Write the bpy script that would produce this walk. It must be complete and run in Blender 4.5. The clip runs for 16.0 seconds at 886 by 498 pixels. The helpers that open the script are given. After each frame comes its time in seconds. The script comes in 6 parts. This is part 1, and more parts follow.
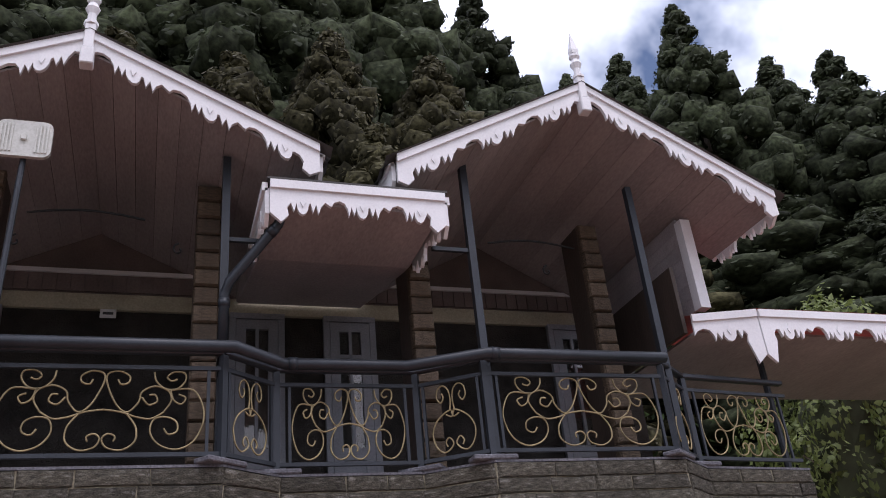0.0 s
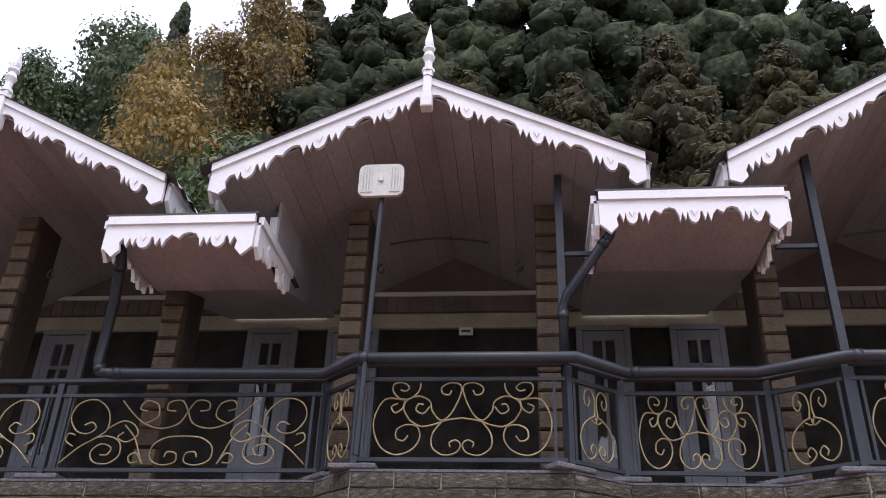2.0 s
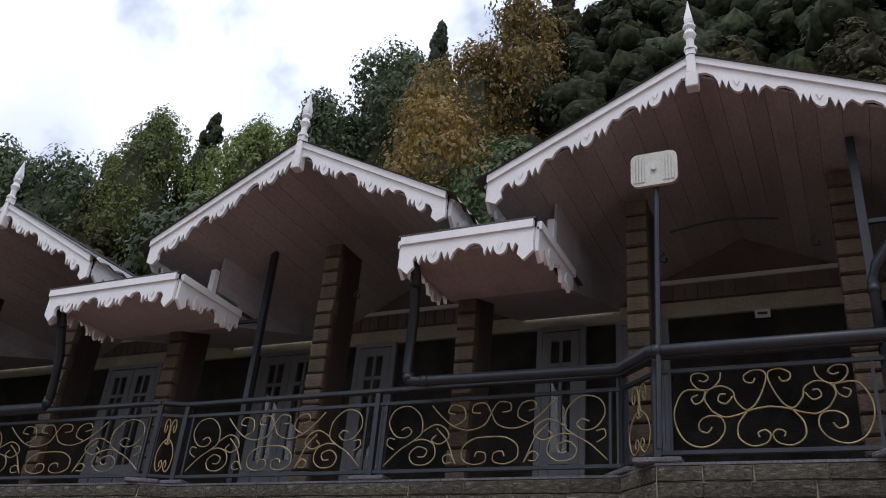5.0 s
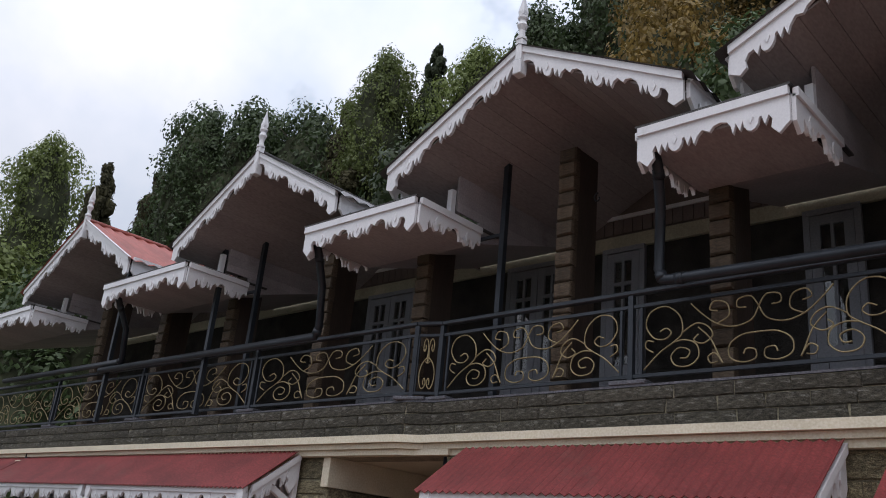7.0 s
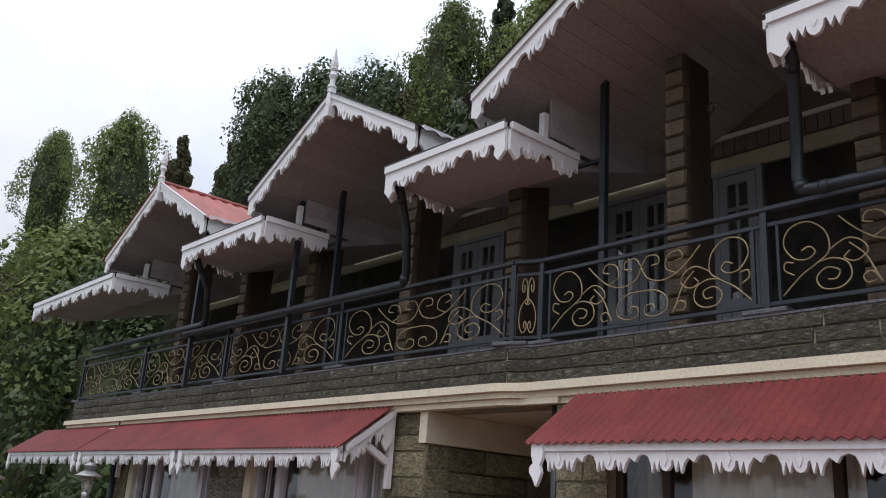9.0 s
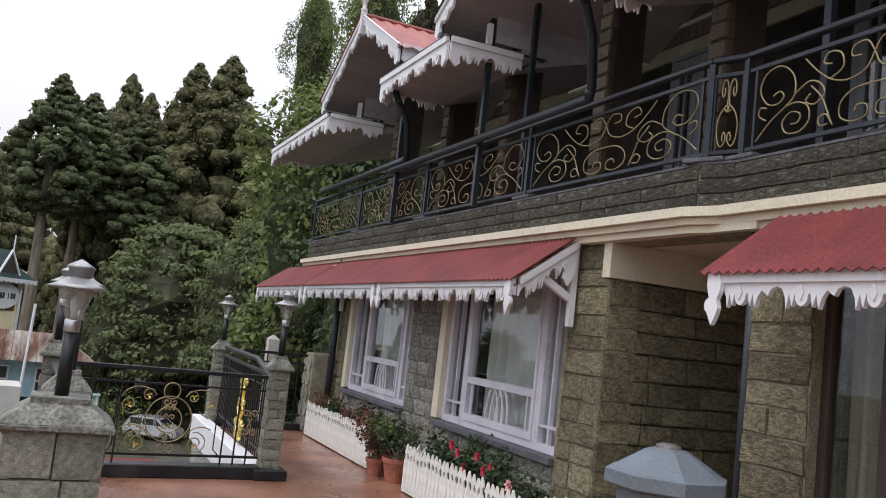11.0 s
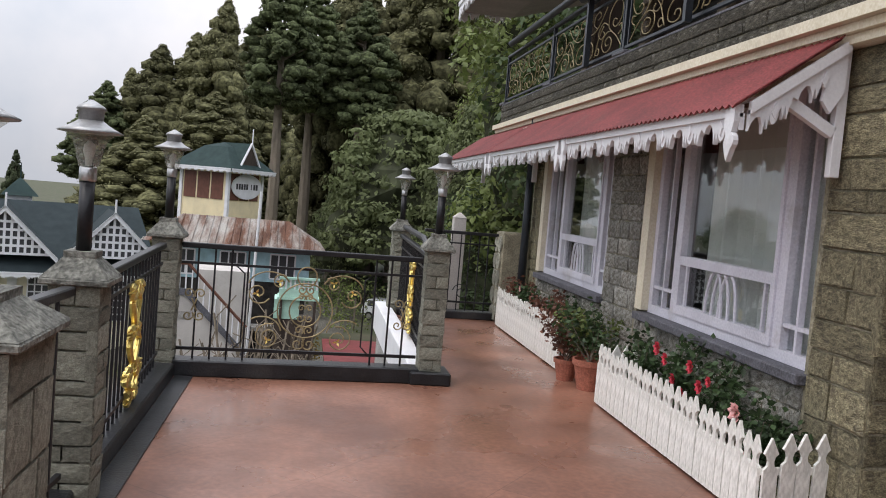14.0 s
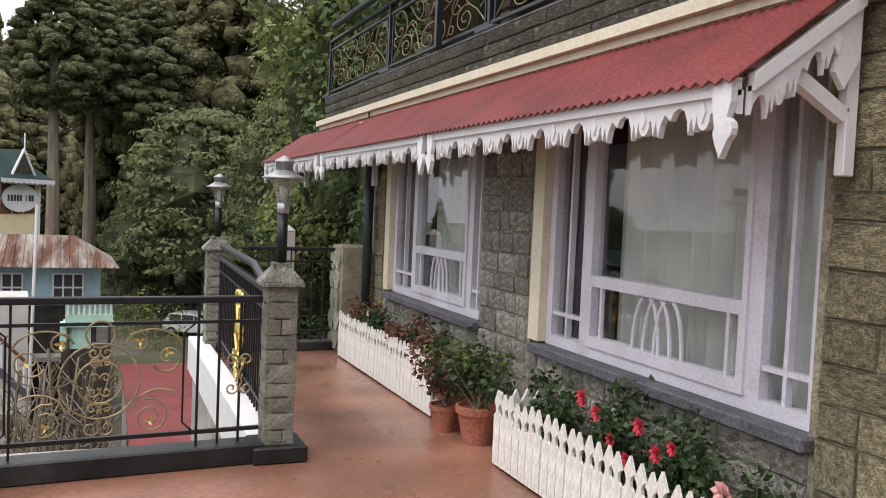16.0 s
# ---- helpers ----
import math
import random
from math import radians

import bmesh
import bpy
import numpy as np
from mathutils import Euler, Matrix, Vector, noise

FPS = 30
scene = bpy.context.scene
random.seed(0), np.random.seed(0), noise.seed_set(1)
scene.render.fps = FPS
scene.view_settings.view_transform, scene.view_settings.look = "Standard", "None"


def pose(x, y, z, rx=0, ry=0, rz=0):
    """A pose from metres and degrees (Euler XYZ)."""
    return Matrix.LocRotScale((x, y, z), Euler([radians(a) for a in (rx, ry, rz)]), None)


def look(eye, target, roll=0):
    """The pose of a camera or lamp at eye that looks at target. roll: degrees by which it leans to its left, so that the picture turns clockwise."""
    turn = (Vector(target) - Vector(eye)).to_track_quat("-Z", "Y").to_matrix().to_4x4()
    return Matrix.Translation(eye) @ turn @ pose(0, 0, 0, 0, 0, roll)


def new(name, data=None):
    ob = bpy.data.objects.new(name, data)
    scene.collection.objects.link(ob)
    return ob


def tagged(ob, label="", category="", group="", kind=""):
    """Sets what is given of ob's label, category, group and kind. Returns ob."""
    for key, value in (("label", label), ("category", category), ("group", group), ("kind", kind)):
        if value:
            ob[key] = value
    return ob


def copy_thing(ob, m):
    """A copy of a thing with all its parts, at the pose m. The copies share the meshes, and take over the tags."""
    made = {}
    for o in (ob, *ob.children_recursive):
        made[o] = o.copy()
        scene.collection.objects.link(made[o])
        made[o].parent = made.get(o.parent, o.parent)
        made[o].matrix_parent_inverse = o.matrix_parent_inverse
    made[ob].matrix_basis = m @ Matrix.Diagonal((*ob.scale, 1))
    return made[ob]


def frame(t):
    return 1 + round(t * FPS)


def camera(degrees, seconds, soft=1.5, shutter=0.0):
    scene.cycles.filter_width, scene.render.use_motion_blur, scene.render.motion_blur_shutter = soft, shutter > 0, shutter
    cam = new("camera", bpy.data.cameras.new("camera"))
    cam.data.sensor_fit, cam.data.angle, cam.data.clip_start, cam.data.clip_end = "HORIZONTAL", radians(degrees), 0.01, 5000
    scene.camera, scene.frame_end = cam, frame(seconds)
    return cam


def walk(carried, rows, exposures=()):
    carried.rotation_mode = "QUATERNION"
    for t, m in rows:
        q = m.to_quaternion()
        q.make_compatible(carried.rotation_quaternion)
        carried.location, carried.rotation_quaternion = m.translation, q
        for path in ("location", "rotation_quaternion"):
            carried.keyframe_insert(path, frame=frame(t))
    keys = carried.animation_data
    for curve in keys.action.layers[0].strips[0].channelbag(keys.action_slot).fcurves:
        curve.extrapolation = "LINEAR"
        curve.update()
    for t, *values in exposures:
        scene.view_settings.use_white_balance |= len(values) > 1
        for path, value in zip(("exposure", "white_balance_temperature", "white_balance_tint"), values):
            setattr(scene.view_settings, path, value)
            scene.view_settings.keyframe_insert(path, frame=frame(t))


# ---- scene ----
cam = camera(54.9, 16.0, 1.0)
PATH = [
    (0, (-0.324, -0.135, 1.747), (0.29, 1.533, 2.662), -5.9),
    (0.5, (-0.301, -0.214, 1.717), (0.112, 1.501, 2.658), -3.9),
    (1, (-0.262, -0.211, 1.703), (-0.061, 1.535, 2.657), -1.4),
    (1.5, (-0.221, -0.22, 1.689), (-0.255, 1.53, 2.657), 1.0),
    (2, (-0.184, -0.233, 1.682), (-0.38, 1.507, 2.649), 2.1),
    (2.5, (-0.16, -0.24, 1.678), (-0.494, 1.479, 2.644), 3.6),
    (3, (-0.148, -0.215, 1.694), (-0.68, 1.458, 2.652), 4.6),
    (3.5, (-0.154, -0.193, 1.705), (-0.813, 1.438, 2.657), 5.3),
    (3.7, (-0.159, -0.23, 1.714), (-0.84, 1.396, 2.66), 5.4),
    (5.8, (-0.233, -0.319, 1.675), (-1.207, 1.194, 2.549), 6.0),
    (6, (-0.251, -0.224, 1.689), (-1.28, 1.262, 2.543), 6.3),
    (6.5, (-0.299, -0.156, 1.65), (-1.473, 1.274, 2.409), 6.7),
    (7, (-0.334, -0.065, 1.692), (-1.638, 1.285, 2.384), 5.6),
    (7.5, (-0.407, 0.037, 1.683), (-1.745, 1.374, 2.332), 5.5),
    (8, (-0.627, 0.111, 1.682), (-2.012, 1.42, 2.29), 5.7),
    (8.2, (-0.709, 0.162, 1.705), (-2.107, 1.457, 2.313), 5.2),
    (10.3, (-1.209, 1.061, 1.713), (-2.91, 2.048, 2.076), 5.3),
    (10.5, (-1.223, 1.249, 1.727), (-2.985, 2.147, 2.028), 5.7),
    (11, (-1.294, 1.545, 1.693), (-3.116, 2.346, 1.893), 6.4),
    (11.5, (-1.621, 1.85, 1.653), (-3.512, 2.482, 1.808), 6.6),
    (12, (-1.903, 2.114, 1.654), (-3.851, 2.556, 1.751), 5.7),
    (12.5, (-2.094, 2.345, 1.67), (-4.057, 2.728, 1.712), 5.8),
    (13, (-2.468, 2.446, 1.663), (-4.442, 2.766, 1.7), 5.3),
    (13.5, (-2.8, 2.579, 1.606), (-4.773, 2.887, 1.51), 4.4),
    (14, (-3.148, 2.707, 1.598), (-5.12, 3.016, 1.476), 4.9),
    (14.5, (-3.629, 2.674, 1.626), (-5.588, 3.059, 1.51), 4.7),
    (15, (-4.059, 2.737, 1.643), (-5.989, 3.248, 1.519), 3.6),
    (15.5, (-4.467, 2.758, 1.675), (-6.375, 3.349, 1.576), 2.9),
    (16, (-4.829, 2.69, 1.687), (-6.681, 3.438, 1.588), 2.5),
]
walk(cam, [(t, look(eye, target, roll)) for t, eye, target, roll in PATH],
     [(0, 0.1, 6400, 24), (1, 0.25, 6400, 24), (2, 0.5, 6400, 24), (3, 0.38, 6400, 23), (3.7, 0.12, 6400, 21), (5.8, -0.45, 6400, 16), (6.5, -0.5, 6400, 16), (7.2, -0.38, 6400, 15), (8.2, -0.18, 6450, 14), (10.3, -0.2, 6550, 15), (11, 0.1, 6600, 15), (11.6, 0.12, 6600, 15), (12.5, 0.0, 6650, 15), (13.5, 0.1, 6650, 14), (16, 0.4, 7000, 15)])


# ---- world, sun ----
world = bpy.data.worlds.new("world")
scene.world = world
world.use_nodes = True
nt = world.node_tree
nt.nodes.clear()
wout = nt.nodes.new("ShaderNodeOutputWorld")
sky = nt.nodes.new("ShaderNodeTexSky")
sky.sky_type = "NISHITA"
sky.sun_disc = False
sky.sun_elevation, sky.sun_rotation = radians(61), radians(159)
sky_bg = nt.nodes.new("ShaderNodeBackground")
sky_bg.inputs["Strength"].default_value = 0.11
cloud_bg = nt.nodes.new("ShaderNodeBackground")
cloud_bg.inputs["Strength"].default_value = 1.0
wtc = nt.nodes.new("ShaderNodeTexCoord")
wn = nt.nodes.new("ShaderNodeTexNoise")
wn.inputs["Scale"].default_value = 2.6
wn.inputs["Detail"].default_value = 6
wn.inputs["Roughness"].default_value = 0.55
wr = nt.nodes.new("ShaderNodeMapRange")
wr.inputs["From Min"].default_value, wr.inputs["From Max"].default_value = 0.29, 0.42
wmix = nt.nodes.new("ShaderNodeMixShader")
wc = nt.nodes.new("ShaderNodeValToRGB")
wc.color_ramp.elements[0].position, wc.color_ramp.elements[0].color = 0.4, (0.68, 0.77, 0.88, 1)
wc.color_ramp.elements[1].position, wc.color_ramp.elements[1].color = 0.64, (0.95, 0.98, 1.04, 1)
nt.links.new(wtc.outputs["Generated"], wn.inputs["Vector"])
nt.links.new(wn.outputs["Fac"], wr.inputs["Value"])
nt.links.new(wn.outputs["Fac"], wc.inputs["Fac"])
# an overcast dome: the zenith shines about twice as much as the horizon
wsep = nt.nodes.new("ShaderNodeSeparateXYZ")
wgr = nt.nodes.new("ShaderNodeMapRange")
wgr.inputs["From Min"].default_value, wgr.inputs["From Max"].default_value = 0.0, 0.9
wgr.inputs["To Min"].default_value, wgr.inputs["To Max"].default_value = 0.60, 2.2
wmul = nt.nodes.new("ShaderNodeVectorMath")
wmul.operation = "SCALE"
nt.links.new(wtc.outputs["Generated"], wsep.inputs["Vector"])
nt.links.new(wsep.outputs["Z"], wgr.inputs["Value"])
nt.links.new(wc.outputs["Color"], wmul.inputs[0])
nt.links.new(wgr.outputs["Result"], wmul.inputs["Scale"])
nt.links.new(wmul.outputs["Vector"], cloud_bg.inputs["Color"])
nt.links.new(sky.outputs["Color"], sky_bg.inputs["Color"])
nt.links.new(wr.outputs["Result"], wmix.inputs["Fac"])
nt.links.new(sky_bg.outputs["Background"], wmix.inputs[1])
nt.links.new(cloud_bg.outputs["Background"], wmix.inputs[2])
nt.links.new(wmix.outputs["Shader"], wout.inputs["Surface"])
sun = new("sun", bpy.data.lights.new("sun", "SUN"))
sun.data.energy, sun.data.angle, sun.data.color = 0.9, radians(26), (1.0, 0.95, 0.88)
sun.matrix_world = look((5, -13, 25), (0, 0, 0))

# ---- materials ----
def material(name, base, rough=0.7, metal=0.0, vary=0.25, scale=6.0, bump=0.15, fine=60.0, stain=None, stain_at=0.62,
             island=0.0, objvary=0.0, stretch=(1, 1, 1), spec=0.4, transl=0.0, grain=0.0):
    m = bpy.data.materials.new(name)
    m.use_nodes = True
    t = m.node_tree
    b = t.nodes["Principled BSDF"]
    b.inputs["Roughness"].default_value = rough
    b.inputs["Metallic"].default_value = metal
    b.inputs["Specular IOR Level"].default_value = spec
    tc = t.nodes.new("ShaderNodeTexCoord")
    mp = t.nodes.new("ShaderNodeMapping")
    mp.inputs["Scale"].default_value = stretch
    t.links.new(tc.outputs["Object"], mp.inputs["Vector"])
    n1 = t.nodes.new("ShaderNodeTexNoise")
    n1.inputs["Scale"].default_value = scale
    n1.inputs["Detail"].default_value = 5
    n2 = t.nodes.new("ShaderNodeTexNoise")
    n2.inputs["Scale"].default_value = fine
    n2.inputs["Detail"].default_value = 4
    for n in (n1, n2):
        t.links.new(mp.outputs["Vector"], n.inputs["Vector"])
    ramp = t.nodes.new("ShaderNodeValToRGB")
    lo = [max(0, c * (1 - vary)) for c in base]
    hi = [min(1, c * (1 + vary)) for c in base]
    ramp.color_ramp.elements[0].position, ramp.color_ramp.elements[0].color = 0.3, (*lo, 1)
    ramp.color_ramp.elements[1].position, ramp.color_ramp.elements[1].color = 0.7, (*hi, 1)
    t.links.new(n1.outputs["Fac"], ramp.inputs["Fac"])
    col = ramp.outputs["Color"]
    mul = t.nodes.new("ShaderNodeMix")
    mul.data_type, mul.blend_type = "RGBA", "OVERLAY"
    mul.inputs[0].default_value = 0.35
    t.links.new(col, mul.inputs[6])
    t.links.new(n2.outputs["Fac"], mul.inputs[7])
    col = mul.outputs[2]
    if stain:
        n3 = t.nodes.new("ShaderNodeTexNoise")
        n3.inputs["Scale"].default_value = scale * 0.45
        n3.inputs["Detail"].default_value = 8
        n3.inputs["Roughness"].default_value = 0.7
        t.links.new(mp.outputs["Vector"], n3.inputs["Vector"])
        r3 = t.nodes.new("ShaderNodeMapRange")
        r3.inputs["From Min"].default_value, r3.inputs["From Max"].default_value = stain_at - 0.08, stain_at + 0.1
        t.links.new(n3.outputs["Fac"], r3.inputs["Value"])
        mx = t.nodes.new("ShaderNodeMix")
        mx.data_type = "RGBA"
        t.links.new(r3.outputs["Result"], mx.inputs[0])
        t.links.new(col, mx.inputs[6])
        mx.inputs[7].default_value = (*stain, 1)
        col = mx.outputs[2]
    for amount, kind in ((island, "i"), (objvary, "o"), (grain, "g")):
        if amount:
            if kind == "g":
                src = n2.outputs["Fac"]
            elif kind == "i":
                src = t.nodes.new("ShaderNodeNewGeometry").outputs["Random Per Island"]
            else:
                src = t.nodes.new("ShaderNodeObjectInfo").outputs["Random"]
            mr = t.nodes.new("ShaderNodeMapRange")
            mr.inputs["To Min"].default_value, mr.inputs["To Max"].default_value = 1 - amount, 1 + amount
            if kind == "g":
                mr.inputs["From Min"].default_value, mr.inputs["From Max"].default_value = 0.34, 0.66
            t.links.new(src, mr.inputs["Value"])
            hs = t.nodes.new("ShaderNodeHueSaturation")
            t.links.new(mr.outputs["Result"], hs.inputs["Value"])
            t.links.new(col, hs.inputs["Color"])
            col = hs.outputs["Color"]
    t.links.new(col, b.inputs["Base Color"])
    if bump:
        bp = t.nodes.new("ShaderNodeBump")
        bp.inputs["Strength"].default_value = bump
        bp.inputs["Distance"].default_value = 0.02
        ad = t.nodes.new("ShaderNodeMath")
        ad.operation = "ADD"
        t.links.new(n1.outputs["Fac"], ad.inputs[0])
        t.links.new(n2.outputs["Fac"], ad.inputs[1])
        t.links.new(ad.outputs["Value"], bp.inputs["Height"])
        t.links.new(bp.outputs["Normal"], b.inputs["Normal"])
    if transl:
        b.inputs["Transmission Weight"].default_value = 0
        tr = t.nodes.new("ShaderNodeBsdfTranslucent")
        t.links.new(col, tr.inputs["Color"])
        ms = t.nodes.new("ShaderNodeMixShader")
        ms.inputs["Fac"].default_value = transl
        t.links.new(b.outputs["BSDF"], ms.inputs[1])
        t.links.new(tr.outputs["BSDF"], ms.inputs[2])
        t.links.new(ms.outputs["Shader"], t.nodes["Material Output"].inputs["Surface"])
    return m


WHITE = material("white_paint", (0.76, 0.76, 0.78), 0.5, vary=0.06, scale=3, bump=0.06, stain=(0.42, 0.40, 0.37), stain_at=0.70)
LILAC = material("lilac_white_paint", (0.63, 0.62, 0.685), 0.45, vary=0.1, scale=4, bump=0.08, stain=(0.40, 0.37, 0.36), stain_at=0.66, grain=0.03)
PICKET = material("picket_paint", (0.78, 0.77, 0.72), 0.6, vary=0.1, scale=5, bump=0.15, stain=(0.40, 0.36, 0.26), stain_at=0.61, stretch=(1, 1, 0.4), grain=0.14)
CREAM = material("cream_paint", (0.70, 0.64, 0.49), 0.6, vary=0.07, scale=3, bump=0.06, stain=(0.45, 0.38, 0.27), stain_at=0.70, grain=0.03)
SOFFIT = material("soffit_board", (0.34, 0.31, 0.305), 0.6, vary=0.12, scale=3, bump=0.08, island=0.1, stretch=(1, 0.3, 1))
STONE = material("stone", (0.255, 0.228, 0.142), 0.9, vary=0.55, scale=9, bump=1.0, fine=38, stain=(0.13, 0.11, 0.08), stain_at=0.6, objvary=0.3, grain=0.4)
STONE_RUBBLE = material("limed_rubble_stone", (0.24, 0.225, 0.185), 0.92, vary=0.5, scale=8, bump=1.0, fine=40, stain=(0.50, 0.49, 0.45), stain_at=0.50, objvary=0.3, grain=0.45)
STONE_GREY = material("grey_stone", (0.305, 0.302, 0.243), 0.9, vary=0.35, scale=7, bump=0.8, fine=45, stain=(0.12, 0.12, 0.10), stain_at=0.6, objvary=0.25, grain=0.18)
STONE_DARK = material("dark_parapet_stone", (0.088, 0.081, 0.063), 0.92, vary=0.55, scale=7, bump=1.0, fine=36, stain=(0.38, 0.37, 0.34), stain_at=0.63, objvary=0.3, grain=0.5)
CAPSTONE = material("weathered_cap_stone", (0.17, 0.168, 0.145), 0.85, vary=0.4, scale=9, bump=0.8, fine=50, stain=(0.30, 0.29, 0.25), stain_at=0.62, grain=0.3)
MORTAR = material("mortar", (0.27, 0.245, 0.175), 0.95, vary=0.3, scale=9, bump=0.4, grain=0.2)
LOG = material("log_column", (0.10, 0.072, 0.047), 0.6, vary=0.4, scale=4, bump=0.4, objvary=0.3, stretch=(1, 1, 2.5), grain=0.35)
DARKWOOD = material("dark_wood", (0.055, 0.04, 0.032), 0.6, vary=0.3, scale=5, bump=0.2, stretch=(1, 1, 0.2))
DARKWALL = material("dark_shaded_wall", (0.035, 0.031, 0.028), 0.9, vary=0.5, scale=4, bump=0.7)
IRON = material("grey_painted_steel", (0.028, 0.034, 0.042), 0.4, 0.2, vary=0.2, scale=5, bump=0.05, fine=90)
BLACK = material("black_iron", (0.018, 0.018, 0.02), 0.4, 0.2, vary=0.2, scale=6, bump=0.06)
KERB = material("black_kerb_stone", (0.018, 0.019, 0.021), 0.38, vary=0.5, scale=5, bump=0.2, stain=(0.06, 0.058, 0.055), stain_at=0.66)
BRASS = material("dull_gold_paint", (0.31, 0.25, 0.135), 0.5, 0.3, vary=0.35, scale=8, bump=0.1)
GOLD = material("bright_gold_paint", (0.80, 0.62, 0.20), 0.28, 0.8, vary=0.25, scale=12, bump=0.15)
REDROOF = material("red_corrugated_sheet", (0.185, 0.032, 0.031), 0.6, vary=0.22, scale=2.5, bump=0.08, stain=(0.16, 0.06, 0.05), stain_at=0.66, grain=0.14)
PALERED = material("faded_red_sheet", (0.33, 0.095, 0.075), 0.55, vary=0.22, scale=2.5, bump=0.08, stain=(0.28, 0.12, 0.10), stain_at=0.66)
DARKROOF = material("dark_corrugated_sheet", (0.055, 0.052, 0.05), 0.6, vary=0.3, scale=3, bump=0.1)
RUST = material("rusty_sheet", (0.12, 0.058, 0.038), 0.85, spec=0.15, vary=0.45, scale=1.4, bump=0.1, stain=(0.34, 0.32, 0.29), stain_at=0.50, stretch=(2.2, 0.3, 0.3), grain=0.35)
SLATEROOF = material("slate_grey_roof", (0.026, 0.036, 0.039), 0.8, spec=0.15, vary=0.15, scale=2, bump=0.1)
TOWERCREAM = material("warm_cream_plaster", (0.82, 0.70, 0.45), 0.8, vary=0.08, scale=1.5, bump=0.05, stain=(0.6, 0.5, 0.34), stain_at=0.68)
GREENROOF = material("green_grey_roof", (0.028, 0.048, 0.046), 0.8, spec=0.15, vary=0.15, scale=2, bump=0.1)
FLOOR = material("terracotta_floor", (0.250, 0.121, 0.083), 0.28, vary=0.34, scale=1.3, bump=0.04, fine=25, stain=(0.15, 0.064, 0.042), stain_at=0.57, spec=0.5, grain=0.05)
SLATE = material("slate_sill", (0.10, 0.10, 0.115), 0.6, vary=0.3, scale=5, bump=0.25, grain=0.3)
CONC = material("concrete", (0.34, 0.33, 0.31), 0.85, vary=0.2, scale=3, bump=0.3, stain=(0.2, 0.19, 0.17), stain_at=0.6, grain=0.25)
BINGREY = material("blue_grey_paint", (0.15, 0.18, 0.205), 0.45, vary=0.1, scale=5, bump=0.05)
STEEL = material("stainless_steel", (0.52, 0.52, 0.52), 0.30, 0.9, vary=0.08, scale=10, bump=0.03)
PLASTIC = material("pale_plastic", (0.55, 0.56, 0.52), 0.5, vary=0.06, scale=6, bump=0.03)
CURTAIN = material("pale_curtain", (0.80, 0.80, 0.75), 0.9, vary=0.12, scale=3, bump=0.1)
CURTAIN_TAN = material("tan_curtain", (0.26, 0.23, 0.17), 0.9, vary=0.15, scale=3, bump=0.1)
# room surfaces: the unlit depth is put into a dark base colour
ROOM = material("dim_room_colour", (0.06, 0.055, 0.05), 0.9, vary=0.2)
TERRACOTTA = material("terracotta_pot", (0.36, 0.13, 0.085), 0.75, vary=0.2, scale=8, bump=0.15, grain=0.15)
LEAF_CON = material("conifer_leaf", (0.044, 0.055, 0.029), 0.7, vary=0.35, scale=0.25, bump=0, island=0.15, objvary=0.3, transl=0.25, spec=0.2)
LEAF_CON3 = material("mid_conifer_leaf", (0.110, 0.132, 0.062), 0.7, vary=0.35, scale=0.25, bump=0, island=0.15, objvary=0.3, transl=0.25, spec=0.2)
LEAF_CON4 = material("dark_brown_conifer_leaf", (0.072, 0.066, 0.034), 0.7, vary=0.35, scale=0.25, bump=0, island=0.15, objvary=0.25, transl=0.25, spec=0.2)
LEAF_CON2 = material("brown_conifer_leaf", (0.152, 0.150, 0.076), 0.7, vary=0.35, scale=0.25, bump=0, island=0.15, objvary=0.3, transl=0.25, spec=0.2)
# clump tones run darker than their leaves, with leaf-gap shade in the grain
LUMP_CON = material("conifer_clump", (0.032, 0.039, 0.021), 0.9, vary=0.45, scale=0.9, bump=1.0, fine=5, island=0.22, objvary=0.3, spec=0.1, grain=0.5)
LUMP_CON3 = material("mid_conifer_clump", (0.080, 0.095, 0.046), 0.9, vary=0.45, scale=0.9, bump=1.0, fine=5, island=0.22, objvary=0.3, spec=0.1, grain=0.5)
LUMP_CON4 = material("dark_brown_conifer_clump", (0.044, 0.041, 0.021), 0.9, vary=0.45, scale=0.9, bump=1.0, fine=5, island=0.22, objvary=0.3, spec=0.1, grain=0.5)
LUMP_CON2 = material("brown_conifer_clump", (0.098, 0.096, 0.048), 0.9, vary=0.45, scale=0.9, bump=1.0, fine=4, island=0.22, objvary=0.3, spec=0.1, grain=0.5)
LEAF_BROAD = material("broad_leaf", (0.062, 0.092, 0.037), 0.5, vary=0.4, scale=0.5, bump=0, island=0.25, objvary=0.25, transl=0.3, spec=0.3)
LEAF_DOME = material("dome_leaf", (0.135, 0.160, 0.070), 0.6, vary=0.3, scale=0.4, bump=0, island=0.15, transl=0.3, spec=0.2)
LEAF_LIGHT = material("light_leaf", (0.16, 0.20, 0.06), 0.6, vary=0.35, scale=0.5, bump=0, island=0.25, objvary=0.2, transl=0.35)
LEAF_AUTUMN = material("autumn_leaf", (0.24, 0.165, 0.05), 0.6, vary=0.4, scale=0.4, bump=0, island=0.25, objvary=0.2, transl=0.35)
LEAF_ROSE = material("rose_leaf", (0.045, 0.08, 0.03), 0.5, vary=0.3, scale=5, bump=0, island=0.5, transl=0.25)
LEAF_RED = material("reddish_leaf", (0.16, 0.07, 0.045), 0.55, vary=0.35, scale=5, bump=0, island=0.5, transl=0.25)
ROSE_RED = material("red_petal", (0.52, 0.035, 0.06), 0.5, vary=0.25, scale=12, bump=0, island=0.3)
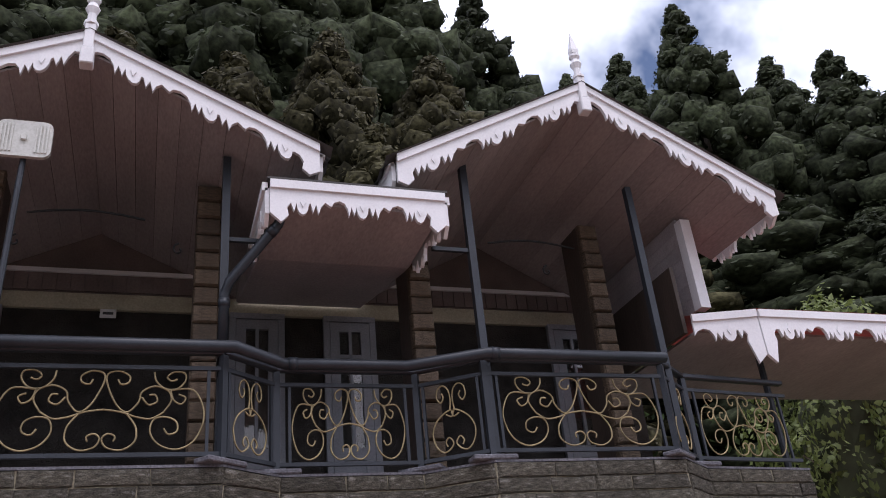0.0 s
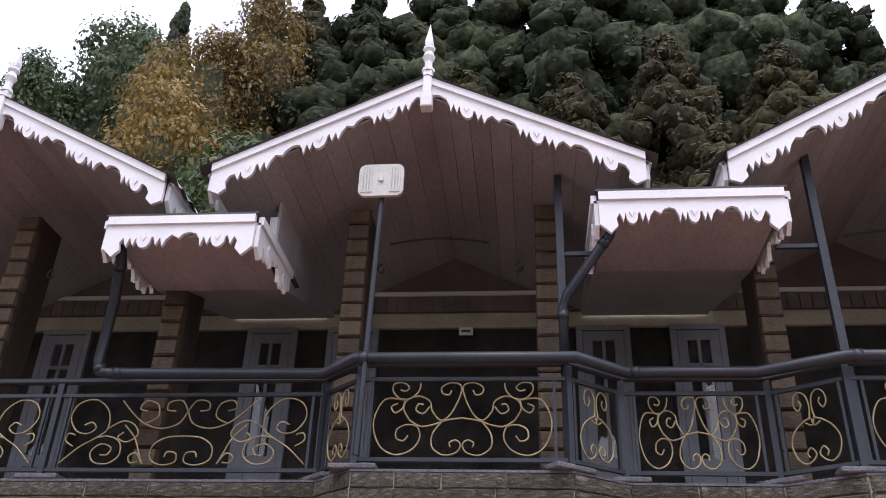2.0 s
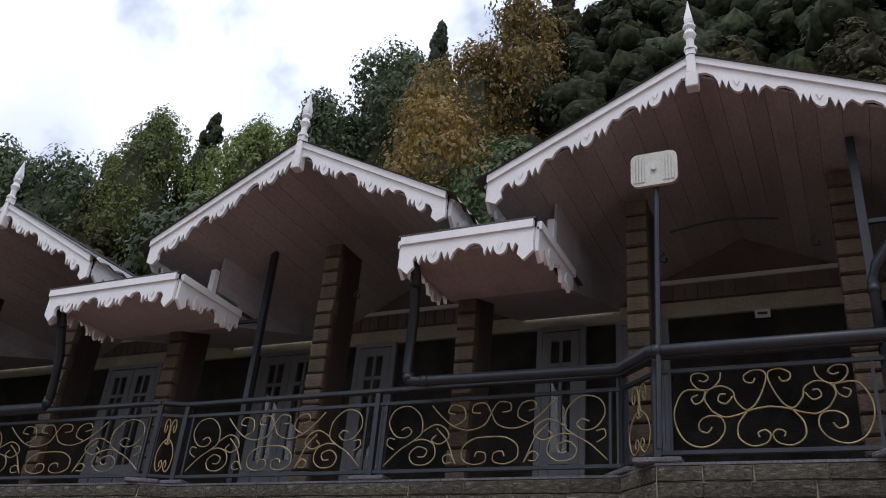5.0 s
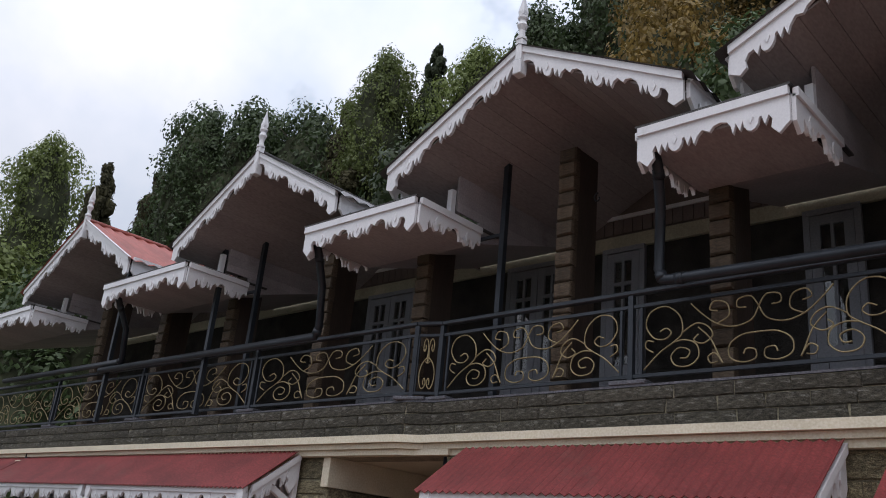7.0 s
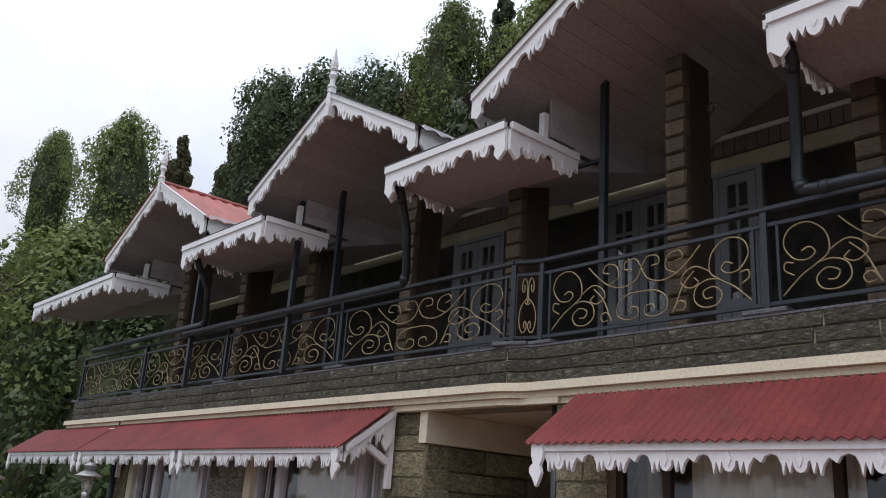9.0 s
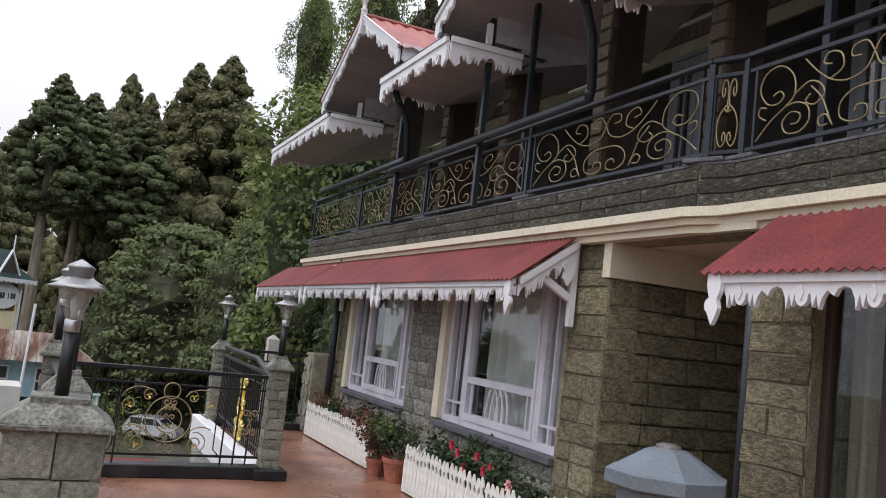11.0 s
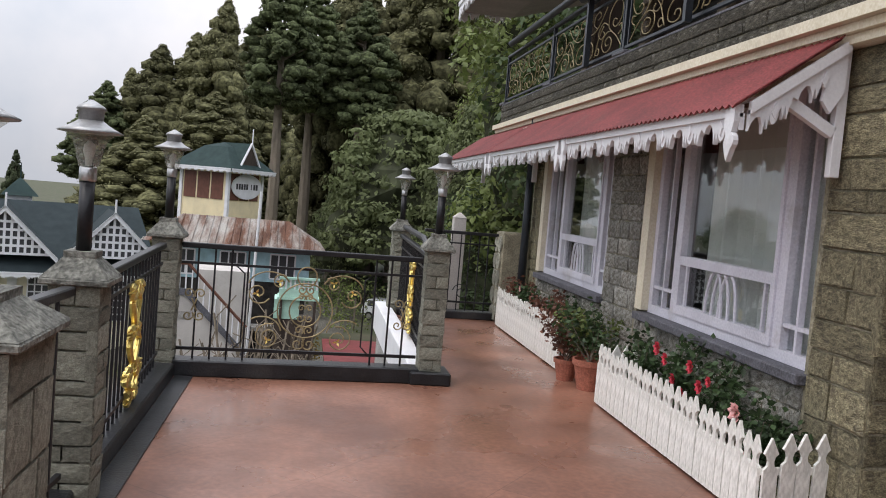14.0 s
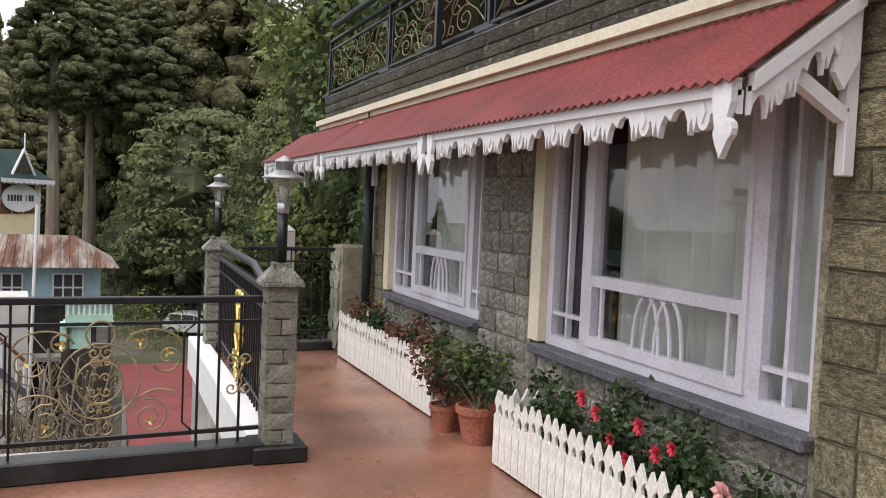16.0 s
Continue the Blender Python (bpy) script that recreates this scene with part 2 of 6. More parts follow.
ROSE_PINK = material("pink_petal", (0.78, 0.42, 0.40), 0.5, vary=0.15, scale=12, bump=0, island=0.2)
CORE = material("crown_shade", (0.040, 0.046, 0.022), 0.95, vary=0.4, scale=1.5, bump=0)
BARK = material("bark", (0.18, 0.15, 0.115), 0.95, vary=0.35, scale=3, bump=0.8, stretch=(1, 1, 0.2))
GROUND = material("hill_ground", (0.075, 0.070, 0.045), 0.95, vary=0.5, scale=0.35, bump=0.5, fine=8, stain=(0.05, 0.065, 0.025), stain_at=0.5)
YARD = material("yard_asphalt", (0.095, 0.088, 0.072), 0.9, vary=0.3, scale=0.6, bump=0.3, fine=12, grain=0.35)
CARWHITE = material("car_white", (0.75, 0.76, 0.78), 0.25, vary=0.03, scale=3, bump=0)
TYRE = material("rubber", (0.02, 0.02, 0.02), 0.8, vary=0.2)
BLUEPAINT = material("pale_blue_paint", (0.36, 0.55, 0.62), 0.7, vary=0.15, scale=3, bump=0.1)
TWIG = material("bare_twig", (0.20, 0.165, 0.125), 0.9, vary=0.3, scale=6, bump=0.2)
MINT = material("mint_paint", (0.42, 0.66, 0.55), 0.7, vary=0.12, scale=3, bump=0.1)
SHUTTER = material("brown_shutter", (0.15, 0.06, 0.04), 0.6, vary=0.2, scale=4, bump=0.1)
HAT = material("weathered_grey_cap", (0.36, 0.36, 0.36), 0.42, 0.6, vary=0.2, scale=12, bump=0.05)
SIGNINK = material("sign_ink", (0.05, 0.05, 0.055), 0.6, vary=0.1)


def floor_tiles(m):
    """Large slabs laid on the diagonal, each a little lighter or darker, with fine joints."""
    t = m.node_tree
    b = t.nodes["Principled BSDF"]
    src = b.inputs["Base Color"].links[0].from_socket
    tc = t.nodes.new("ShaderNodeTexCoord")
    mp = t.nodes.new("ShaderNodeMapping")
    mp.inputs["Rotation"].default_value = (0, 0, radians(38))
    br = t.nodes.new("ShaderNodeTexBrick")
    br.inputs["Scale"].default_value = 1.0
    br.inputs["Brick Width"].default_value, br.inputs["Row Height"].default_value = 1.3, 0.85
    br.inputs["Mortar Size"].default_value = 0.004
    br.inputs["Color1"].default_value, br.inputs["Color2"].default_value = (1.08, 1.06, 1.04, 1), (0.86, 0.85, 0.85, 1)
    br.inputs["Mortar"].default_value = (0.72, 0.7, 0.68, 1)
    mx = t.nodes.new("ShaderNodeMix")
    mx.data_type, mx.blend_type = "RGBA", "MULTIPLY"
    mx.inputs[0].default_value = 1.0
    t.links.new(tc.outputs["Object"], mp.inputs["Vector"])
    t.links.new(mp.outputs["Vector"], br.inputs["Vector"])
    t.links.new(src, mx.inputs[6])
    t.links.new(br.outputs["Color"], mx.inputs[7])
    t.links.new(mx.outputs[2], b.inputs["Base Color"])
    n = t.nodes.new("ShaderNodeTexNoise")
    n.inputs["Scale"].default_value = 1.1
    n.inputs["Detail"].default_value = 5
    r = t.nodes.new("ShaderNodeMapRange")
    r.inputs["From Min"].default_value, r.inputs["From Max"].default_value = 0.35, 0.65
    r.inputs["To Min"].default_value, r.inputs["To Max"].default_value = 0.20, 0.48
    t.links.new(tc.outputs["Object"], n.inputs["Vector"])
    t.links.new(n.outputs["Fac"], r.inputs["Value"])
    t.links.new(r.outputs["Result"], b.inputs["Roughness"])


floor_tiles(FLOOR)
PLASTER = material("grey_white_plaster", (0.50, 0.47, 0.44), 0.85, vary=0.15, scale=1.5, bump=0.15, stain=(0.33, 0.30, 0.27), stain_at=0.62)


def glass_material(name, tint, rough=0.02):
    m = bpy.data.materials.new(name)
    m.use_nodes = True
    t = m.node_tree
    t.nodes.remove(t.nodes["Principled BSDF"])
    tr = t.nodes.new("ShaderNodeBsdfTransparent")
    tr.inputs["Color"].default_value = (*tint, 1)
    gl = t.nodes.new("ShaderNodeBsdfGlossy")
    gl.inputs["Roughness"].default_value = rough
    lw = t.nodes.new("ShaderNodeLayerWeight")
    fr = t.nodes.new("ShaderNodeMath")
    fr.operation = "POWER"
    fr.inputs[1].default_value = 3.5
    t.links.new(lw.outputs["Facing"], fr.inputs[0])
    mr = t.nodes.new("ShaderNodeMapRange")
    mr.inputs["To Min"].default_value, mr.inputs["To Max"].default_value = 0.06, 1.0
    ms = t.nodes.new("ShaderNodeMixShader")
    t.links.new(fr.outputs["Value"], mr.inputs["Value"])
    t.links.new(mr.outputs["Result"], ms.inputs["Fac"])
    t.links.new(tr.outputs["BSDF"], ms.inputs[1])
    t.links.new(gl.outputs["BSDF"], ms.inputs[2])
    t.links.new(ms.outputs["Shader"], t.nodes["Material Output"].inputs["Surface"])
    return m


# door, lintel and gable colours are darkened copies that hold the gallery's shade
DOORPAINT = material("shaded_door_paint", (0.25, 0.26, 0.29), 0.5, vary=0.1, scale=4, bump=0.05)
LINTEL = material("shaded_lintel_paint", (0.42, 0.39, 0.29), 0.7, vary=0.15, scale=3, bump=0.08, stain=(0.28, 0.25, 0.18), stain_at=0.65)
# white cheek boards, greyed to carry the shade below the gable soffits
CHEEK = material("shaded_board_paint", (0.40, 0.37, 0.38), 0.65, vary=0.15, scale=3, bump=0.08, stain=(0.25, 0.22, 0.21), stain_at=0.62, objvary=0.08)
GABLEBOARD = material("shaded_gable_board", (0.17, 0.135, 0.125), 0.7, vary=0.2, scale=3, bump=0.1, island=0.1)
GLASS = glass_material("window_glass", (0.93, 0.95, 0.95))
LAMPGLASS = material("ribbed_lamp_glass", (0.62, 0.62, 0.57), 0.12, vary=0.1, scale=30, bump=0.5, fine=110, stretch=(1, 1, 3), spec=0.8)
t = LAMPGLASS.node_tree
clear = t.nodes.new("ShaderNodeBsdfTransparent")
clear.inputs["Color"].default_value = (0.93, 0.93, 0.9, 1)
blend = t.nodes.new("ShaderNodeMixShader")
blend.inputs["Fac"].default_value = 0.74
t.links.new(t.nodes["Principled BSDF"].outputs["BSDF"], blend.inputs[1])
t.links.new(clear.outputs["BSDF"], blend.inputs[2])
t.links.new(blend.outputs["Shader"], t.nodes["Material Output"].inputs["Surface"])

# ---- building kit ----
def thing(name, label="", category="", at=(0, 0, 0), rz=0.0, group="", kind=""):
    ob = new(name)
    ob.empty_display_size = 0.1
    ob.matrix_basis = pose(*at, 0, 0, rz)
    return tagged(ob, label, category, group, kind)


def mesh_of(bm, mat, name):
    me = bpy.data.meshes.new(name)
    bmesh.ops.recalc_face_normals(bm, faces=bm.faces)
    bm.to_mesh(me)
    bm.free()
    for m in (mat if isinstance(mat, (list, tuple)) else [mat]):
        me.materials.append(m)
    return me


def part(name, bm, mat, parent=None, label="", kind="", category="", smooth=False, at=None):
    """One mesh object, in its parent's own coordinates."""
    me = mesh_of(bm, mat, name) if isinstance(bm, bmesh.types.BMesh) else bm
    if smooth:
        for p in me.polygons:
            p.use_smooth = True
    ob = new(name, me)
    ob.parent = parent
    if at is not None:
        ob.matrix_basis = at
    return tagged(ob, label, category, "", kind)


def box(bm, x0, x1, y0, y1, z0, z1, bevel=0.0, m=None):
    vs = [bm.verts.new((x, y, z)) for x in (x0, x1) for y in (y0, y1) for z in (z0, z1)]
    fs = [bm.faces.new([vs[i] for i in f]) for f in ((0, 1, 3, 2), (4, 6, 7, 5), (0, 4, 5, 1), (2, 3, 7, 6), (0, 2, 6, 4), (1, 5, 7, 3))]
    if bevel:
        es = list({e for f in fs for e in f.edges})
        r = bmesh.ops.bevel(bm, geom=es, offset=bevel, segments=1, affect="EDGES")
        vs = list({v for f in r["faces"] for v in f.verts} | {v for v in vs if v.is_valid})
    if m is not None:
        bmesh.ops.transform(bm, matrix=m, verts=[v for v in vs if v.is_valid])
    return bm


def B(*a, **k):
    return box(bmesh.new(), *a, **k)


def extrude(bm, pts, frame_fn, depth):
    """A flat outline (u, v), placed by frame_fn(u, v, w) with w from 0 to depth."""
    n = len(pts)
    a = [bm.verts.new(frame_fn(u, v, 0)) for u, v in pts]
    b = [bm.verts.new(frame_fn(u, v, depth)) for u, v in pts]
    bm.faces.new(a)
    bm.faces.new(b[::-1])
    for i in range(n):
        k = (i + 1) % n
        bm.faces.new((a[i], b[i], b[k], a[k]))
    return bm


def tube(bm, pts, r, sides=6, taper=None):
    """A tube along points; taper: its radius at each point."""
    pts = [Vector(p) for p in pts]
    rings = []
    up = Vector((0.123, 0.2, 0.97)).normalized()
    for i, p in enumerate(pts):
        d = (pts[min(i + 1, len(pts) - 1)] - pts[max(i - 1, 0)]).normalized()
        a = d.cross(up)
        if a.length < 0.2:
            a = d.cross(Vector((1, 0, 0)))
        a.normalize()
        b = d.cross(a)
        rr = taper[i] if taper else r
        rings.append([bm.verts.new(p + rr * (math.cos(2 * math.pi * k / sides) * a + math.sin(2 * math.pi * k / sides) * b)) for k in range(sides)])
    for u, v in zip(rings, rings[1:]):
        for k in range(sides):
            bm.faces.new((u[k], u[(k + 1) % sides], v[(k + 1) % sides], v[k]))
    bm.faces.new(rings[0][::-1])
    bm.faces.new(rings[-1])
    return bm


def lathe(bm, profile, sides=16, centre=(0, 0), turn=0.0):
    """A turned shape from (radius, z) pairs."""
    rings = []
    for r, z in profile:
        rings.append([bm.verts.new((centre[0] + r * math.cos(turn + 2 * math.pi * k / sides), centre[1] + r * math.sin(turn + 2 * math.pi * k / sides), z)) for k in range(sides)])
    for u, v in zip(rings, rings[1:]):
        for k in range(sides):
            bm.faces.new((u[k], u[(k + 1) % sides], v[(k + 1) % sides], v[k]))
    bm.faces.new(rings[0][::-1])
    bm.faces.new(rings[-1])
    return bm


def spiral(cx, cz, r, turns, a0, way=1, steps=12):
    n = max(6, int(turns * steps))
    return [(cx + r * (1 - 0.82 * i / n) * math.cos(a0 + way * 2 * math.pi * turns * i / n), cz + r * (1 - 0.82 * i / n) * math.sin(a0 + way * 2 * math.pi * turns * i / n)) for i in range(n + 1)]


def edge_profile(length, unit=0.6, end=0.0, band=0.115, lobe=0.085, flip=False):
    """The lower edge of a fretwork board: round lobes, pairs of teeth and arches; end: a long drop at its far end."""
    n = max(1, round(length / unit))
    u = length / n
    pts = []
    for i in range(n):
        s = i * u
        pts += [(s, band + 0.02), (s + 0.05 * u, band - 0.015), (s + 0.14 * u, band - 0.03), (s + 0.23 * u, band - 0.015),
                (s + 0.28 * u, band + 0.03), (s + 0.30 * u, band + 0.085), (s + 0.34 * u, band + 0.01),
                (s + 0.39 * u, band + 0.075), (s + 0.43 * u, band + 0.005)]
        for k in range(7):
            a = math.pi * k / 6
            pts.append((s + (0.53 - 0.10 * math.cos(a)) * u, band + 0.012 + lobe * math.sin(a)))
        pts += [(s + 0.66 * u, band + 0.005), (s + 0.70 * u, band + 0.075), (s + 0.75 * u, band + 0.01), (s + 0.79 * u, band + 0.085),
                (s + 0.83 * u, band + 0.03), (s + 0.90 * u, band - 0.01)]
    pts.append((length, band + 0.02))
    if end:
        pts = [p for p in pts if p[0] < length - 0.16]
        pts += [(length - 0.14, band + 0.01), (length - 0.115, band + 0.05), (length - 0.125, band + 0.11), (length - 0.075, end), (length, end - 0.07)]
    return pts


def fretboard(bm, p0, p1, end0=0.0, end1=0.0, thick=0.03, band=0.115, unit=0.6, lobe=0.085):
    """A fretwork fascia that hangs from the line p0 to p1; its teeth hang straight down."""
    p0, p1 = Vector(p0), Vector(p1)
    d = p1 - p0
    run = Vector((d.x, d.y, 0))
    length = run.length
    run.normalize()
    nrm = Vector((run.y, -run.x, 0))
    slope = d.z / length
    low = edge_profile(length, unit, end1, band, lobe)
    if end0:
        low = [p for p in low if p[0] > 0.16]
        low = [(0, end0 - 0.07), (0.075, end0), (0.125, band + 0.11), (0.115, band + 0.05), (0.14, band + 0.01)] + low
    pts = [(0, 0)] + low + [(length, 0)]
    extrude(bm, pts, lambda u, v, w: p0 + run * u + Vector((0, 0, slope * u - v)) + nrm * w, thick)
    # a raised rail on the top edge
    rail = [(0, -0.045), (0, 0.02), (length, 0.02), (length, -0.045)]
    extrude(bm, rail, lambda u, v, w: p0 + run * u + Vector((0, 0, slope * u - v)) + nrm * (w - 0.02 + thick), 0.04)
    # the boss on each lobe
    n = max(1, round(length / unit))
    u0 = length / n
    for i in range(n):
        s = (i + 0.53) * u0
        ds = [(s - 0.02, band), (s, band + 0.045), (s + 0.02, band), (s, band - 0.045)]
        extrude(bm, ds, lambda u, v, w: p0 + run * u + Vector((0, 0, slope * u - v)) + nrm * (w + thick), 0.01)
    return bm


def block_meshes(mat, count, seed, chamfer=0.08, rough=0.05):
    """Hewn blocks of unit size, front towards -y."""
    rnd = random.Random(seed)
    out = []
    for _ in range(count):
        bm = bmesh.new()
        c = chamfer
        back = [bm.verts.new((x, 0.5, z)) for x, z in ((-0.5, -0.5), (0.5, -0.5), (0.5, 0.5), (-0.5, 0.5))]
        mid = [bm.verts.new((x + rnd.uniform(-rough, rough) * 0.4, -0.2, z + rnd.uniform(-rough, rough))) for x, z in ((-0.5, -0.5), (0, -0.5), (0.5, -0.5), (0.5, 0.5), (0, 0.5), (-0.5, 0.5))]
        front = [bm.verts.new((x * (1 - c) + rnd.uniform(-rough, rough), -0.5 + rnd.uniform(0, 0.12), z * (1 - 1.8 * c) + rnd.uniform(-rough, rough))) for x, z in ((-0.5, -0.5), (0, -0.5), (0.5, -0.5), (0.5, 0.5), (0, 0.5), (-0.5, 0.5))]
        heart = bm.verts.new((rnd.uniform(-0.15, 0.15), -0.5 - rnd.uniform(0, 0.08), rnd.uniform(-0.15, 0.15)))
        for a, b, c2 in ((0, 1, 0), (1, 2, 0), (2, 3, 1), (3, 4, 2), (4, 5, 2), (5, 0, 3)):
            bm.faces.new((mid[a], mid[b], front[b], front[a]))
            bm.faces.new((front[a], front[b], heart))
        bm.faces.new((back[0], back[1], mid[2], mid[1], mid[0]))
        bm.faces.new((back[1], back[2], mid[3], mid[2]))
        bm.faces.new((back[2], back[3], mid[5], mid[4], mid[3]))
        bm.faces.new((back[3], back[0], mid[0], mid[5]))
        out.append(mesh_of(bm, mat, "stone"))
    return out


STONES = block_meshes(STONE, 8, 3, 0.05, 0.035)
STONES_RUBBLE = block_meshes(STONE_RUBBLE, 8, 6, 0.09, 0.06)
STONES_GREY = block_meshes(STONE_GREY, 8, 4, 0.02, 0.018)
STONES_DARK = block_meshes(STONE_DARK, 8, 5)
LOGS = block_meshes(LOG, 4, 6, 0.10, 0.02)
piece_rnd = random.Random(17)


def coursed(parent, name, meshes, origin, along, width, height, course=0.19, block=0.36, depth=0.07, joint=0.007, one=False):
    """Stones in courses over a wall's face. along: 'x', '-y' and so on, the way the face runs, seen from outside from its left end."""
    o = Vector(origin)
    u = {"x": Vector((1, 0, 0)), "-x": Vector((-1, 0, 0)), "y": Vector((0, 1, 0)), "-y": Vector((0, -1, 0))}[along]
    ang = math.atan2(u.y, u.x)
    rows = max(1, round(height / course))
    ch = height / rows
    cuts = [0.0] + [ch * (k + (0 if one else piece_rnd.uniform(-0.22, 0.22))) for k in range(1, rows)] + [height]
    for r in range(rows):
        s = 0.0
        ch = cuts[r + 1] - cuts[r]
        while s < width - 0.01:
            w = width if one else block * piece_rnd.uniform(0.55, 1.6)
            if width - s - w < block * 0.45:
                w = width - s
            p = o + u * (s + w / 2) + Vector((0, 0, (cuts[r] + cuts[r + 1]) / 2))
            ob = new(name, piece_rnd.choice(meshes))
            ob.parent = parent
            ob.matrix_basis = Matrix.LocRotScale(p, Euler((0, 0, ang)), (w - joint, depth * piece_rnd.uniform(0.85, 1.2), ch - joint))
            s += w

# ---- large structure: the ground, the terrace ----
def hill(x, y):
    """Height of the open ground."""
    far = math.hypot(x, y)
    up = max(0.0, y - 9.5)
    z = -0.3 if (y > 8.5 and x > -16) else -7.0
    if x > -16:
        z = -7.0 + 6.9 * min(1, max(0, (y - 6.5) / 3.0)) if y > 6.5 else -7.0
    z += min(26.0, 0.5 * up)
    if y < -6:
        z -= min(40.0, 0.25 * (-6 - y))
    z += 0.5 * noise.noise((x * 0.12, y * 0.12, 0.3)) if far > 20 else 0
    return z


def build_ground():
    bm = bmesh.new()
    ks = [-2400, -900, -400, -200, -120, -80, -60, -50, -42, -36, -30, -26, -22, -19, -16.2, -15.8, -12, -8, -4, 0, 4, 8, 12, 18, 24, 32, 42, 60, 90, 160, 350, 900, 2400]
    js = [-2400, -900, -400, -200, -100, -60, -40, -28, -20, -14, -9, -6, -2, 2, 6.4, 7.5, 8.5, 9.5, 11, 14, 18, 22, 27, 33, 40, 50, 62, 90, 160, 400, 900, 2400]
    grid = [[bm.verts.new((x, y, hill(x, y))) for y in js] for x in ks]
    for a, b in zip(grid, grid[1:]):
        for k in range(len(js) - 1):
            bm.faces.new((a[k], b[k], b[k + 1], a[k + 1]))
    return part("ground", bm, GROUND, None, "wooded hillside ground falling away to the valley", "structure", "ground", smooth=True)


build_ground()
bm = bmesh.new()
box(bm, -80, -16.4, -6, 12, -7.3, -6.93)
part("road", bm, YARD, None, "grey worn asphalt yard below the terrace", "structure", "road")
# terrace: a wide part in front of the house and a narrower walk to the west
bm = bmesh.new()
box(bm, -10.33, -6.2, 1.40, 5.55, -7.2, 0.0)
box(bm, -6.2, 9.0, -5.0, 5.55, -7.2, 0.0)
box(bm, -14.9, -10.33, 3.85, 5.55, -7.2, 0.0)
tfl = part("floor", bm, FLOOR, None, "glossy terracotta-stained terrace floor with scuffs", "structure", "floor")
# outer face of the walk
bm = bmesh.new()
box(bm, -14.9, -10.46, 3.66, 3.846, -0.30, 0.08, 0.01)
part("wall_outer_walk", bm, WHITE, None, "white plastered outer face of the raised walk", "structure", "wall")
bm = bmesh.new()
box(bm, -14.9, -10.46, 3.72, 3.846, -7.2, -0.303)
part("wall_walk_base", bm, CONC, None, "weathered concrete base of the walk", "structure", "wall")
bm = bmesh.new()
box(bm, -10.8, -10.335, 1.40, 3.655, -7.2, -0.002)
part("wall_terrace_end", bm, CONC, None, "weathered concrete retaining wall", "structure", "wall")

# ---- the house ----
WALL_Y, WIN_Y, UP_Y = 5.55, 5.64, 7.6
SLAB, PAR0, PAR1 = 2.72, 2.95, 3.19

house = thing("house", "two-storey stone and timber hotel wing with fretwork gables", "house")


def stone_backing():
    first = None
    for x0, x1, z0, z1 in ((-14.0, -13.56, 0, 2.583), (-13.56, -11.09, 0, 0.72), (-13.56, -11.09, 2.45, 2.583), (-11.09, -10.20, 0, 2.583),
                           (-10.20, -7.61, 0, 0.72), (-10.20, -7.61, 2.45, 2.583), (-7.61, -7.0, 0, 2.583), (-7.0, -5.45, 2.66, 2.583),
                           (-5.45, -4.95, 0, 2.583), (-4.95, -2.4, 2.4, 2.583), (-2.4, -1.4, 0, 2.583), (-1.4, 1.6, 0, 0.72), (-1.4, 1.6, 2.45, 2.583), (1.6, 4.6, 0, 2.583)):
        w = part("wall", B(x0, x1, WALL_Y + 0.008, WALL_Y + 0.30, z0, z1), MORTAR, house, "coursed stone wall")
        first = first or w
    part("porch_wall", B(-7.25, -7.045, WALL_Y + 0.302, 7.6, 0, 2.583), MORTAR, house)
    part("porch_wall", B(-5.40, -5.2, WALL_Y + 0.302, 7.6, 0, 2.583), MORTAR, house)
    part("porch_wall", B(-7.045, -5.402, 7.4, 7.6, 0, 2.583), MORTAR, house)
    return first


ground_wall = stone_backing()
# closing walls behind the rooms and at the ends
part("back_wall", B(-16.0, 4.6, 9.6, 9.8, -0.5, 5.2), MORTAR, house)
part("end_wall", B(-14.2, -14.004, WALL_Y + 0.04, 9.596, -7, 2.72), MORTAR, house)
part("end_wall", B(4.604, 4.8, WALL_Y + 0.04, 9.596, -0.5, 2.72), MORTAR, house)
bm = bmesh.new()
box(bm, -16.0, 4.6, 5.92, 9.6, 2.66, 2.95)
part("floor_slab", bm, CREAM, house, "cream plastered slab of the upper gallery")

# the gallery's edge in plan
EDGE = [(-16.2, 5.48), (-5.97, 5.48), (-5.72, 5.57), (-1.65, 5.50), (-1.35, 5.20), (0.08, 5.20), (0.46, 5.50), (1.44, 5.50), (1.86, 5.20), (3.34, 5.20), (3.72, 5.50), (4.80, 5.64)]


def offset_edge(d):
    out = []
    for i, p in enumerate(EDGE):
        a = Vector(EDGE[max(i - 1, 0)])
        b = Vector(EDGE[min(i + 1, len(EDGE) - 1)])
        t = (b - a).normalized()
        out.append((p[0] + t.y * d, p[1] - t.x * d))
    return out


def edge_band(bm, d0, d1, z0, z1):
    a, b = offset_edge(d0), offset_edge(d1)
    for i in range(len(EDGE) - 1):
        q = [a[i], a[i + 1], b[i + 1], b[i]]
        lo = [bm.verts.new((x, y, z0)) for x, y in q]
        hi = [bm.verts.new((x, y, z1)) for x, y in q]
        bm.faces.new(lo)
        bm.faces.new(hi)
        for k in range(4):
            bm.faces.new((lo[k], lo[(k + 1) % 4], hi[(k + 1) % 4], hi[k]))
    return bm


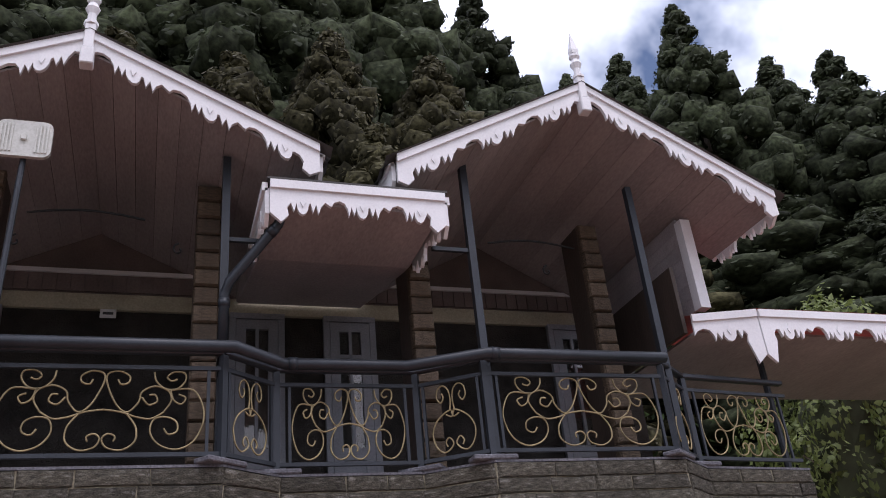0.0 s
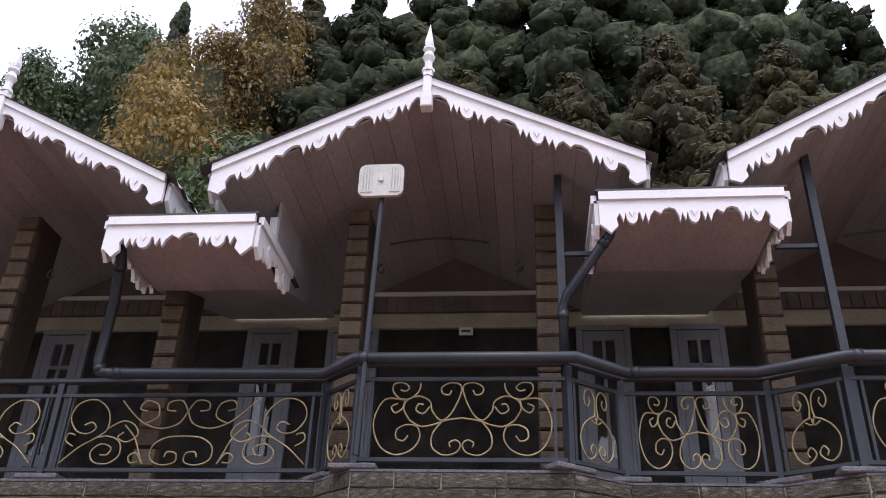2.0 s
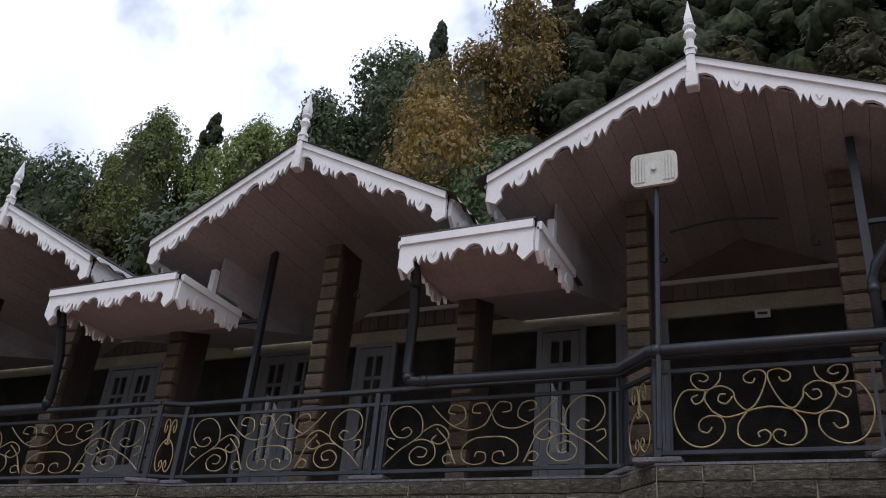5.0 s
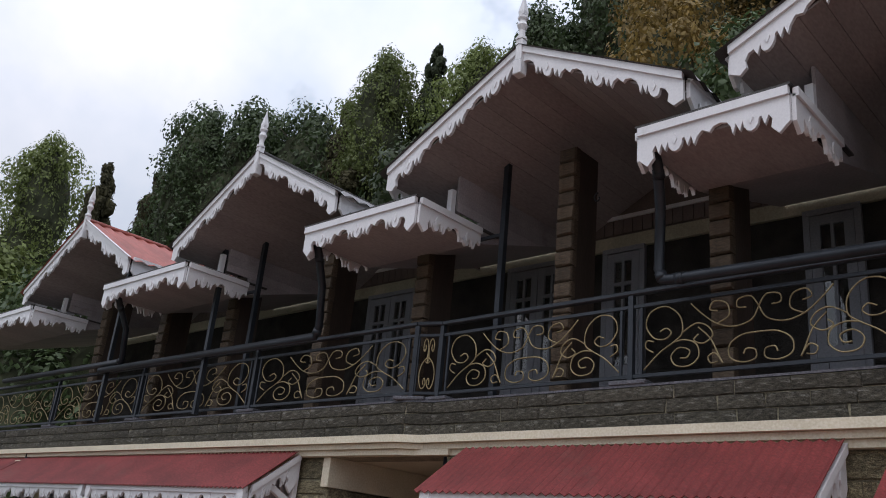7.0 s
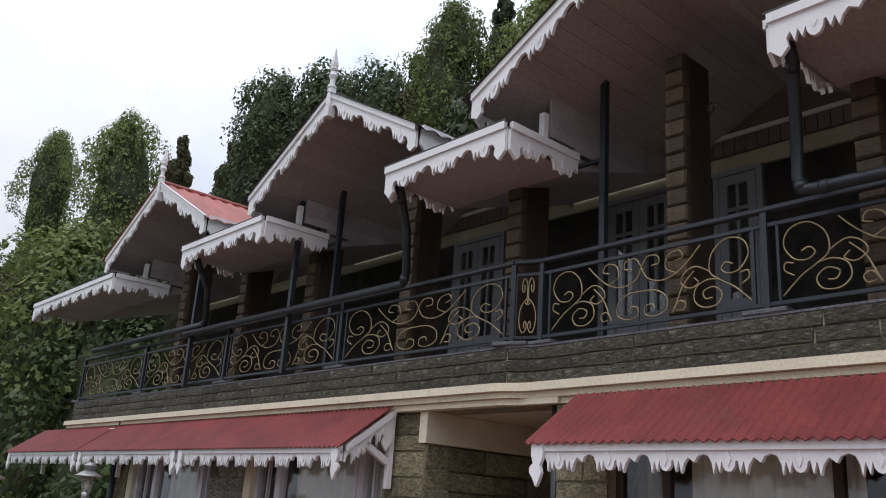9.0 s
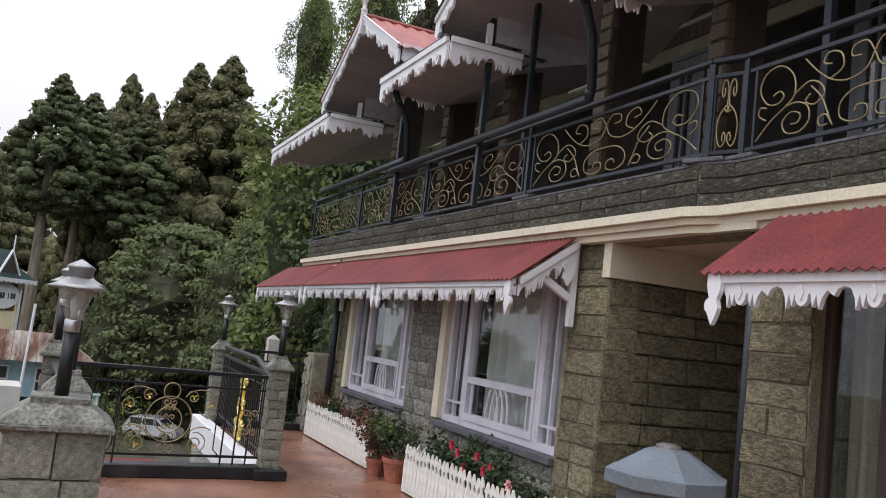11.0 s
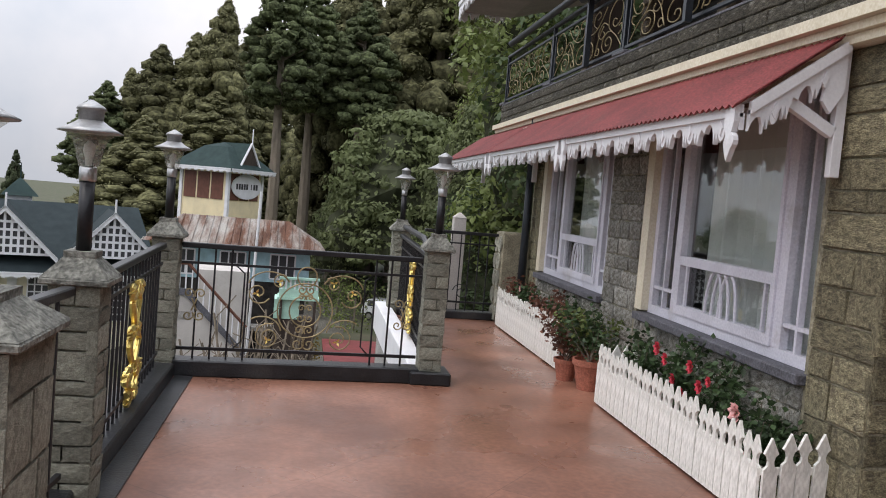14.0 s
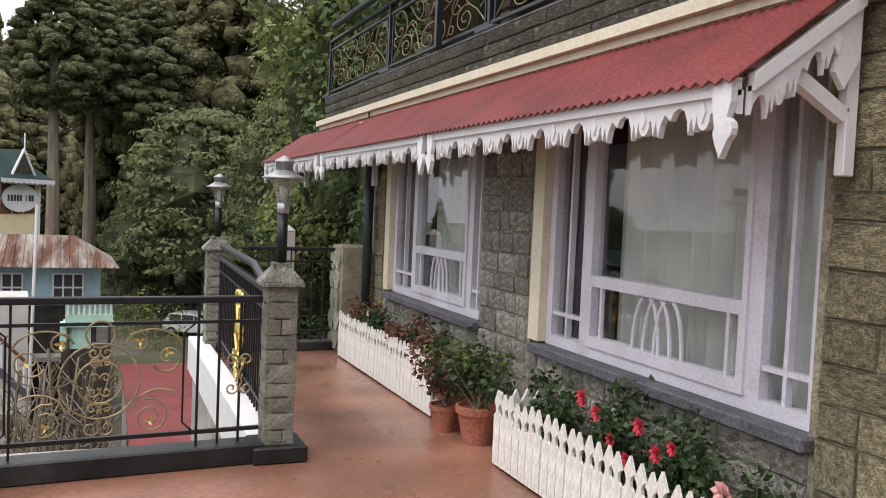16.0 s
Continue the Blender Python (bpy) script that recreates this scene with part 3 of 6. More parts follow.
bm = bmesh.new()
edge_band(bm, 0.03, -0.30, 2.585, 2.635)
edge_band(bm, 0.07, -0.30, 2.638, 2.685)
edge_band(bm, 0.12, -0.30, 2.688, 2.755)
part("cornice", bm, CREAM, house, "cream moulded cornice with rust stains")
parapet = part("parapet", edge_band(bmesh.new(), -0.010, -0.34, 2.758, 3.068), MORTAR, house, "dark coursed stone parapet")
part("coping", edge_band(bmesh.new(), 0.0, -0.36, 3.071, 3.088), SLATE, house, "grey slate coping")
bm = bmesh.new()
box(bm, -16.0, 4.7, 5.9, UP_Y, 2.955, 3.10)
part("gallery_floor", bm, CONC, house)

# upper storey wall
# rubble wall; the depth of the gallery's shade is in its base colour
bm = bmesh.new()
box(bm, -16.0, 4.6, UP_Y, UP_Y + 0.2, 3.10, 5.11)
part("upper_wall", bm, DARKWALL, house, "rubble wall of the upper gallery, its shade put into the dark colour")
bm = bmesh.new()
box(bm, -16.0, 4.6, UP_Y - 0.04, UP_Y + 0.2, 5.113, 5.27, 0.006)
part("lintel_band", bm, LINTEL, house, "cream lintel band with gallery shade put into its paint")
GABLES = [(2.91, 1.67, 6.14, 5.23), (-0.93, 1.60, 6.02, 5.25), (-4.42, 1.54, 5.98, 5.17), (-8.26, 1.55, 5.98, 5.12), (-12.62, 1.67, 6.02, 5.14)]
for cx, hw, za, ze in GABLES:
    bm = bmesh.new()
    extrude(bm, [(cx - hw, 5.275), (cx + hw, 5.275), (cx + hw, max(ze, 5.29)), (cx, za - 0.1), (cx - hw, max(ze, 5.29))], lambda u, v, w: Vector((u, UP_Y + w, v)), 0.15)
    part("gable_wall", bm, GABLEBOARD, house, "boarded gable wall above the doors")
for a, b in zip(GABLES, GABLES[1:]):
    part("gable_wall", B(b[0] + b[1] + 0.003, a[0] - a[1] - 0.003, UP_Y, UP_Y + 0.15, 5.275, 5.42), GABLEBOARD, house)
bm = bmesh.new()
x = -15.9
while x < 4.5:
    box(bm, x, x + 0.11, UP_Y - 0.02, UP_Y - 0.003, 5.30, 5.47)
    x += 0.12
part("vertical_boarding", bm, GABLEBOARD, house, kind="stuff")
part("trim", B(-16, 4.6, UP_Y - 0.05, UP_Y - 0.022, 5.47, 5.51), WHITE, house)


def gable(cx, hw, za, ze, roof, label):
    """A projecting gable: fret boards, finial, boarded soffit, sheet roof."""
    g = thing("gable_roof", label, "gable roof", (cx, 4.93, 0), 0, "gables along the gallery")
    bm = bmesh.new()
    fretboard(bm, (-hw, 0, ze), (-0.03, 0, za - 0.012), end0=0.25)
    part("bargeboard", bm, WHITE, g, "white fretwork bargeboard")
    bm = bmesh.new()
    fretboard(bm, (0.03, 0, za - 0.012), (hw, 0, ze), end1=0.25)
    part("bargeboard", bm, WHITE, g, "white fretwork bargeboard")
    for sx in (-1, 1):
        bm = bmesh.new()
        if sx > 0:
            fretboard(bm, (hw, 0.02, ze), (hw, 0.95, ze), end0=0.22, unit=0.5)
        else:
            fretboard(bm, (-hw, 0.95, ze), (-hw, 0.02, ze), end1=0.22, unit=0.5)
        part("eaves_board", bm, WHITE, g, "white fretwork eaves board")
    # finial post
    bm = bmesh.new()
    box(bm, -0.045, 0.045, -0.075, 0.02, za - 0.26, za - 0.12, 0.008)
    box(bm, -0.035, 0.035, -0.065, 0.01, za - 0.119, za + 0.10, 0.006)
    lathe(bm, [(0.05, za + 0.10), (0.05, za + 0.125), (0.03, za + 0.14), (0.03, za + 0.20), (0.052, za + 0.25), (0.03, za + 0.30), (0.048, za + 0.325), (0.048, za + 0.345), (0.028, za + 0.36)], 8, (0, -0.03))
    lathe(bm, [(0.042, za + 0.362), (0.046, za + 0.40), (0.018, za + 0.52), (0.003, za + 0.60)], 4, (0, -0.03), math.pi / 4)
    part("finial", bm, WHITE, g, "white turned wooden finial")
    # soffit boards, in one mesh
    bm = bmesh.new()
    slope = (za - ze) / hw
    n = 10
    for sx in (-1, 1):
        for i in range(n):
            u0, u1 = hw * i / n + 0.0015, hw * (i + 1) / n - 0.0015
            p = [(u0, za - 0.11 - slope * u0), (u1, za - 0.11 - slope * u1), (u1, za - 0.09 - slope * u1), (u0, za - 0.09 - slope * u0)]
            extrude(bm, [(sx * a, b) for a, b in p], lambda u, v, w: Vector((u, 0.012 + w, v)), 2.65 if i < 0.8 * n else 0.95)
    part("soffit", bm, SOFFIT, g, "pinkish brown boarded soffit")
    # sheet roof
    bm = bmesh.new()
    m = 48
    for sx in (-1, 1):
        lo, hi = [], []
        for k in range(m + 1):
            y = -0.07 + 4.6 * k / m
            r = 0.016 * math.cos(k * math.pi)
            u = hw + 0.09 if y < 0.98 else 0.8 * hw
            lo.append(bm.verts.new((sx * u, y, za - u * slope + 0.035 + r)))
            hi.append(bm.verts.new((0, y, za + 0.035 + r)))
        for k in range(m):
            bm.faces.new((lo[k], lo[k + 1], hi[k + 1], hi[k]))
    part("sheet_roof", bm, roof, g, "corrugated sheet roof")
    bm = bmesh.new()
    for sx in (-1, 1):
        extrude(bm, [(0, za - 0.085), (sx * hw, ze - 0.085), (sx * hw, ze + 0.01), (0, za + 0.01)], lambda u, v, w: Vector((u, 0.05 + w, v)), 0.9)
        zi = za + 0.80 * (ze - za)
        extrude(bm, [(0, za - 0.085), (sx * 0.8 * hw, zi - 0.085), (sx * 0.8 * hw, zi + 0.01), (0, za + 0.01)], lambda u, v, w: Vector((u, 0.953 + w, v)), 3.5)
    part("roof_deck", bm, DARKWOOD, g)
    part("ridge_cap", tube(bmesh.new(), [(0, -0.06, za + 0.045), (0, 4.5, za + 0.045)], 0.035, 8), roof, g)
    return g


for i, (cx, hw, za, ze) in enumerate(GABLES):
    gable(cx, hw, za, ze, PALERED if i == 4 else DARKROOF, "white fretwork gable with %s corrugated roof and turned finial" % ("faded red" if i == 4 else "dark"))

HOODS = [(0.32, 1.58, 4.92), (-3.24, -2.13, 4.80), (-7.12, -5.53, 4.78), (-11.47, -9.42, 4.80), (-17.6, -13.85, 4.83)]


def hood(x0, x1, z=4.93, y0=4.93, y1=5.80):
    h = thing("hood", "flat white-edged hood with fretwork fascia between the gables", "hood", (0, 0, 0), 0, "hoods between the gables")
    bm = bmesh.new()
    fretboard(bm, (x0, y0, z), (x1, y0, z), 0.28, 0.28, unit=0.5)
    part("fascia", bm, WHITE, h, "white fretwork fascia")
    bm = bmesh.new()
    fretboard(bm, (x1, y0 + 0.005, z), (x1, y1, z), 0.27, 0, unit=0.45)
    part("fascia", bm, WHITE, h, "white fretwork fascia")
    bm = bmesh.new()
    fretboard(bm, (x0, y1, z), (x0, y0 + 0.005, z), 0, 0.27, unit=0.45)
    part("fascia", bm, WHITE, h, "white fretwork fascia")
    bm = bmesh.new()
    box(bm, x0 + 0.03, x1 - 0.03, y0 + 0.01, y1, z - 0.11, z - 0.085)
    extrude(bm, [(y1 + 0.003, z - 0.11), (UP_Y - 0.06, 5.22), (UP_Y - 0.06, 5.25), (y1 + 0.003, z - 0.08)], lambda u, v, w: Vector((x0 + 0.03 + w, u, v)), x1 - x0 - 0.06)
    part("soffit", bm, SOFFIT, h, "plain brown soffit")
    bm = bmesh.new()
    box(bm, x0 - 0.02, x1 + 0.02, y0 - 0.05, y1 + 0.3, z + 0.046, z + 0.062)
    part("sheet_roof", bm, DARKROOF, h)
    # boarded cheeks that run back under the gable soffits
    for xs in ((x0, x1) if x0 > -16 else (x1,)):
        sg = 1 if xs == x0 else -1
        ck = part("cheek", B(xs + 0.03 * sg - 0.03, xs + 0.03 * sg + 0.03, y0 + 0.44, y0 + 0.497, z + 0.066, z + 0.31), WHITE, h, "white cheek post")
        rise = (5.33 - z) / (UP_Y - 0.06 - y1)
        under = max(za - 0.11 - (za - ze) / hw * abs(xs - cx) for cx, hw, za, ze in GABLES)
        for k in range(6):
            z0 = z - 0.08 + 0.10 * k
            z1 = min(z0 + 0.098, under + 0.01)
            if z1 - z0 < 0.02:
                break
            ya, yb, yc = y0 + (0.55 if k > 1 else 0.88), y1 + (z0 - z + 0.11) / rise, y1 + (z1 - z + 0.11) / rise
            bm = extrude(bmesh.new(), [(ya, z0), (min(yb, UP_Y - 0.06), z0), (min(yc, UP_Y - 0.055), z1), (ya, z1)], lambda u, v, w: Vector((xs + 0.03 * sg - 0.012 + w, u, v)), 0.024)
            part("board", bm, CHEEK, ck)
    return h


for a in HOODS:
    hood(*a)

# lean-to roof at the east end
lt = thing("lean_to_roof", "pale red lean-to roof with white fretwork edge", "roof")
for a, b, e0, e1 in (((3.86, 5.46, 4.28), (4.385, 5.30, 4.28), 0, 0.42), ((4.39, 5.30, 4.28), (8.0, 5.30, 4.28), 0.42, 0.3)):
    part("fascia", fretboard(bmesh.new(), a, b, e0, e1, unit=0.5), WHITE, lt, "white fretwork fascia")
bm = bmesh.new()
vs = [bm.verts.new(p) for p in ((3.84, 5.46, 4.33), (4.38, 5.25, 4.33), (8.0, 5.25, 4.33), (8.0, 7.2, 4.78), (3.84, 7.2, 4.78))]
bm.faces.new(vs)
bmesh.ops.solidify(bm, geom=bm.faces[:], thickness=0.03)
part("sheet_roof", bm, PALERED, lt, "faded red sheet roof")
part("soffit", B(3.9, 8.0, 5.48, 7.2, 4.19, 4.21), SOFFIT, lt)
# added dark board closes the side gap and stands for its shade
part("end_board", B(3.80, 3.835, 5.50, 7.2, 4.19, 4.80), DARKWOOD, lt)
# the boarded end of the gable beside it
ec = thing("end_cheek", "white boarded end wall below the gable soffit", "wall", (4.12, 5.6, 0))
part("post", B(-0.05, 0.05, -0.05, 0.05, 4.46, 5.33), WHITE, ec, "white corner post")
for k in range(7):
    z0 = 4.47 + 0.13 * k
    part("board", B(-0.035, -0.010, 0.052, min(1.85, 0.30 + 2.6 * (z0 - 4.42)), z0, z0 + 0.127), CHEEK, ec)
part("post", tube(bmesh.new(), [(4.9, 6.0, 3.13), (4.9, 6.0, 4.19)], 0.03, 8), IRON, lt)

# columns of the gallery
for x, y in ((-0.03, 5.95), (-1.58, 5.95), (-3.05, 5.95), (-4.52, 5.95), (-6.25, 5.92), (-7.9, 6.0), (-9.8, 6.0), (-11.5, 6.0), (-13.4, 6.0), (1.64, 5.95), (3.36, 6.1)):
    c = thing("column", "square column faced with rounded brown timber courses", "column", (x, y, 3.10), 0, "gallery columns")
    part("core", B(-0.085, 0.08, -0.08, 0.26, 0, 2.35), DARKWOOD, c)
    coursed(c, "timber", LOGS, (-0.095, -0.10, 0), "x", 0.19, 2.35, 0.15, 0.3, 0.08, 0.008, True)


# doors of the gallery: panes over panels
def gallery_door(x, leaves):
    d = thing("gallery_door", "closed glazed door of the gallery, its shade put into the grey paint", "door", (x, UP_Y - 0.05, 3.10), 0, "gallery doors")
    d.scale = (1, 1, 0.955)
    w = 0.40
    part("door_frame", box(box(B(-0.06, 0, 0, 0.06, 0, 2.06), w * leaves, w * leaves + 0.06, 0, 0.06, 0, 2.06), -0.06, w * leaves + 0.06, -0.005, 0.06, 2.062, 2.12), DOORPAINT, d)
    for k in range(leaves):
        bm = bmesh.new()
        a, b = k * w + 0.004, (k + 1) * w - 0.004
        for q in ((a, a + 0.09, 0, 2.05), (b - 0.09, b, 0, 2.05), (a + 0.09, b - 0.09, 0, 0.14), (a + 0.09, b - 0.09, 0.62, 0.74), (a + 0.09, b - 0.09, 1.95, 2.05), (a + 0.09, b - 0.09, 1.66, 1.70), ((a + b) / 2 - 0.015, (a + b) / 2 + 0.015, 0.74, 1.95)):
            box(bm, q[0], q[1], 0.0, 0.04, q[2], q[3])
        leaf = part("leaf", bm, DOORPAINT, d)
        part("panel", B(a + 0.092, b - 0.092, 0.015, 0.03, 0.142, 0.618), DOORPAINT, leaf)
        part("pane", B(a + 0.092, b - 0.092, 0.02, 0.024, 0.742, 1.948), GLASS, leaf)
        # dark board just behind the pane stands for the unlit room
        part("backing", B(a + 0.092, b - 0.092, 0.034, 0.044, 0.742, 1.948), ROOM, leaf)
    return d


for x, l in ((-2.97, 1), (-2.14, 1), (0.34, 1), (1.24, 1), (3.66, 1), (-5.16, 1), (-6.5, 2), (-8.98, 2)):
    gallery_door(x, l)
# ---- gallery railing ----
def smooth_run(pts, steps=5):
    """A smooth curve through the points."""
    p = [pts[0]] + list(pts) + [pts[-1]]
    out = []
    for k in range(1, len(p) - 2):
        for i in range(steps):
            t = i / steps
            out.append(tuple(0.5 * (2 * p[k][c] + (p[k + 1][c] - p[k - 1][c]) * t + (2 * p[k - 1][c] - 5 * p[k][c] + 4 * p[k + 1][c] - p[k + 2][c]) * t * t
                                    + (3 * p[k][c] - p[k - 1][c] - 3 * p[k + 1][c] + p[k + 2][c]) * t ** 3) for c in (0, 1)))
    out.append(pts[-1])
    return out


# half of a wide panel's curls, across from its middle and up, as shares of its half-width and height
HALF_CURLS = [
    [(.64, .75), (.86, .76), (.97, .54), (.97, .33), (.88, .12), (.72, .03), (.55, .09), (.46, .24), (.49, .39), (.61, .42), (.71, .36), (.72, .25), (.64, .21), (.59, .28)],
    [(.64, .75), (.67, .63), (.75, .58), (.79, .66), (.72, .70)],
    [(.47, .98), (.49, .87), (.58, .77), (.70, .77), (.78, .87), (.77, .97), (.67, .985), (.60, .92), (.64, .87), (.70, .89)],
    [(.58, .48), (.65, .63), (.61, .75), (.48, .80), (.36, .73), (.33, .60), (.23, .48), (.12, .57), (.02, .82), (.02, .95), (.13, .985), (.23, .92), (.22, .84), (.15, .82), (.12, .88)],
    [(.36, .66), (.43, .57), (.51, .61), (.49, .69), (.43, .69)],
    [(.23, .45), (.32, .30), (.32, .13), (.20, .03), (.06, .06), (.01, .16), (.06, .22), (.13, .19), (.12, .13)],
    [(.58, .48), (.46, .40), (.32, .42), (.17, .48), (0, .51)],
]
LONG_CURLS = [
    [(.99, .05), (.85, .28), (.72, .42), (.64, .55), (.66, .80), (.78, .97), (.92, .92), (.97, .72), (.90, .52), (.80, .48), (.74, .56), (.78, .64), (.84, .60)],
    [(.72, .42), (.62, .44), (.52, .36), (.50, .18), (.58, .06), (.70, .08), (.74, .22), (.67, .33), (.58, .28), (.60, .18), (.66, .18)],
    [(.50, .60), (.40, .42), (.34, .20), (.30, .05)],
    [(.64, .55), (.52, .66), (.42, .60), (.38, .46), (.46, .36), (.54, .42), (.50, .50)],
    [(.56, .96), (.46, .78), (.34, .62), (.20, .55), (.06, .62), (0, .80)],
    [(.34, .62), (.24, .72), (.26, .90), (.36, .95), (.40, .84), (.33, .80)],
    [(0, .80), (.06, .95), (.16, .93), (.17, .82), (.10, .80)],
    [(0, .44), (.14, .42), (.24, .30), (.24, .12), (.14, .04), (.04, .08), (.04, .20), (.11, .22), (.13, .15)],
    [(.30, .05), (.36, .20), (.42, .16), (.40, .07), (.34, .08)],
    [(.90, .30), (.97, .38), (.96, .48), (.90, .46)],
]
NARROW_CURLS = [
    [(.10, .60), (.04, .75), (.10, .90), (.30, .97), (.50, .92), (.55, .80), (.42, .73), (.30, .80), (.36, .86)],
    [(.04, .62), (.30, .58), (.62, .48), (.80, .32), (.70, .14), (.45, .05), (.20, .08), (.06, .16), (.20, .24), (.34, .18), (.28, .12)],
    [(.04, .60), (-.04, .52), (-.25, .56)],
]


def scrollwork(w, h):
    """Curled bars of a panel, w wide and h high, in the plane y = 0."""
    runs = []
    if w > 0.5:
        for s in (-1, 1):
            runs += [[(w / 2 + s * a * w / 2, b * h) for a, b in smooth_run(c)] for c in (LONG_CURLS if w > 1.6 else HALF_CURLS)]
    else:
        for s in (-1, 1):
            runs += [[(w / 2 + s * a * w / 2, b * h) for a, b in smooth_run(c)] for c in NARROW_CURLS]
    return [tube(bmesh.new(), [(min(max(x, 0.006), w - 0.006), 0, min(max(z, 0.006), h - 0.006)) for x, z in r], 0.0062, 5) for r in runs]


panel_cache = {}


def panel_mesh(w, h, mat):
    key = (round(w, 2), round(h, 2), mat.name)
    if key not in panel_cache:
        panel_cache[key] = [mesh_of(b, mat, "curl") for b in scrollwork(w, h)]
        for me in panel_cache[key]:
            for p in me.polygons:
                p.use_smooth = True
    return panel_cache[key]


railing = thing("gallery_railing", "dark grey steel railing with dull gold scroll panels", "railing")
R0, R1, RT = 3.18, 3.70, 3.845


def rail_run(p, q, panels):
    p, q = Vector((*p, 0)), Vector((*q, 0))
    d = q - p
    length = d.length
    ang = math.atan2(d.y, d.x)
    m = Matrix.Translation(p) @ Matrix.Rotation(ang, 4, "Z")
    part("bottom_rail", B(0, length, -0.015, 0.015, R0 - 0.03, R0 - 0.004), IRON, railing, at=m)
    part("mid_rail", B(0, length, -0.013, 0.013, R1 + 0.004, R1 + 0.03), IRON, railing, at=m)
    part("handrail", B(0, length, -0.03, 0.03, RT - 0.035, RT + 0.005, 0.008), IRON, railing, at=m)
    w = length / panels
    for k in range(panels):
        x = k * w
        part("post", B(x - 0.022, x + 0.022, -0.022, 0.022, 3.10, RT - 0.037), IRON, railing, at=m)
        part("foot_block", B(x - 0.16, x + 0.16, -0.07, 0.07, 3.090, 3.125, 0.008), SLATE, railing, at=m)
        inner = min(0.09, w * 0.1)
        for xx in (x + inner, x + w - inner):
            part("bar", B(xx - 0.01, xx + 0.01, -0.01, 0.01, R0 - 0.003, R1 + 0.003), IRON, railing, at=m)
        pw = w - 2 * inner - 0.02
        for me in panel_mesh(pw, R1 - R0, BRASS):
            part("curl", me, None, railing, "dull gold curled bar", at=m @ Matrix.Translation((x + inner + 0.01, 0, R0)))


EDGE_IN = offset_edge(-0.06)
PANELS = [4, 1, 2, 1, 1, 1, 1, 1, 1, 1, 1]
for i, n in enumerate(PANELS):
    rail_run(EDGE_IN[i], EDGE_IN[i + 1], n)


def pipe(name, pts, r, label, at=None):
    t = thing(name, label, "drainpipe")
    part("pipe", tube(bmesh.new(), pts, r, 10), IRON, t, smooth=True)
    for i in range(1, len(pts) - 1, 2):
        d = (Vector(pts[i + 1]) - Vector(pts[i])).normalized()
        part("joint_collar", tube(bmesh.new(), [Vector(pts[i]) + d * 0.03, Vector(pts[i]) + d * 0.09], r * 1.12, 10), IRON, t, smooth=True)
    return t


# posts under the gables
for x, y, top, reach in ((0.06, 5.34, 5.40, 0.26), (1.90, 5.28, 5.55, -0.32), (3.45, 5.36, 5.48, 0), (-5.23, 5.82, 5.50, -0.30), (-9.19, 5.82, 5.55, -0.25), (-12.0, 5.45, 5.50, 0), (-9.5, 5.45, 5.20, 0)):
    t = thing("gallery_post", "slim dark steel post from railing to soffit", "post", (x, y, 3.10), 0, "gallery posts")
    part("shaft", B(-0.028, 0.028, -0.028, 0.028, 0, top - 3.10), IRON, t)
    if reach:
        part("bracket", B(min(0.03 * (1 if reach > 0 else -1), reach), max(0.03 * (1 if reach > 0 else -1), reach), -0.015, 0.015, 1.60, 1.63), IRON, t)
# drain pipes that run down from the hoods and along the rail
DP = 0.042
pipe("drainpipe", [(0.42, 4.99, 4.76), (0.39, 5.01, 4.68), (0.09, 5.22, 4.33), (0.06, 5.25, 4.24), (0.06, 5.25, 3.87)], 0.036, "dark drainpipe elbow from the hood to the railing")
pipe("drainpipe", [(-3.19, 5.02, 4.75), (-3.19, 5.10, 4.61), (-3.31, 5.36, 4.39), (-3.33, 5.38, 3.905), (-3.3, 5.38, 3.825), (-3.22, 5.38, 3.815), (-1.64, 5.40, 3.815), (-1.36, 5.11, 3.815), (0.13, 5.11, 3.815), (0.48, 5.40, 3.815), (1.35, 5.40, 3.815), (1.85, 5.11, 3.815), (3.29, 5.11, 3.815)], DP, "dark drainpipe that runs along the handrail")
pipe("drainpipe", [(-7.09, 5.02, 4.75), (-7.09, 5.08, 4.61), (-7.26, 5.32, 4.34), (-7.26, 5.36, 3.905), (-7.33, 5.38, 3.815), (-12.08, 5.38, 3.815)], DP, "dark drainpipe that runs along the handrail")
pipe("drainpipe", [(-11.3, 5.02, 4.75), (-11.3, 5.08, 4.61), (-11.45, 5.32, 4.34), (-11.45, 5.36, 3.905), (-11.53, 5.37, 3.895), (-15.46, 5.38, 3.895)], DP, "dark drainpipe that runs along the handrail")

# antenna panel on a mast
t = thing("antenna_panel", "pale grey ribbed antenna panel on a dark mast", "antenna", (-1.30, 5.10, 3.20))
part("mast", tube(bmesh.new(), [(0, 0, -0.05), (0.04, 0, 1.92)], 0.02, 8), IRON, t)
bm = bmesh.new()
outline = [(0.035 + sx * 0.115 + 0.055 * math.cos(a), 2.02 + sz * 0.085 + 0.055 * math.sin(a)) for sx, sz, q in ((1, 1, 0), (-1, 1, 1), (-1, -1, 2), (1, -1, 3)) for a in [q * math.pi / 2 + k * math.pi / 8 for k in range(5)]]
extrude(bm, outline, lambda u, v, w: Vector((u, -0.055 + w, v)), 0.03)
panel = part("panel", bm, PLASTIC, t, "pale ribbed plastic panel")
for k in range(4):
    for s in (-1, 1):
        x = 0.035 + s * (0.075 + 0.022 * k)
        part("rib", B(x - 0.006, x + 0.006, -0.064, -0.0553, 1.91, 2.13), PLASTIC, panel)
part("bracket", B(0.015, 0.055, -0.075, -0.064, 2.0, 2.04, 0.004), PLASTIC, t)

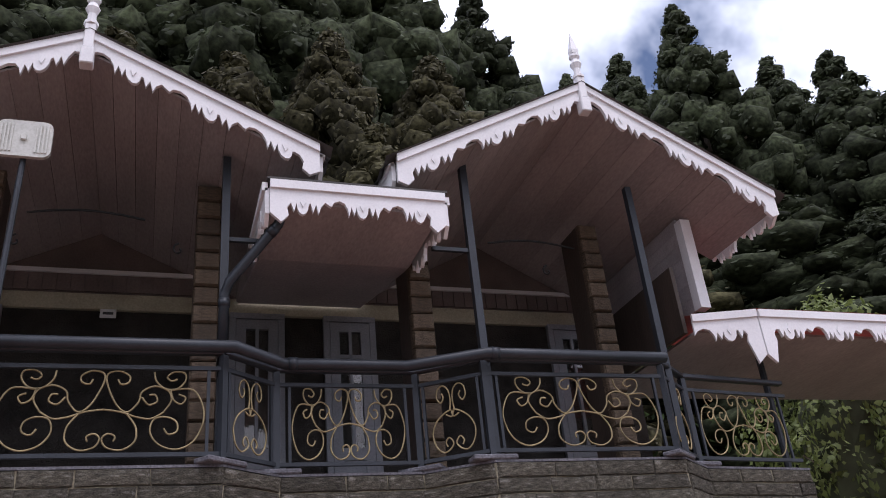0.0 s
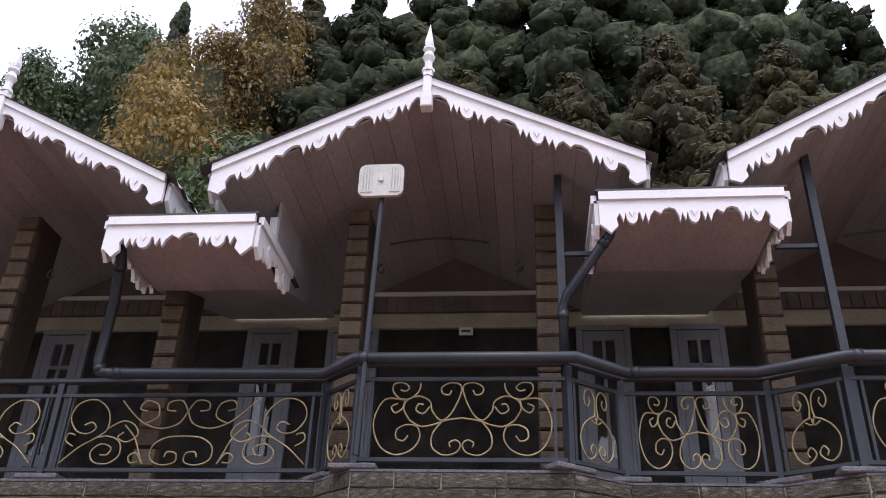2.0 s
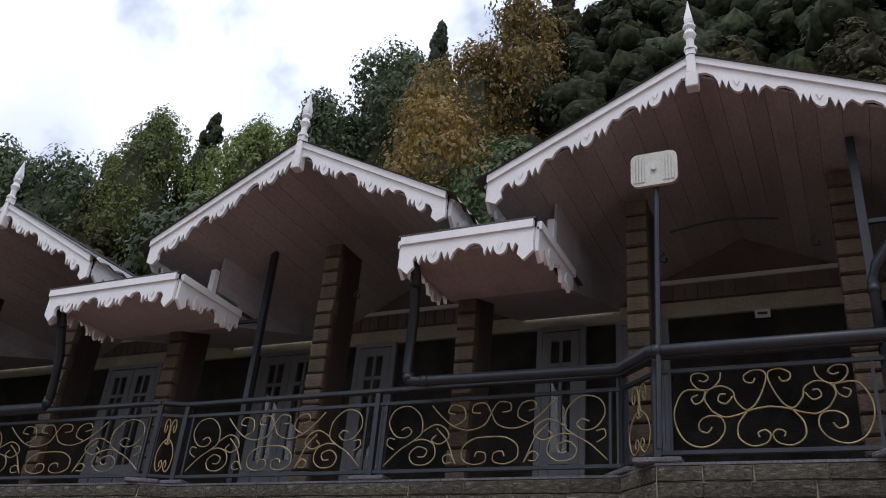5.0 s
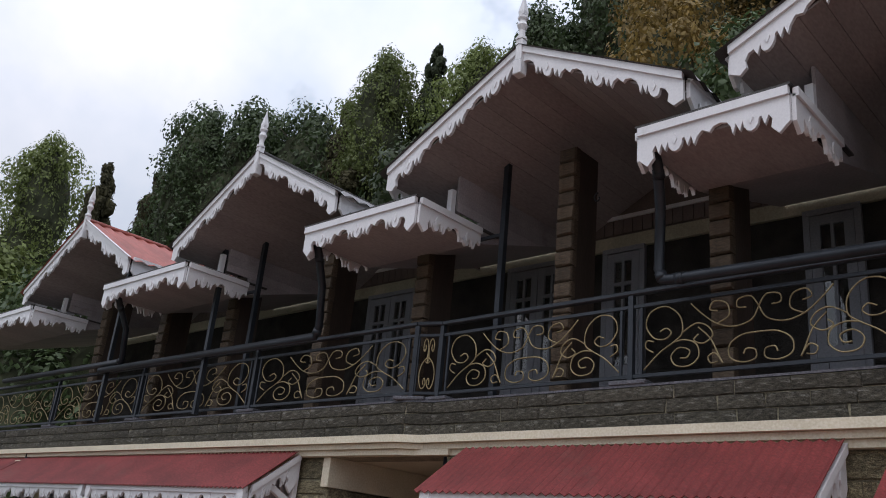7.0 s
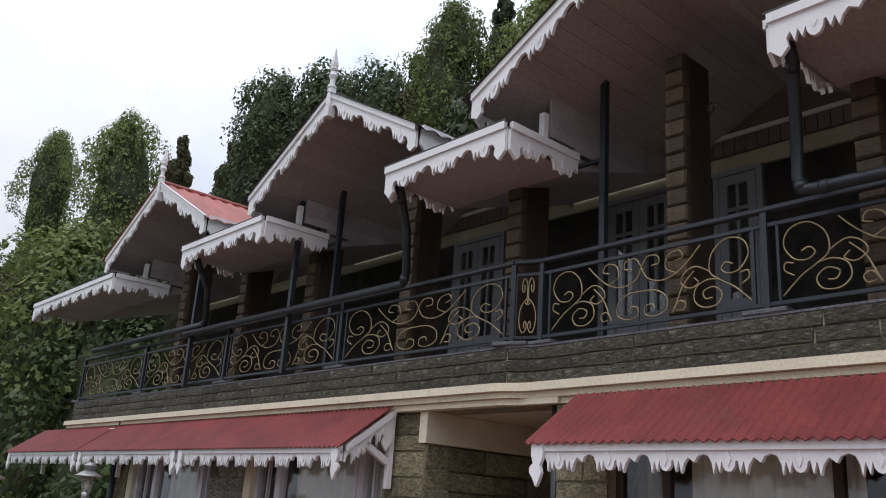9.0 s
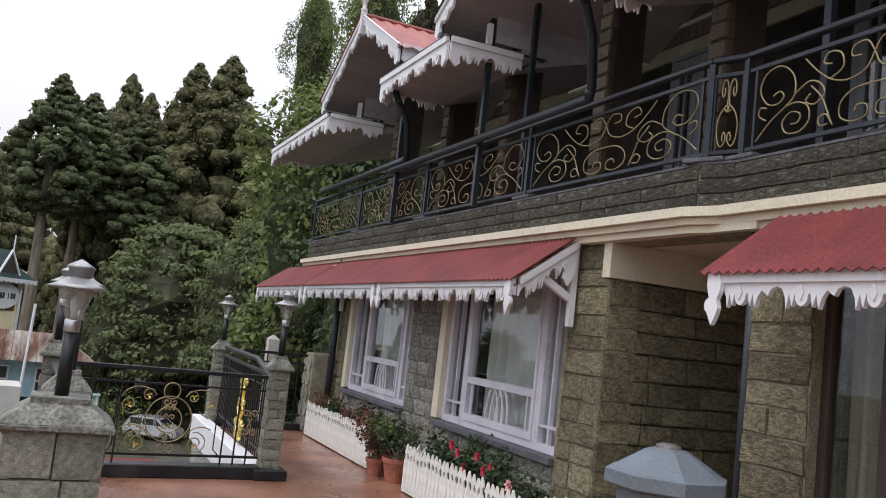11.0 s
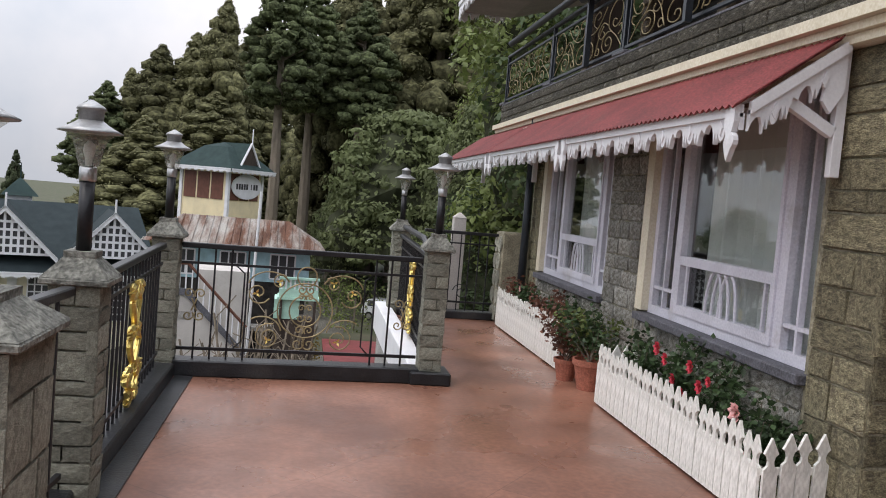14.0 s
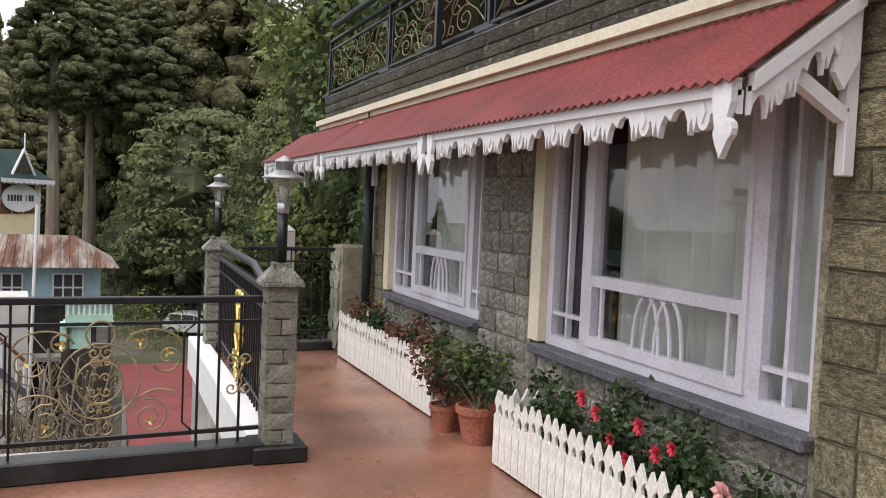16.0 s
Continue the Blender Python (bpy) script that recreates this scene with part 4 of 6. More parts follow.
# hooks and a cable under the soffits
for x in (-1.38, -0.24, 1.55, 2.87, -4.26):
    t = thing("soffit_hook", "curled dark iron hook under the soffit", "hook", (x, 5.95, 4.88), 0, "soffit hooks")
    part("hook", tube(bmesh.new(), [(a * 0.9, 0, b + 0.05) for a, b in spiral(0, 0, 0.055, 0.85, 1.6, 1)], 0.008, 6), BLACK, t)
for cx in (-0.92, 2.78):
    t = thing("hanging_cable", "thin dark rod hung below the soffit", "cable", (cx, 6.0, 5.2))
    part("cable", tube(bmesh.new(), [(-0.42 + 0.84 * k / 10, 0, 0.05 * math.sin(math.pi * k / 10)) for k in range(11)], 0.009, 6), BLACK, t)
t = thing("room_sign", "small white room plate above the door", "sign", (-0.80, UP_Y - 0.07, 5.02))
part("plate", B(-0.07, 0.07, 0, 0.015, 0, 0.085, 0.004), WHITE, t)
part("lettering", B(-0.045, 0.045, -0.003, -0.001, 0.03, 0.055), SIGNINK, t)


# ---- awnings ----
def awning(x0, x1, close_right=True, close_left=True):
    a = thing("awning", "red corrugated awning with white fretwork edge", "awning", (0, 0, 0), 0, "awnings over the windows")
    y0, y1, z0, z1 = 4.93, 5.425, 2.26, 2.62
    bm = bmesh.new()
    n = int((x1 - x0 + 0.1) / 0.038)
    lo, hi = [], []
    for k in range(n + 1):
        x = x0 - 0.05 + (x1 - x0 + 0.1) * k / n
        r = 0.011 * math.cos(k * math.pi)
        s = (y0 - 0.08 - y1) / (y0 - y1)
        zl = z1 + (z0 - z1) * s
        lo.append(bm.verts.new((x, y0 - 0.08, zl + r)))
        hi.append(bm.verts.new((x, y1, z1 + r)))
    for k in range(n):
        bm.faces.new((lo[k], lo[k + 1], hi[k + 1], hi[k]))
    sh = part("sheet", bm, REDROOF, a, "red corrugated sheet")
    sh.modifiers.new("thick", "SOLIDIFY").thickness = 0.006
    part("fascia", fretboard(bmesh.new(), (x0, y0, z0 - 0.085), (x1, y0, z0 - 0.085), 0, 0, band=0.07, unit=0.42, lobe=0.06), WHITE, a, "white fretwork fascia")
    for xs, on in ((x1, close_right), (x0, close_left)):
        if on:
            p, q = (xs, y0 + 0.01, z0 - 0.07), (xs, 5.47, 2.57)
            bm = bmesh.new()
            if xs == x1:
                fretboard(bm, p, q, 0, 0.30, band=0.09, unit=0.32, lobe=0.06)
            else:
                fretboard(bm, q, p, 0.30, 0, band=0.09, unit=0.32, lobe=0.06)
            part("side_fascia", bm, WHITE, a, "white fretwork side board")
            s = -1 if xs == x1 else 1
            part("bracket_upright", B(min(xs, xs + 0.05 * s), max(xs, xs + 0.05 * s), 5.45, 5.51, 1.88, 2.6, 0.004), WHITE, a)
            bm = bmesh.new()
            m = Matrix.Translation((xs + 0.025 * s, 5.45, 2.12)) @ Matrix.Rotation(radians(62), 4, "X")
            box(bm, -0.025, 0.025, -0.03, 0.03, 0, 0.39, 0.0, m)
            part("strut", bm, WHITE, a, "white timber strut")

    # a curled pendant at each front corner: two pierced lobes and a drop
    for xs, s in ((x0, 1), (x1, -1)):
        pts = [(-0.05, -0.045), (-0.05, -0.13), (-0.03, -0.19)]
        pts += [(-0.012 + 0.052 * math.cos(k), -0.235 + 0.05 * math.sin(k)) for k in (2.6, 3.1, 3.6, 4.2)]
        pts += [(0.0, -0.345), (0.03, -0.29), (0.045, -0.25), (0.03, -0.20), (0.05, -0.16), (0.058, -0.11), (0.04, -0.045)]
        part("drop_pendant", extrude(bmesh.new(), [(xs + s * (u + 0.045), v) for u, v in pts], lambda u, v, w: Vector((u, 4.898 - w, z0 + v)), 0.03), WHITE, a, "white fretwork pendant")
    return a


awning(-10.62, -7.42, True, False)
awning(-13.85, -10.72, False, True)
awning(-17.2, -14.0, False, True)
awning(-5.09, -2.15, True, False)
awning(-1.75, 1.4, True, False)
# dentil blocks under the cornice
part("cornice_block", B(-14.1, -13.9, 5.34, 5.55, 2.46, 2.583, 0.01), CREAM, house)
# porch lintel
part("porch_beam", B(-7.07, -6.965, 5.51, 7.39, 2.30, 2.582), CREAM, house, "cream plastered porch beam")
part("porch_ceiling", B(-7.04, -5.41, 5.50, 7.39, 2.586, 2.655), CREAM, house)


# ---- ground floor windows ----
def big_window(x0, x1, j0, j1, name):
    """Three lights: narrow, wide with a fretted lower sash, narrow."""
    w = thing(name, "lilac-white timber window with a wide pane and interlaced arches", "window", (0, 0, 0), 0, "", "structure")
    y, z0, z1, mid = WIN_Y, 0.78, 2.44, 1.26
    part("window_sill", B(x0 - 0.05, x1 + 0.05, WALL_Y - 0.07, WIN_Y + 0.05, 0.70, 0.765, 0.008), SLATE, w, "dark slate sill")
    bm = bmesh.new()
    for q in ((x0, x1, z0 - 0.012, z0 + 0.06), (x0, x1, z1, z1 + 0.06), (x0, x0 + 0.07, z0 + 0.06, z1), (x1 - 0.05, x1, z0 + 0.06, z1), (j0 - 0.05, j0 + 0.05, z0 + 0.06, z1), (j1 - 0.05, j1 + 0.05, z0 + 0.06, z1)):
        box(bm, q[0], q[1], y - 0.04, y + 0.05, q[2], q[3])
    part("window_frame", bm, LILAC, w)
    part("reveal", B(x0 - 0.15, x0 - 0.003, WALL_Y - 0.012, y + 0.05, z0, z1 + 0.06), CREAM, w, "cream painted reveal")
    # the wide light: upper pane, lower fretted sash
    a, b = j0 + 0.05, j1 - 0.05
    bm = bmesh.new()
    for q in ((a, b, mid - 0.035, mid + 0.035), (a, b, z0 + 0.06, z0 + 0.13), (a, a + 0.05, z0 + 0.13, mid - 0.035), (b - 0.05, b, z0 + 0.13, mid - 0.035), (a, a + 0.035, mid + 0.035, z1), (b - 0.035, b, mid + 0.035, z1)):
        box(bm, q[0], q[1], y - 0.055, y + 0.02, q[2], q[3])
    sash = part("sash", bm, LILAC, w)
    bm = bmesh.new()
    lo, hi = z0 + 0.13, mid - 0.035
    for x in (a + 0.14, b - 0.14):
        box(bm, x - 0.012, x + 0.012, y - 0.04, y - 0.02, lo, hi)
    part("glazing_bar", bm, LILAC, sash)
    c = (a + b) / 2
    s = min(1.0, (b - a) / 1.45)
    for k in (-1, 0, 1):
        bm = bmesh.new()
        cx = c + 0.105 * k * s
        for sg in (-1, 1):
            tube(bm, [(cx + sg * 0.125 * s * math.cos(u * 1.35) ** 0.9, y - 0.035, lo + (hi - lo) * 0.97 * math.sin(u * 1.35) / math.sin(1.35)) for u in [i / 8 for i in range(9)]], 0.012, 6)
        part("fret_arch", bm, LILAC, sash, "interlaced pointed arch")
    part("pane", B(a + 0.036, b - 0.036, y - 0.003, y + 0.003, mid + 0.036, z1 - 0.001), GLASS, sash)
    part("pane", B(a + 0.051, b - 0.051, y - 0.003, y + 0.003, lo + 0.001, hi - 0.001), GLASS, sash)
    for p, q in ((x0 + 0.07, j0 - 0.05), (j1 + 0.05, x1 - 0.05)):
        part("side_bar", box(B(p, q, y - 0.03, y + 0.01, 0.98, 1.005), (p + q) / 2 - 0.012, (p + q) / 2 + 0.012, y - 0.032, y + 0.008, z0 + 0.06, z1), LILAC, w)
        part("pane", B(p, q, y + 0.012, y + 0.018, z0 + 0.06, z1), GLASS, w)
    # room behind with a hung curtain
    rm = thing("room_shell", "room shell behind the window, dimness put into its dark colour", "room", (0, 0, 0), 0, "", "structure")
    bm = bmesh.new()
    box(bm, x0 - 0.3, x1 + 0.3, 7.2, 7.25, 0, 2.7)
    box(bm, x0 - 0.35, x0 - 0.3, WIN_Y + 0.25, 7.2, 0, 2.7)
    box(bm, x1 + 0.3, x1 + 0.35, WIN_Y + 0.25, 7.2, 0, 2.7)
    box(bm, x0 - 0.35, x1 + 0.35, WIN_Y + 0.25, 7.25, -0.05, 0)
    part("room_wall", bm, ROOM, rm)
    cu = thing("curtain", "pale sheer curtain hung in soft folds", "curtain", (0, 0, 0), 0, "window curtains")
    bm = bmesh.new()
    n = 90
    top, bot = [], []
    for k in range(n + 1):
        x = j0 + 0.03 + (j1 + 0.25 - j0) * k / n
        yy = WIN_Y + 0.20 + 0.055 * math.sin(k * 0.62 + 0.8 * math.sin(k * 0.13)) + 0.015 * math.sin(k * 1.7)
        top.append(bm.verts.new((x, yy, 2.5)))
        bot.append(bm.verts.new((x, yy + 0.01 * math.sin(k), 0.5)))
    for k in range(n):
        bm.faces.new((top[k], top[k + 1], bot[k + 1], bot[k]))
    part("cloth", bm, CURTAIN, cu, smooth=True)
    return w


big_window(-13.42, -11.10, -12.80, -11.42, "window_1")
big_window(-10.05, -7.62, -9.56, -8.02, "window_2")
big_window(-1.4, 1.6, -0.8, 1.0, "window_3")

# the curtained glass door by the porch
dw = thing("door_1", "wide glass door with drawn tan curtains", "door", (0, 0, 0), 0, "", "structure")
bm = bmesh.new()
for x in (-4.95, -4.55, -3.35, -2.46):
    box(bm, x, x + 0.06, WIN_Y, WIN_Y + 0.06, 0, 2.4)
part("door_frame", bm, DARKWOOD, dw, "dark timber frame")
part("pane", B(-4.89, -2.46, WIN_Y + 0.025, WIN_Y + 0.031, 0.05, 2.38), GLASS, dw)
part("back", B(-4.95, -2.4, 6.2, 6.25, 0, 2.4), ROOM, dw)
for x0, x1 in ((-4.86, -4.6), (-4.4, -3.2), (-3.1, -2.5)):
    cu = thing("curtain", "tan curtain hung in deep folds", "curtain", (0, 0, 0), 0, "door curtains")
    bm = bmesh.new()
    n = int((x1 - x0) * 40)
    top = [bm.verts.new((x0 + (x1 - x0) * k / n, WIN_Y + 0.14 + 0.045 * math.sin(k * 0.9), 2.4)) for k in range(n + 1)]
    bot = [bm.verts.new((x0 + (x1 - x0) * k / n, WIN_Y + 0.14 + 0.045 * math.sin(k * 0.9 + 0.2), 0.02)) for k in range(n + 1)]
    for k in range(n):
        bm.faces.new((top[k], top[k + 1], bot[k + 1], bot[k]))
    part("cloth", bm, CURTAIN if x0 == -4.4 else CURTAIN_TAN, cu, smooth=True)
pipe("porch_pipe", [(-5.52, 5.62, 0), (-5.52, 5.62, 2.6)], 0.035, "grey pipe down the porch corner")
pipe("corner_pipe", [(-13.9, 5.45, 0), (-13.9, 5.45, 2.7)], 0.05, "dark drainpipe at the house corner")
# ---- terrace things ----


def pillar(x, y, w, h, stones, lamp_post=True, label="square stone gate pillar with a stepped slate cap"):
    p = thing("stone_pillar", label, "pillar", (x, y, 0), 0, "terrace pillars")
    a = w / 2
    part("core", B(-a + 0.03, a - 0.03, -a + 0.03, a - 0.03, 0, h), MORTAR, p)
    for al, o in (("x", (-a, -a + 0.025, 0.02)), ("-x", (a, a - 0.025, 0.02)), ("y", (a - 0.025, -a, 0.02)), ("-y", (-a + 0.025, a, 0.02))):
        coursed(p, "stone", stones, o, al, w, h - 0.02, 0.20 if w > 0.4 else 0.1, 0.25 if w > 0.4 else 0.17, 0.05, 0.008)
    bm = bmesh.new()
    box(bm, -a - 0.035, a + 0.035, -a - 0.035, a + 0.035, h, h + 0.03, 0.006)
    lathe(bm, [((a + 0.03) * 1.414, h + 0.032), (0.6 * a * 1.414, h + 0.12), (0.6 * a * 1.414, h + 0.15)], 4, (0, 0), math.pi / 4)
    part("cap", bm, CAPSTONE, p, "hipped weathered grey stone cap")
    if lamp_post:
        garden_lamp(x, y, h + 0.15)
    return p


def garden_lamp(x, y, z):
    l = thing("garden_lamp", "black post lamp with steel cap and ribbed flared shade", "lamp", (x, y, z), 0, "terrace lamps")
    l.scale = (0.86, 0.86, 0.76)
    part("post", tube(bmesh.new(), [(0, 0, 0), (0, 0, 0.42)], 0.04, 12), BLACK, l, smooth=True)
    part("collar", lathe(bmesh.new(), [(0.042, 0.42), (0.046, 0.43), (0.046, 0.50), (0.04, 0.51)], 16), STEEL, l, "bright steel collar", smooth=True)
    bm = bmesh.new()
    lathe(bm, [(0.05, 0.51), (0.062, 0.56), (0.072, 0.62), (0.098, 0.68), (0.135, 0.715)], 24)
    part("shade", bm, LAMPGLASS, l, "ribbed clear flared shade")
    part("bulb", lathe(bmesh.new(), [(0.018, 0.51), (0.02, 0.56), (0.032, 0.60), (0.030, 0.64), (0.008, 0.665)], 12), PLASTIC, l, "white bulb", smooth=True)
    bm = bmesh.new()
    lathe(bm, [(0.135, 0.708), (0.162, 0.712), (0.168, 0.720), (0.125, 0.742), (0.085, 0.768), (0.062, 0.788)], 24)
    part("hat", bm, HAT, l, "weathered grey metal hat", smooth=True)
    part("chimney", lathe(bmesh.new(), [(0.064, 0.786), (0.066, 0.845), (0.078, 0.85), (0.07, 0.868), (0.03, 0.895), (0.006, 0.91)], 16), HAT, l, smooth=True)
    return l


PILA, PILB, PILC, PILF, PILR = (-6.04, 1.63), (-7.28, 1.68), (-10.12, 1.60), (-10.345, 3.79), (-14.45, 3.90)
pillar(*PILA, 0.46, 1.03, STONES_GREY)
pillar(*PILB, 0.23, 1.06, STONES_GREY)
pillar(*PILC, 0.21, 1.10, STONES_GREY)
pillar(*PILF, 0.20, 1.13, STONES_GREY)
pillar(*PILR, 0.24, 1.10, STONES_GREY)


def scroll_flower(cx, cz, r, seed):
    """A wreath of curls with small gold leaves."""
    runs = []
    for k in range(3):
        a = math.pi / 2 + k * 2.1
        runs.append(spiral(cx + 0.55 * r * math.cos(a), cz + 0.55 * r * math.sin(a), 0.5 * r, 1.6, a + seed, 1 if k % 2 else -1))
    return runs


def low_railing(p, q, label, gap=(9, 9), top=1.055):
    p, q = Vector((*p, 0)), Vector((*q, 0))
    d = q - p
    length = d.length
    ang = math.atan2(d.y, d.x)
    r = thing("terrace_railing", label, "railing", (p.x, p.y, 0), math.degrees(ang), "terrace railings")
    part("top_rail", B(0, length, -0.03, 0.03, top - 0.03, top + 0.012, 0.006), BLACK, r)
    part("mid_rail", B(0, length, -0.01, 0.01, top - 0.16, top - 0.14), BLACK, r)
    part("bottom_rail", B(0, length, -0.012, 0.012, 0.20, 0.225), BLACK, r)
    n = max(4, int(length / 0.125))
    me = mesh_of(B(-0.0075, 0.0075, -0.0075, 0.0075, 0.10, top - 0.03), BLACK, "bar")
    for k in range(1, n):
        if gap[0] < length * k / n < gap[1]:
            continue
        part("bar", me, None, r, at=Matrix.Translation((length * k / n, 0, 0)))
    return r, length


def scroll_panel(r, runs, mat, name="scrollwork", rad=0.007, leaves=(), label="", off=-0.02):
    bm = bmesh.new()
    for q in runs:
        tube(bm, [(x, off, z) for x, z in q], rad, 6)
    sp = part(name, bm, mat, r, label)
    for x, z in leaves:
        b2 = bmesh.new()
        for k in range(4):
            a = k * math.pi / 2 + 0.5
            vs = [b2.verts.new(v) for v in ((x, -0.03, z), (x + 0.03 * math.cos(a - 0.5), -0.036, z + 0.03 * math.sin(a - 0.5)), (x + 0.05 * math.cos(a), -0.045, z + 0.05 * math.sin(a)), (x + 0.03 * math.cos(a + 0.5), -0.036, z + 0.03 * math.sin(a + 0.5)))]
            b2.faces.new(vs)
        part("gold_flower", b2, GOLD, r, "small gilded flower")
    return sp


# the end railing with the large scroll wreath
r, L = low_railing((-10.16, 1.71), (-10.315, 3.67), "black iron end railing with a pale gold scroll wreath", gap=(0.58, 1.50))
c = L * 0.51


def ring(x, z, rad, n=28):
    return [(x + rad * math.cos(2 * math.pi * k / n), z + rad * math.sin(2 * math.pi * k / n)) for k in range(n + 1)]


CURLS = [ring(c, 0.565, 0.225, 36), ring(c, 0.56, 0.128), ring(c, 0.845, 0.08, 22)]
for s0 in (-1, 1):
    for dx, z, rad, turns, start, way in ((0.036, 0.735, 0.038, 1.2, 2.6, 1), (0.034, 0.675, 0.032, 1.2, 3.8, -1), (0.032, 0.585, 0.03, 1.2, 3.4, -1), (0.036, 0.50, 0.036, 1.2, 2.4, 1), (0.04, 0.40, 0.04, 1.2, 3.9, -1), (0.045, 0.285, 0.058, 1.3, 2.2, 1),
                                            (0.215, 0.79, 0.068, 1.25, 2.4, -1), (0.385, 0.695, 0.10, 1.25, 3.6, 1), (0.29, 0.335, 0.115, 1.7, 1.9, -1)):
        CURLS.append([(c + s0 * x, z1) for x, z1 in spiral(dx, z, rad, turns, start, way)])
    # long stems that join the curls to the wreath
    CURLS.append([(c + s0 * (0.30 + 0.17 * math.cos(a)), 0.745 + 0.125 * math.sin(a)) for a in [2.75 - 0.16 * k for k in range(17)]])
    CURLS.append([(c + s0 * (0.34 + 0.155 * math.cos(a)), 0.37 + 0.13 * math.sin(a)) for a in [3.0 - 0.16 * k for k in range(14)]])
for x in (0.12, L - 0.14):
    CURLS += [spiral(x - 0.045, 0.66, 0.045, 1.3, 5.6, 1), spiral(x + 0.045, 0.66, 0.045, 1.3, 3.8, -1), spiral(x - 0.045, 0.48, 0.045, 1.3, 0.7, -1), spiral(x + 0.045, 0.48, 0.045, 1.3, 2.4, 1), [(x - 0.02, 0.62), (x, 0.57), (x + 0.02, 0.52)], [(x + 0.02, 0.62), (x, 0.57), (x - 0.02, 0.52)]]
for q in CURLS:
    scroll_panel(r, [q], BRASS, "curl", 0.0065)
for x, z in ((c - 0.22, 0.79), (c + 0.22, 0.80), (c - 0.40, 0.69), (c + 0.385, 0.725), (c - 0.29, 0.31), (c + 0.28, 0.315)):
    b2 = bmesh.new()
    for k in range(3):
        a = k * 2.1 + x * 9
        b2.faces.new([b2.verts.new(v) for v in ((x, -0.03, z), (x + 0.018 * math.cos(a - 0.6), -0.036, z + 0.018 * math.sin(a - 0.6)), (x + 0.038 * math.cos(a), -0.042, z + 0.038 * math.sin(a)), (x + 0.018 * math.cos(a + 0.6), -0.036, z + 0.018 * math.sin(a + 0.6)))])
    part("gilded_leaf", b2, GOLD, r, "small gilded leaf")
for s0, xs in ((1, 0.50), (-1, L - 0.48)):
    part("bent_bar", tube(bmesh.new(), [(xs - 0.07 * s0, 0, 0.90), (xs, 0, 0.84), (xs, 0, 0.28), (xs - 0.06 * s0, 0, 0.22)], 0.007, 6), BLACK, r)
part("kerb", B(-0.02, L + 0.02, -0.10, 0.10, 0, 0.13, 0.01), KERB, r, "black stone kerb")


def gold_drop(r, x, off=-0.02):
    """The gilded vertical scroll bundle in the middle of a bay."""
    runs = []
    for s in (-1, 1):
        runs += [[(x + 2.0 * s * a, z) for a, z in spiral(0.06, 0.86, 0.05, 1.4, 3.4, 1)], [(x + 2.0 * s * a, z) for a, z in ((0.01, 0.90), (0.055, 0.78), (0.02, 0.64), (0.085, 0.52), (0.02, 0.40), (0.075, 0.28), (0.01, 0.16))],
                 [(x + 2.0 * s * a, z) for a, z in spiral(0.08, 0.34, 0.06, 1.5, 0.4, -1)], [(x + 2.0 * s * a, z) for a, z in spiral(0.05, 0.60, 0.05, 1.3, 2.4, 1)], [(x + 2.0 * s * a, z) for a, z in spiral(0.06, 0.18, 0.05, 1.4, 0.9, 1)]]
    for q in runs:
        scroll_panel(r, [q], GOLD, "gilded_scroll", 0.022, [], "bright gilded scroll bundle", off)


for a, b in (((PILA[0] - 0.25, PILA[1]), (PILB[0] + 0.2, PILB[1])), ((PILB[0] - 0.2, PILB[1]), (PILC[0] + 0.2, PILC[1]))):
    r, L = low_railing(a, b, "black iron railing with a bright gilded scroll bundle" if a[0] < -7 else "short black iron railing with pale gold curls")
    if a[0] < -7:
        gold_drop(r, L * 0.5)
    else:
        scroll_panel(r, [[(L * 0.5 + x, z) for x, z in spiral(0, 0.35, 0.09, 1.5, 0, 1)], [(L * 0.5 + x, z) for x, z in spiral(0, 0.62, 0.08, 1.5, 3, -1)]], BRASS, label="pale gold curls")
r, L = low_railing((PILA[0] + 0.05, 1.33), (PILA[0] + 0.05, -5.0), "black iron railing with gold scrolls")
scroll_panel(r, [[(0.5 + x, z) for x, z in spiral(0, 0.4, 0.14, 1.5, 0, 1)], [(0.9 + x, z) for x, z in spiral(0, 0.4, 0.14, 1.5, 3, -1)]], BRASS, label="pale gold curls")
r, L = low_railing((PILF[0] - 0.2, PILF[1]), (PILR[0] + 0.2, PILR[1]), "black iron walk railing with a bright gilded scroll bundle")
gold_drop(r, L * 0.42, 0.035)
part("slant_rail", tube(bmesh.new(), [(0.0, -0.03, 0.98), (1.2, -0.03, 1.16), (L, -0.03, 1.16)], 0.035, 10), BLACK, r)
# kerbs along the terrace edge
k = thing("edge_kerb", "black stone kerb along the terrace edge", "kerb")
part("kerb", B(-10.0, -6.29, 1.47, 1.73, 0.0, 0.12, 0.012), KERB, k)
part("apron", B(-10.05, -6.29, 1.733, 1.87, 0.002, 0.012), KERB, k, "dark painted margin")
k = thing("edge_kerb", "black stone kerb at the pillar foot", "kerb")
part("kerb", B(-10.52, -10.17, 3.62, 3.97, 0.0, 0.11, 0.012), KERB, k)

